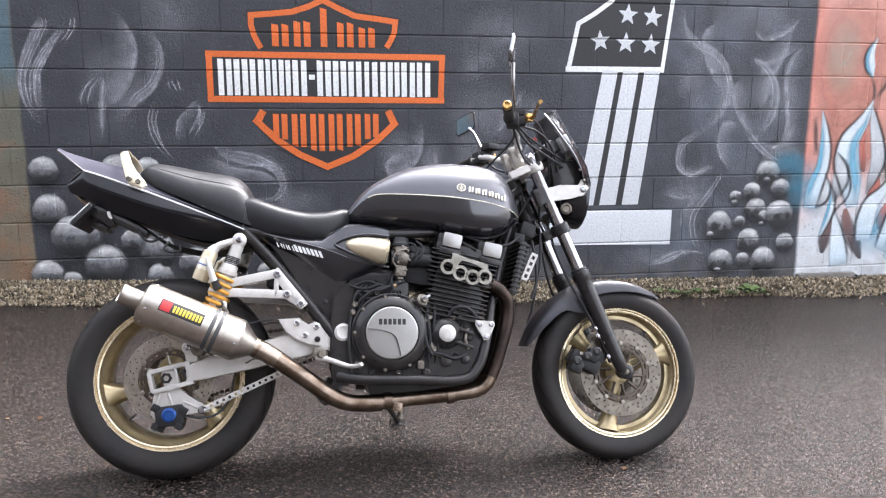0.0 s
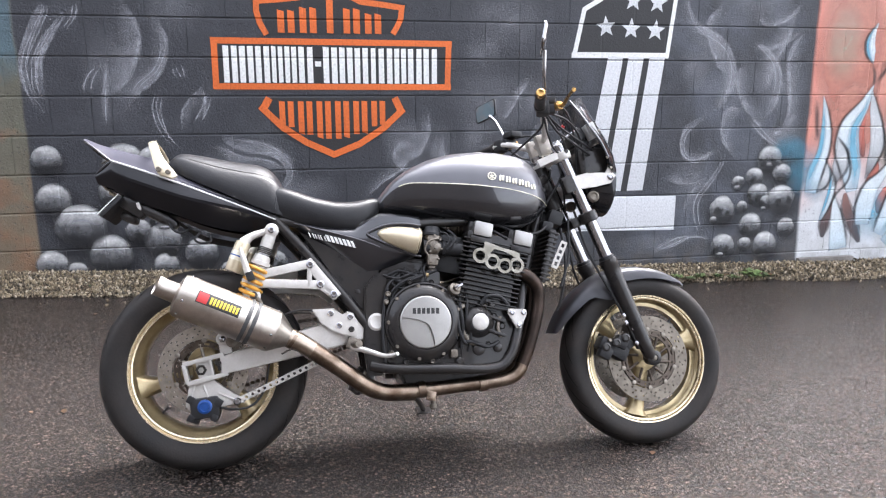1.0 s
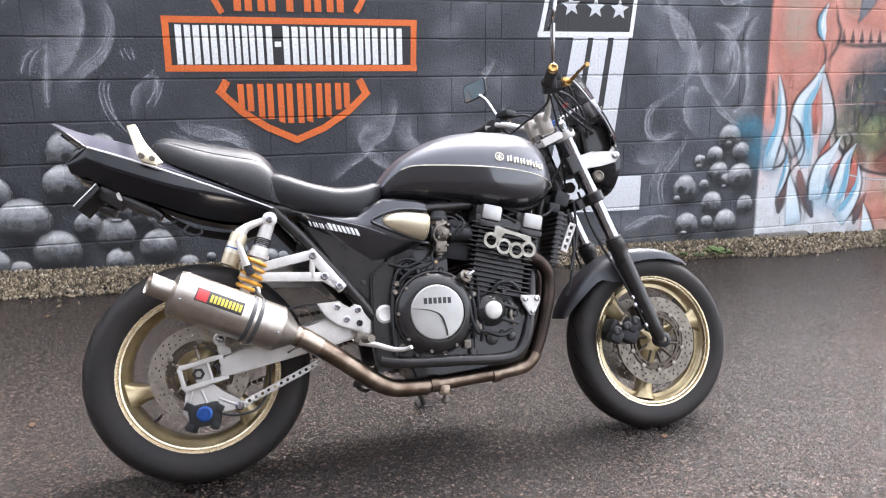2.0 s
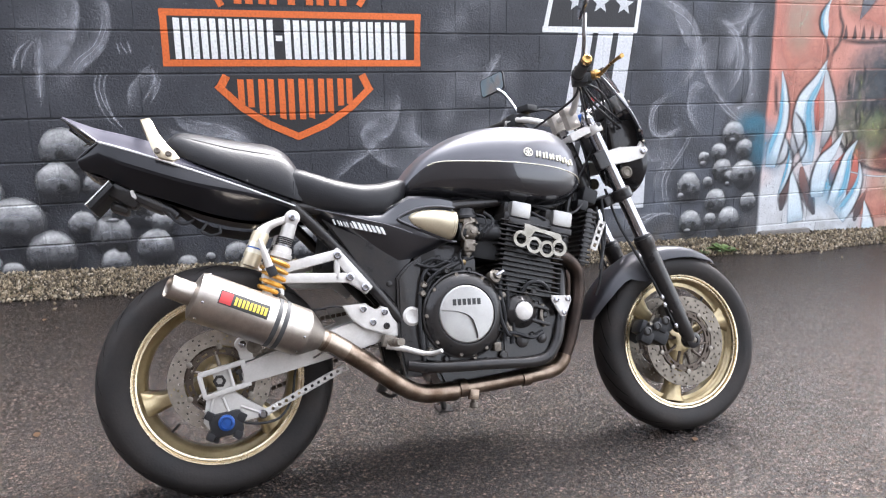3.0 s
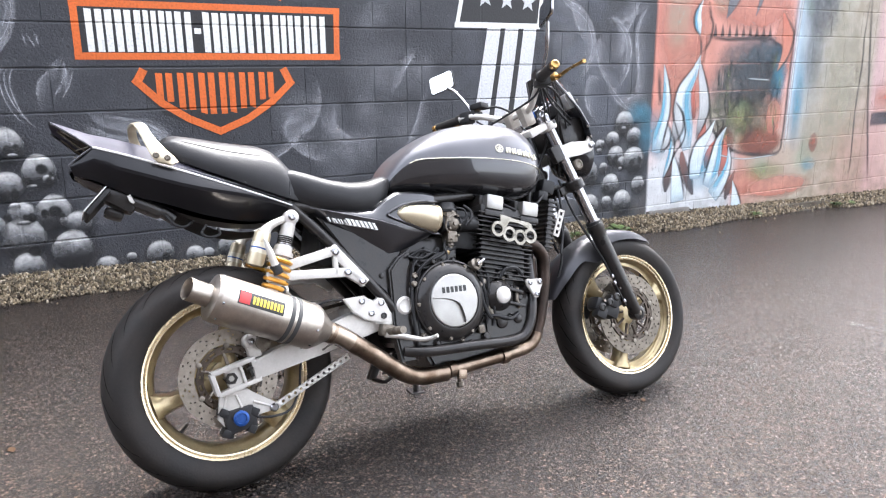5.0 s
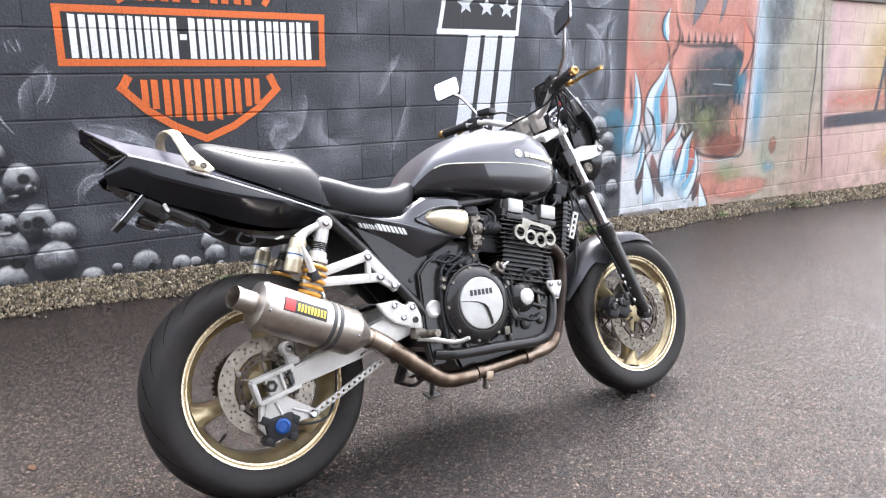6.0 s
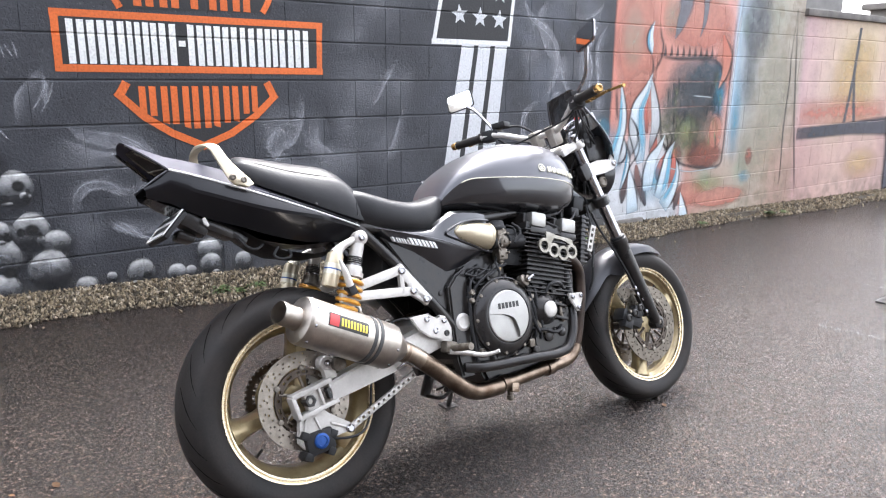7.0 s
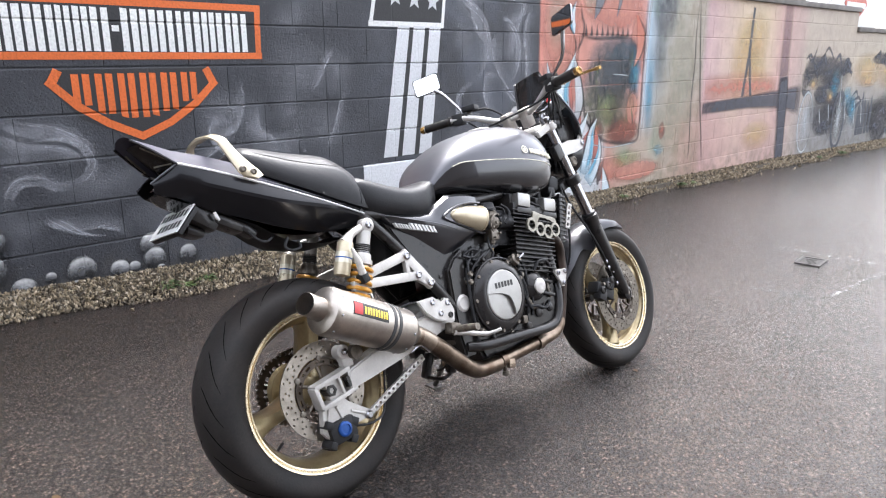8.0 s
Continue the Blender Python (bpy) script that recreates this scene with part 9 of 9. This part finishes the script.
for k, pts in enumerate(([(1.085, -0.225, 0.806), (1.13, -0.20, 0.765), (1.20, -0.15, 0.745), (1.285, -0.10, 0.715)], [(1.095, -0.215, 0.812), (1.15, -0.18, 0.785), (1.22, -0.14, 0.760), (1.300, -0.09, 0.735)], [(1.105, -0.21, 0.822), (1.175, -0.17, 0.815), (1.235, -0.13, 0.775), (1.265, -0.10, 0.70)],
                         [(1.075, -0.225, 0.802), (1.10, -0.20, 0.742), (1.15, -0.13, 0.715), (1.22, -0.09, 0.690)], [(1.085, 0.215, 0.806), (1.13, 0.18, 0.765), (1.20, 0.13, 0.745), (1.285, 0.09, 0.715)])):
    part("wiring", tube(nb(), pts, (0.0042, 0.0034, 0.0042, 0.0036, 0.004)[k], 8), M_PLASTIC, clocks, "black wiring loom")
part("key_cap", block(nb(), (1.195, 0.0, 0.772), (0.022, 0.012, 0.026), (0, -30, 0), 0.004), M_BLUE, clocks, "blue key head")

# --- handlebar ---
M_RISER = mat("pale_cast_alloy", (0.50, 0.46, 0.41), 0.42, 0.5, 0.25, 30, 0.15)
bars = empty("handlebar", "silver handlebar with black grips and gold bar ends")
for side in (-1, 1):
    part("tube", tube(nb(), [(1.132, 0, 0.772), (1.130, side * 0.06, 0.772), (1.118, side * 0.11, 0.785), (1.085, side * 0.19, 0.818), (1.055, side * 0.24, 0.826), (1.005, side * 0.395, 0.822)], 0.0112, 12), M_ALU, bars)
    part("grip", turned(nb(), (1.046, side * 0.270, 0.8258), (-0.31, side * 0.95, -0.02), [(0, 0.014), (0.002, 0.0205), (0.008, 0.0205), (0.012, 0.0165), (0.11, 0.0165), (0.114, 0.0175), (0.122, 0.0175), (0.124, 0.012)], 20), M_RUBBER, bars, "black rubber grip")
    part("bar_end", turned(nb(), (1.006, side * 0.392, 0.8225), (-0.31, side * 0.95, -0.02), [(0, 0.0125), (0.002, 0.0145), (0.016, 0.0140), (0.019, 0.0105), (0.016, 0.0055)], 18), M_ANOD, bars, "gold anodised bar end")
    part("switch_block", block(nb(), (1.064, side * 0.245, 0.826), (0.042, 0.05, 0.046), (0, 0, side * 18), 0.008), M_PLASTIC, bars)
    part("perch", block(nb(), (1.088, side * 0.222, 0.832), (0.055, 0.035, 0.030), (0, 0, side * 18), 0.006), M_PLASTIC, bars)
    part("reservoir_cap", block(nb(), (1.098, side * 0.205, 0.862), (0.05, 0.06, 0.022), (0, 0, side * 20), 0.005), M_PLASTIC, bars)
    part("lever", tube(nb(), [(1.110, side * 0.225, 0.832), (1.128, side * 0.26, 0.836), (1.118, side * 0.33, 0.838), (1.106, side * 0.39, 0.834), (1.102, side * 0.425, 0.832)], [0.0085, 0.0075, 0.0050, 0.0048, 0.0068], 10), M_ANOD, bars, "gold anodised brake lever" if side < 0 else "gold anodised clutch lever")
    part("lever_adjuster", block(nb(), (1.118, side * 0.248, 0.838), (0.022, 0.022, 0.026), (0, 0, 20), 0.004), M_ANOD, bars)
    part("riser", block(nb(), (1.135, side * 0.045, 0.752), (0.045, 0.036, 0.062), (0, -18, 0), 0.008), M_RISER, bars, "pale cast bar riser")
    part("riser_cap", block(nb(), (1.126, side * 0.045, 0.784), (0.050, 0.038, 0.022), (0, -18, 0), 0.006), M_RISER, bars)
    part("cable", tube(nb(), [(1.085, side * 0.215, 0.826), (1.15, side * 0.15, 0.79), (1.20, side * 0.09, 0.72), (1.18, side * 0.06, 0.62), (1.10, side * 0.06, 0.50)], 0.004, 8), M_PLASTIC, bars)
    part("brake_line", tube(nb(), [(1.105, side * 0.20, 0.850), (1.17, side * 0.17, 0.85), (1.225, side * 0.11, 0.78), (1.245, side * 0.07, 0.66), (1.245, side * 0.05, 0.53)], 0.0042, 8), M_PLASTIC, bars)
part("throttle_cable", tube(nb(), [(1.07, -0.235, 0.815), (1.09, -0.15, 0.79), (1.07, 0.02, 0.765), (1.06, 0.12, 0.75), (1.02, 0.10, 0.68)], 0.004, 8), M_PLASTIC, bars)
part("fuse_tag", block(nb(), (1.175, -0.13, 0.80), (0.012, 0.012, 0.014), (20, 30, 0), 0.002), M_RED, bars, "small red plastic tag")

for side, hc, stem in ((1, Vector((1.035, 0.365, 1.005)), [(1.078, 0.225, 0.84), (1.072, 0.245, 0.875), (1.058, 0.30, 0.945), (1.045, 0.335, 0.975)]), (-1, Vector((1.032, -0.352, 1.018)), [(1.078, -0.225, 0.84), (1.070, -0.255, 0.862), (1.046, -0.320, 0.905), (1.040, -0.345, 0.985)])):
    mir = empty("mirror", "rectangular bar mirror on a chrome stem", bike)
    part("stem", tube(nb(), stem, [0.006, 0.0055, 0.006, 0.008], 10), M_CHROME, mir)
    yaw, pitch, roll = (28 if side > 0 else -17), (2 if side > 0 else 11), (-6 if side > 0 else -4)
    m = Matrix.Translation(hc) @ pose(0, 0, 0, roll, pitch, yaw)
    outline = []
    for sy, sz in ((-1, -1), (1, -1), (1, 1), (-1, 1)):
        for k in range(5):
            base_a = {(-1, -1): 180, (1, -1): 270, (1, 1): 0, (-1, 1): 90}[(sy, sz)]
            a = radians(base_a + k * 22.5)
            outline.append((sy * 0.046 + 0.013 * math.cos(a), sz * 0.024 + 0.013 * math.sin(a)))
    bm = ring_loft(nb(), [[m @ Vector((x, y * s, z * s)) for y, z in outline] for x, s in ((0.0, 0.93), (0.0, 1.0), (0.006, 1.0), (0.010, 0.93), (0.013, 0.7))])
    part("housing", bm, M_PLASTIC if side > 0 else M_CHROME, mir, "thin mirror housing", angle=40)
    bm = nb()
    bm.faces.new([bm.verts.new(m @ Vector((-0.0015, y * 0.92, z * 0.92))) for y, z in outline])
    part("glass", bm, M_REFLECT, mir, "bright mirror glass", smooth=False)

# --- oil cooler, horn, stand, odds and ends ---
cooler = empty("oil_cooler", "black finned oil cooler with drilled silver stay")
for i in range(11):
    part("cooler_fin", block(nb(), (1.128 - i * 0.004, 0, 0.430 - i * 0.0155), (0.036, 0.292, 0.0070), (0, 14, 0), 0.0015), M_ENGINE, cooler)
part("cooler_tank", block(nb(), (1.105, -0.135, 0.352), (0.022, 0.016, 0.185), (0, 14, 0), 0.006), M_ENGINE, cooler)
bm = nb()
for row in (-1, 1):
    block(bm, (1.142 + row * 0.0095, -0.146, 0.355), (0.006, 0.005, 0.092), (0, 24, 0))
for k in range(5):
    block(bm, (1.142 + (k - 2) * 0.0088, -0.146, 0.355 + (k - 2) * 0.0205), (0.019, 0.005, 0.009), (0, 24, 0))
part("stay", bm, M_ALU, cooler, "drilled silver stay")
bm = nb()
block(bm, (1.155, -0.075, 0.490), (0.052, 0.05, 0.050), (0, 20, 0), 0.01)
block(bm, (1.12, -0.085, 0.458), (0.040, 0.05, 0.034), (0, 12, 0), 0.008)
part("coil_pack", bm, M_PLASTIC, bike, "black electrical boxes at the steering head")
part("horn", block(nb(), (1.17, 0.06, 0.49), (0.08, 0.08, 0.08), (0, 10, 0), 0.012), M_PLASTIC, bike, "black horn at the steering head")
for k, pts in enumerate(([(0.57, -0.14, 0.285), (0.60, -0.158, 0.265), (0.65, -0.16, 0.275), (0.70, -0.15, 0.30)], [(0.565, -0.146, 0.20), (0.575, -0.16, 0.235), (0.61, -0.165, 0.265), (0.66, -0.155, 0.285)], [(0.562, -0.15, 0.215), (0.59, -0.16, 0.248), (0.63, -0.155, 0.27), (0.665, -0.14, 0.30)], [(0.60, -0.14, 0.30), (0.57, -0.15, 0.27), (0.60, -0.155, 0.245), (0.66, -0.15, 0.26)], [(0.62, -0.13, 0.31), (0.585, -0.15, 0.235), (0.565, -0.155, 0.18), (0.562, -0.155, 0.06), (0.565, -0.14, 0.0)], [(0.56, -0.145, 0.285), (0.60, -0.15, 0.30), (0.66, -0.15, 0.285), (0.72, -0.155, 0.30)],
                         [(0.755, -0.17, 0.43), (0.775, -0.18, 0.41), (0.77, -0.185, 0.385), (0.75, -0.18, 0.365)], [(0.90, -0.12, 0.47), (1.0, -0.14, 0.43), (1.07, -0.13, 0.43), (1.13, -0.10, 0.47)], [(1.16, -0.12, 0.45), (1.175, -0.115, 0.33), (1.16, -0.11, 0.22), (1.145, -0.1, 0.17)], [(1.20, -0.09, 0.48), (1.19, -0.11, 0.36), (1.155, -0.12, 0.25)],
                         [(0.88, -0.15, 0.45), (0.93, -0.16, 0.42), (0.955, -0.17, 0.405)])):
    part("cable", tube(nb(), pts, 0.0045 if k else 0.006, 8), M_PLASTIC, bike, "black rubber cable")
stand = empty("side_stand", "black steel side stand propping the bike")
part("leg", tube(nb(), [(0.62, 0.10, -0.040), (0.65, 0.135, -0.065), (0.73, 0.28, -0.155), (0.755, 0.335, -0.190)], 0.010, 10), M_ENGINE, stand)
part("foot", block(nb(), (0.757, 0.342, -0.197), (0.055, 0.055, 0.012), (18, 0, 0), 0.003), M_ENGINE, stand)
part("hinge", block(nb(), (0.605, 0.10, -0.03), (0.05, 0.03, 0.05), (0, 0, 0), 0.006), M_ENGINE, stand)
bm = nb()
block(bm, (0.510, -0.055, -0.045), (0.030, 0.026, 0.075), (0, 20, 0), 0.008)
block(bm, (0.478, 0.03, -0.05), (0.028, 0.026, 0.085), (0, 25, 0), 0.008)
tube(bm, [(0.505, -0.055, -0.075), (0.478, -0.04, -0.092), (0.464, 0.02, -0.086)], 0.006, 8)
tube(bm, [(0.52, -0.05, -0.02), (0.50, -0.03, -0.06), (0.49, 0.0, -0.07)], 0.004, 8)
part("stand_bracket", bm, M_ENGINE, stand)
bm = nb()
rod(bm, (0.715, -0.09, -0.095), (0.715, -0.09, -0.145), 0.008, seg=8)
turned(bm, (0.715, -0.09, -0.128), (0, 0, -1), [(0, 0.012), (0.012, 0.012), (0.016, 0.008)], 10)
part("drain_bolt", bm, M_CARB, bike, "dark bolt below the exhaust")

# ---- blocks of the walls ----
rest_v, rest_f = [], []
count = 0
for owner, (k, x0, x1, z0, z1) in ALL_BLOCKS:
    me = block_mesh(x1 - x0, z1 - z0)
    near = -2.3 < x0 and x1 < 9.6 and -0.3 < z0 and z1 < 2.1
    if near:
        ob = new("block", me)
        ob.location = ((x0 + x1) / 2, YW + random.uniform(-0.0006, 0.0006), z0)
        ob.parent = owner
        count += 1
    else:
        o = len(rest_v)
        rest_v += [((x0 + x1) / 2 + v.co.x, YW + v.co.y, z0 + v.co.z) for v in me.vertices]
        rest_f += [tuple(o + i for i in p.vertices) for p in me.polygons]
me = bpy.data.meshes.new("outer_blocks")
me.from_pydata(rest_v, [], rest_f)
me.materials.append(M_WALL)
rest = tagged(new("outer_blocks", me), kind="stuff")
rest.parent = wall_a
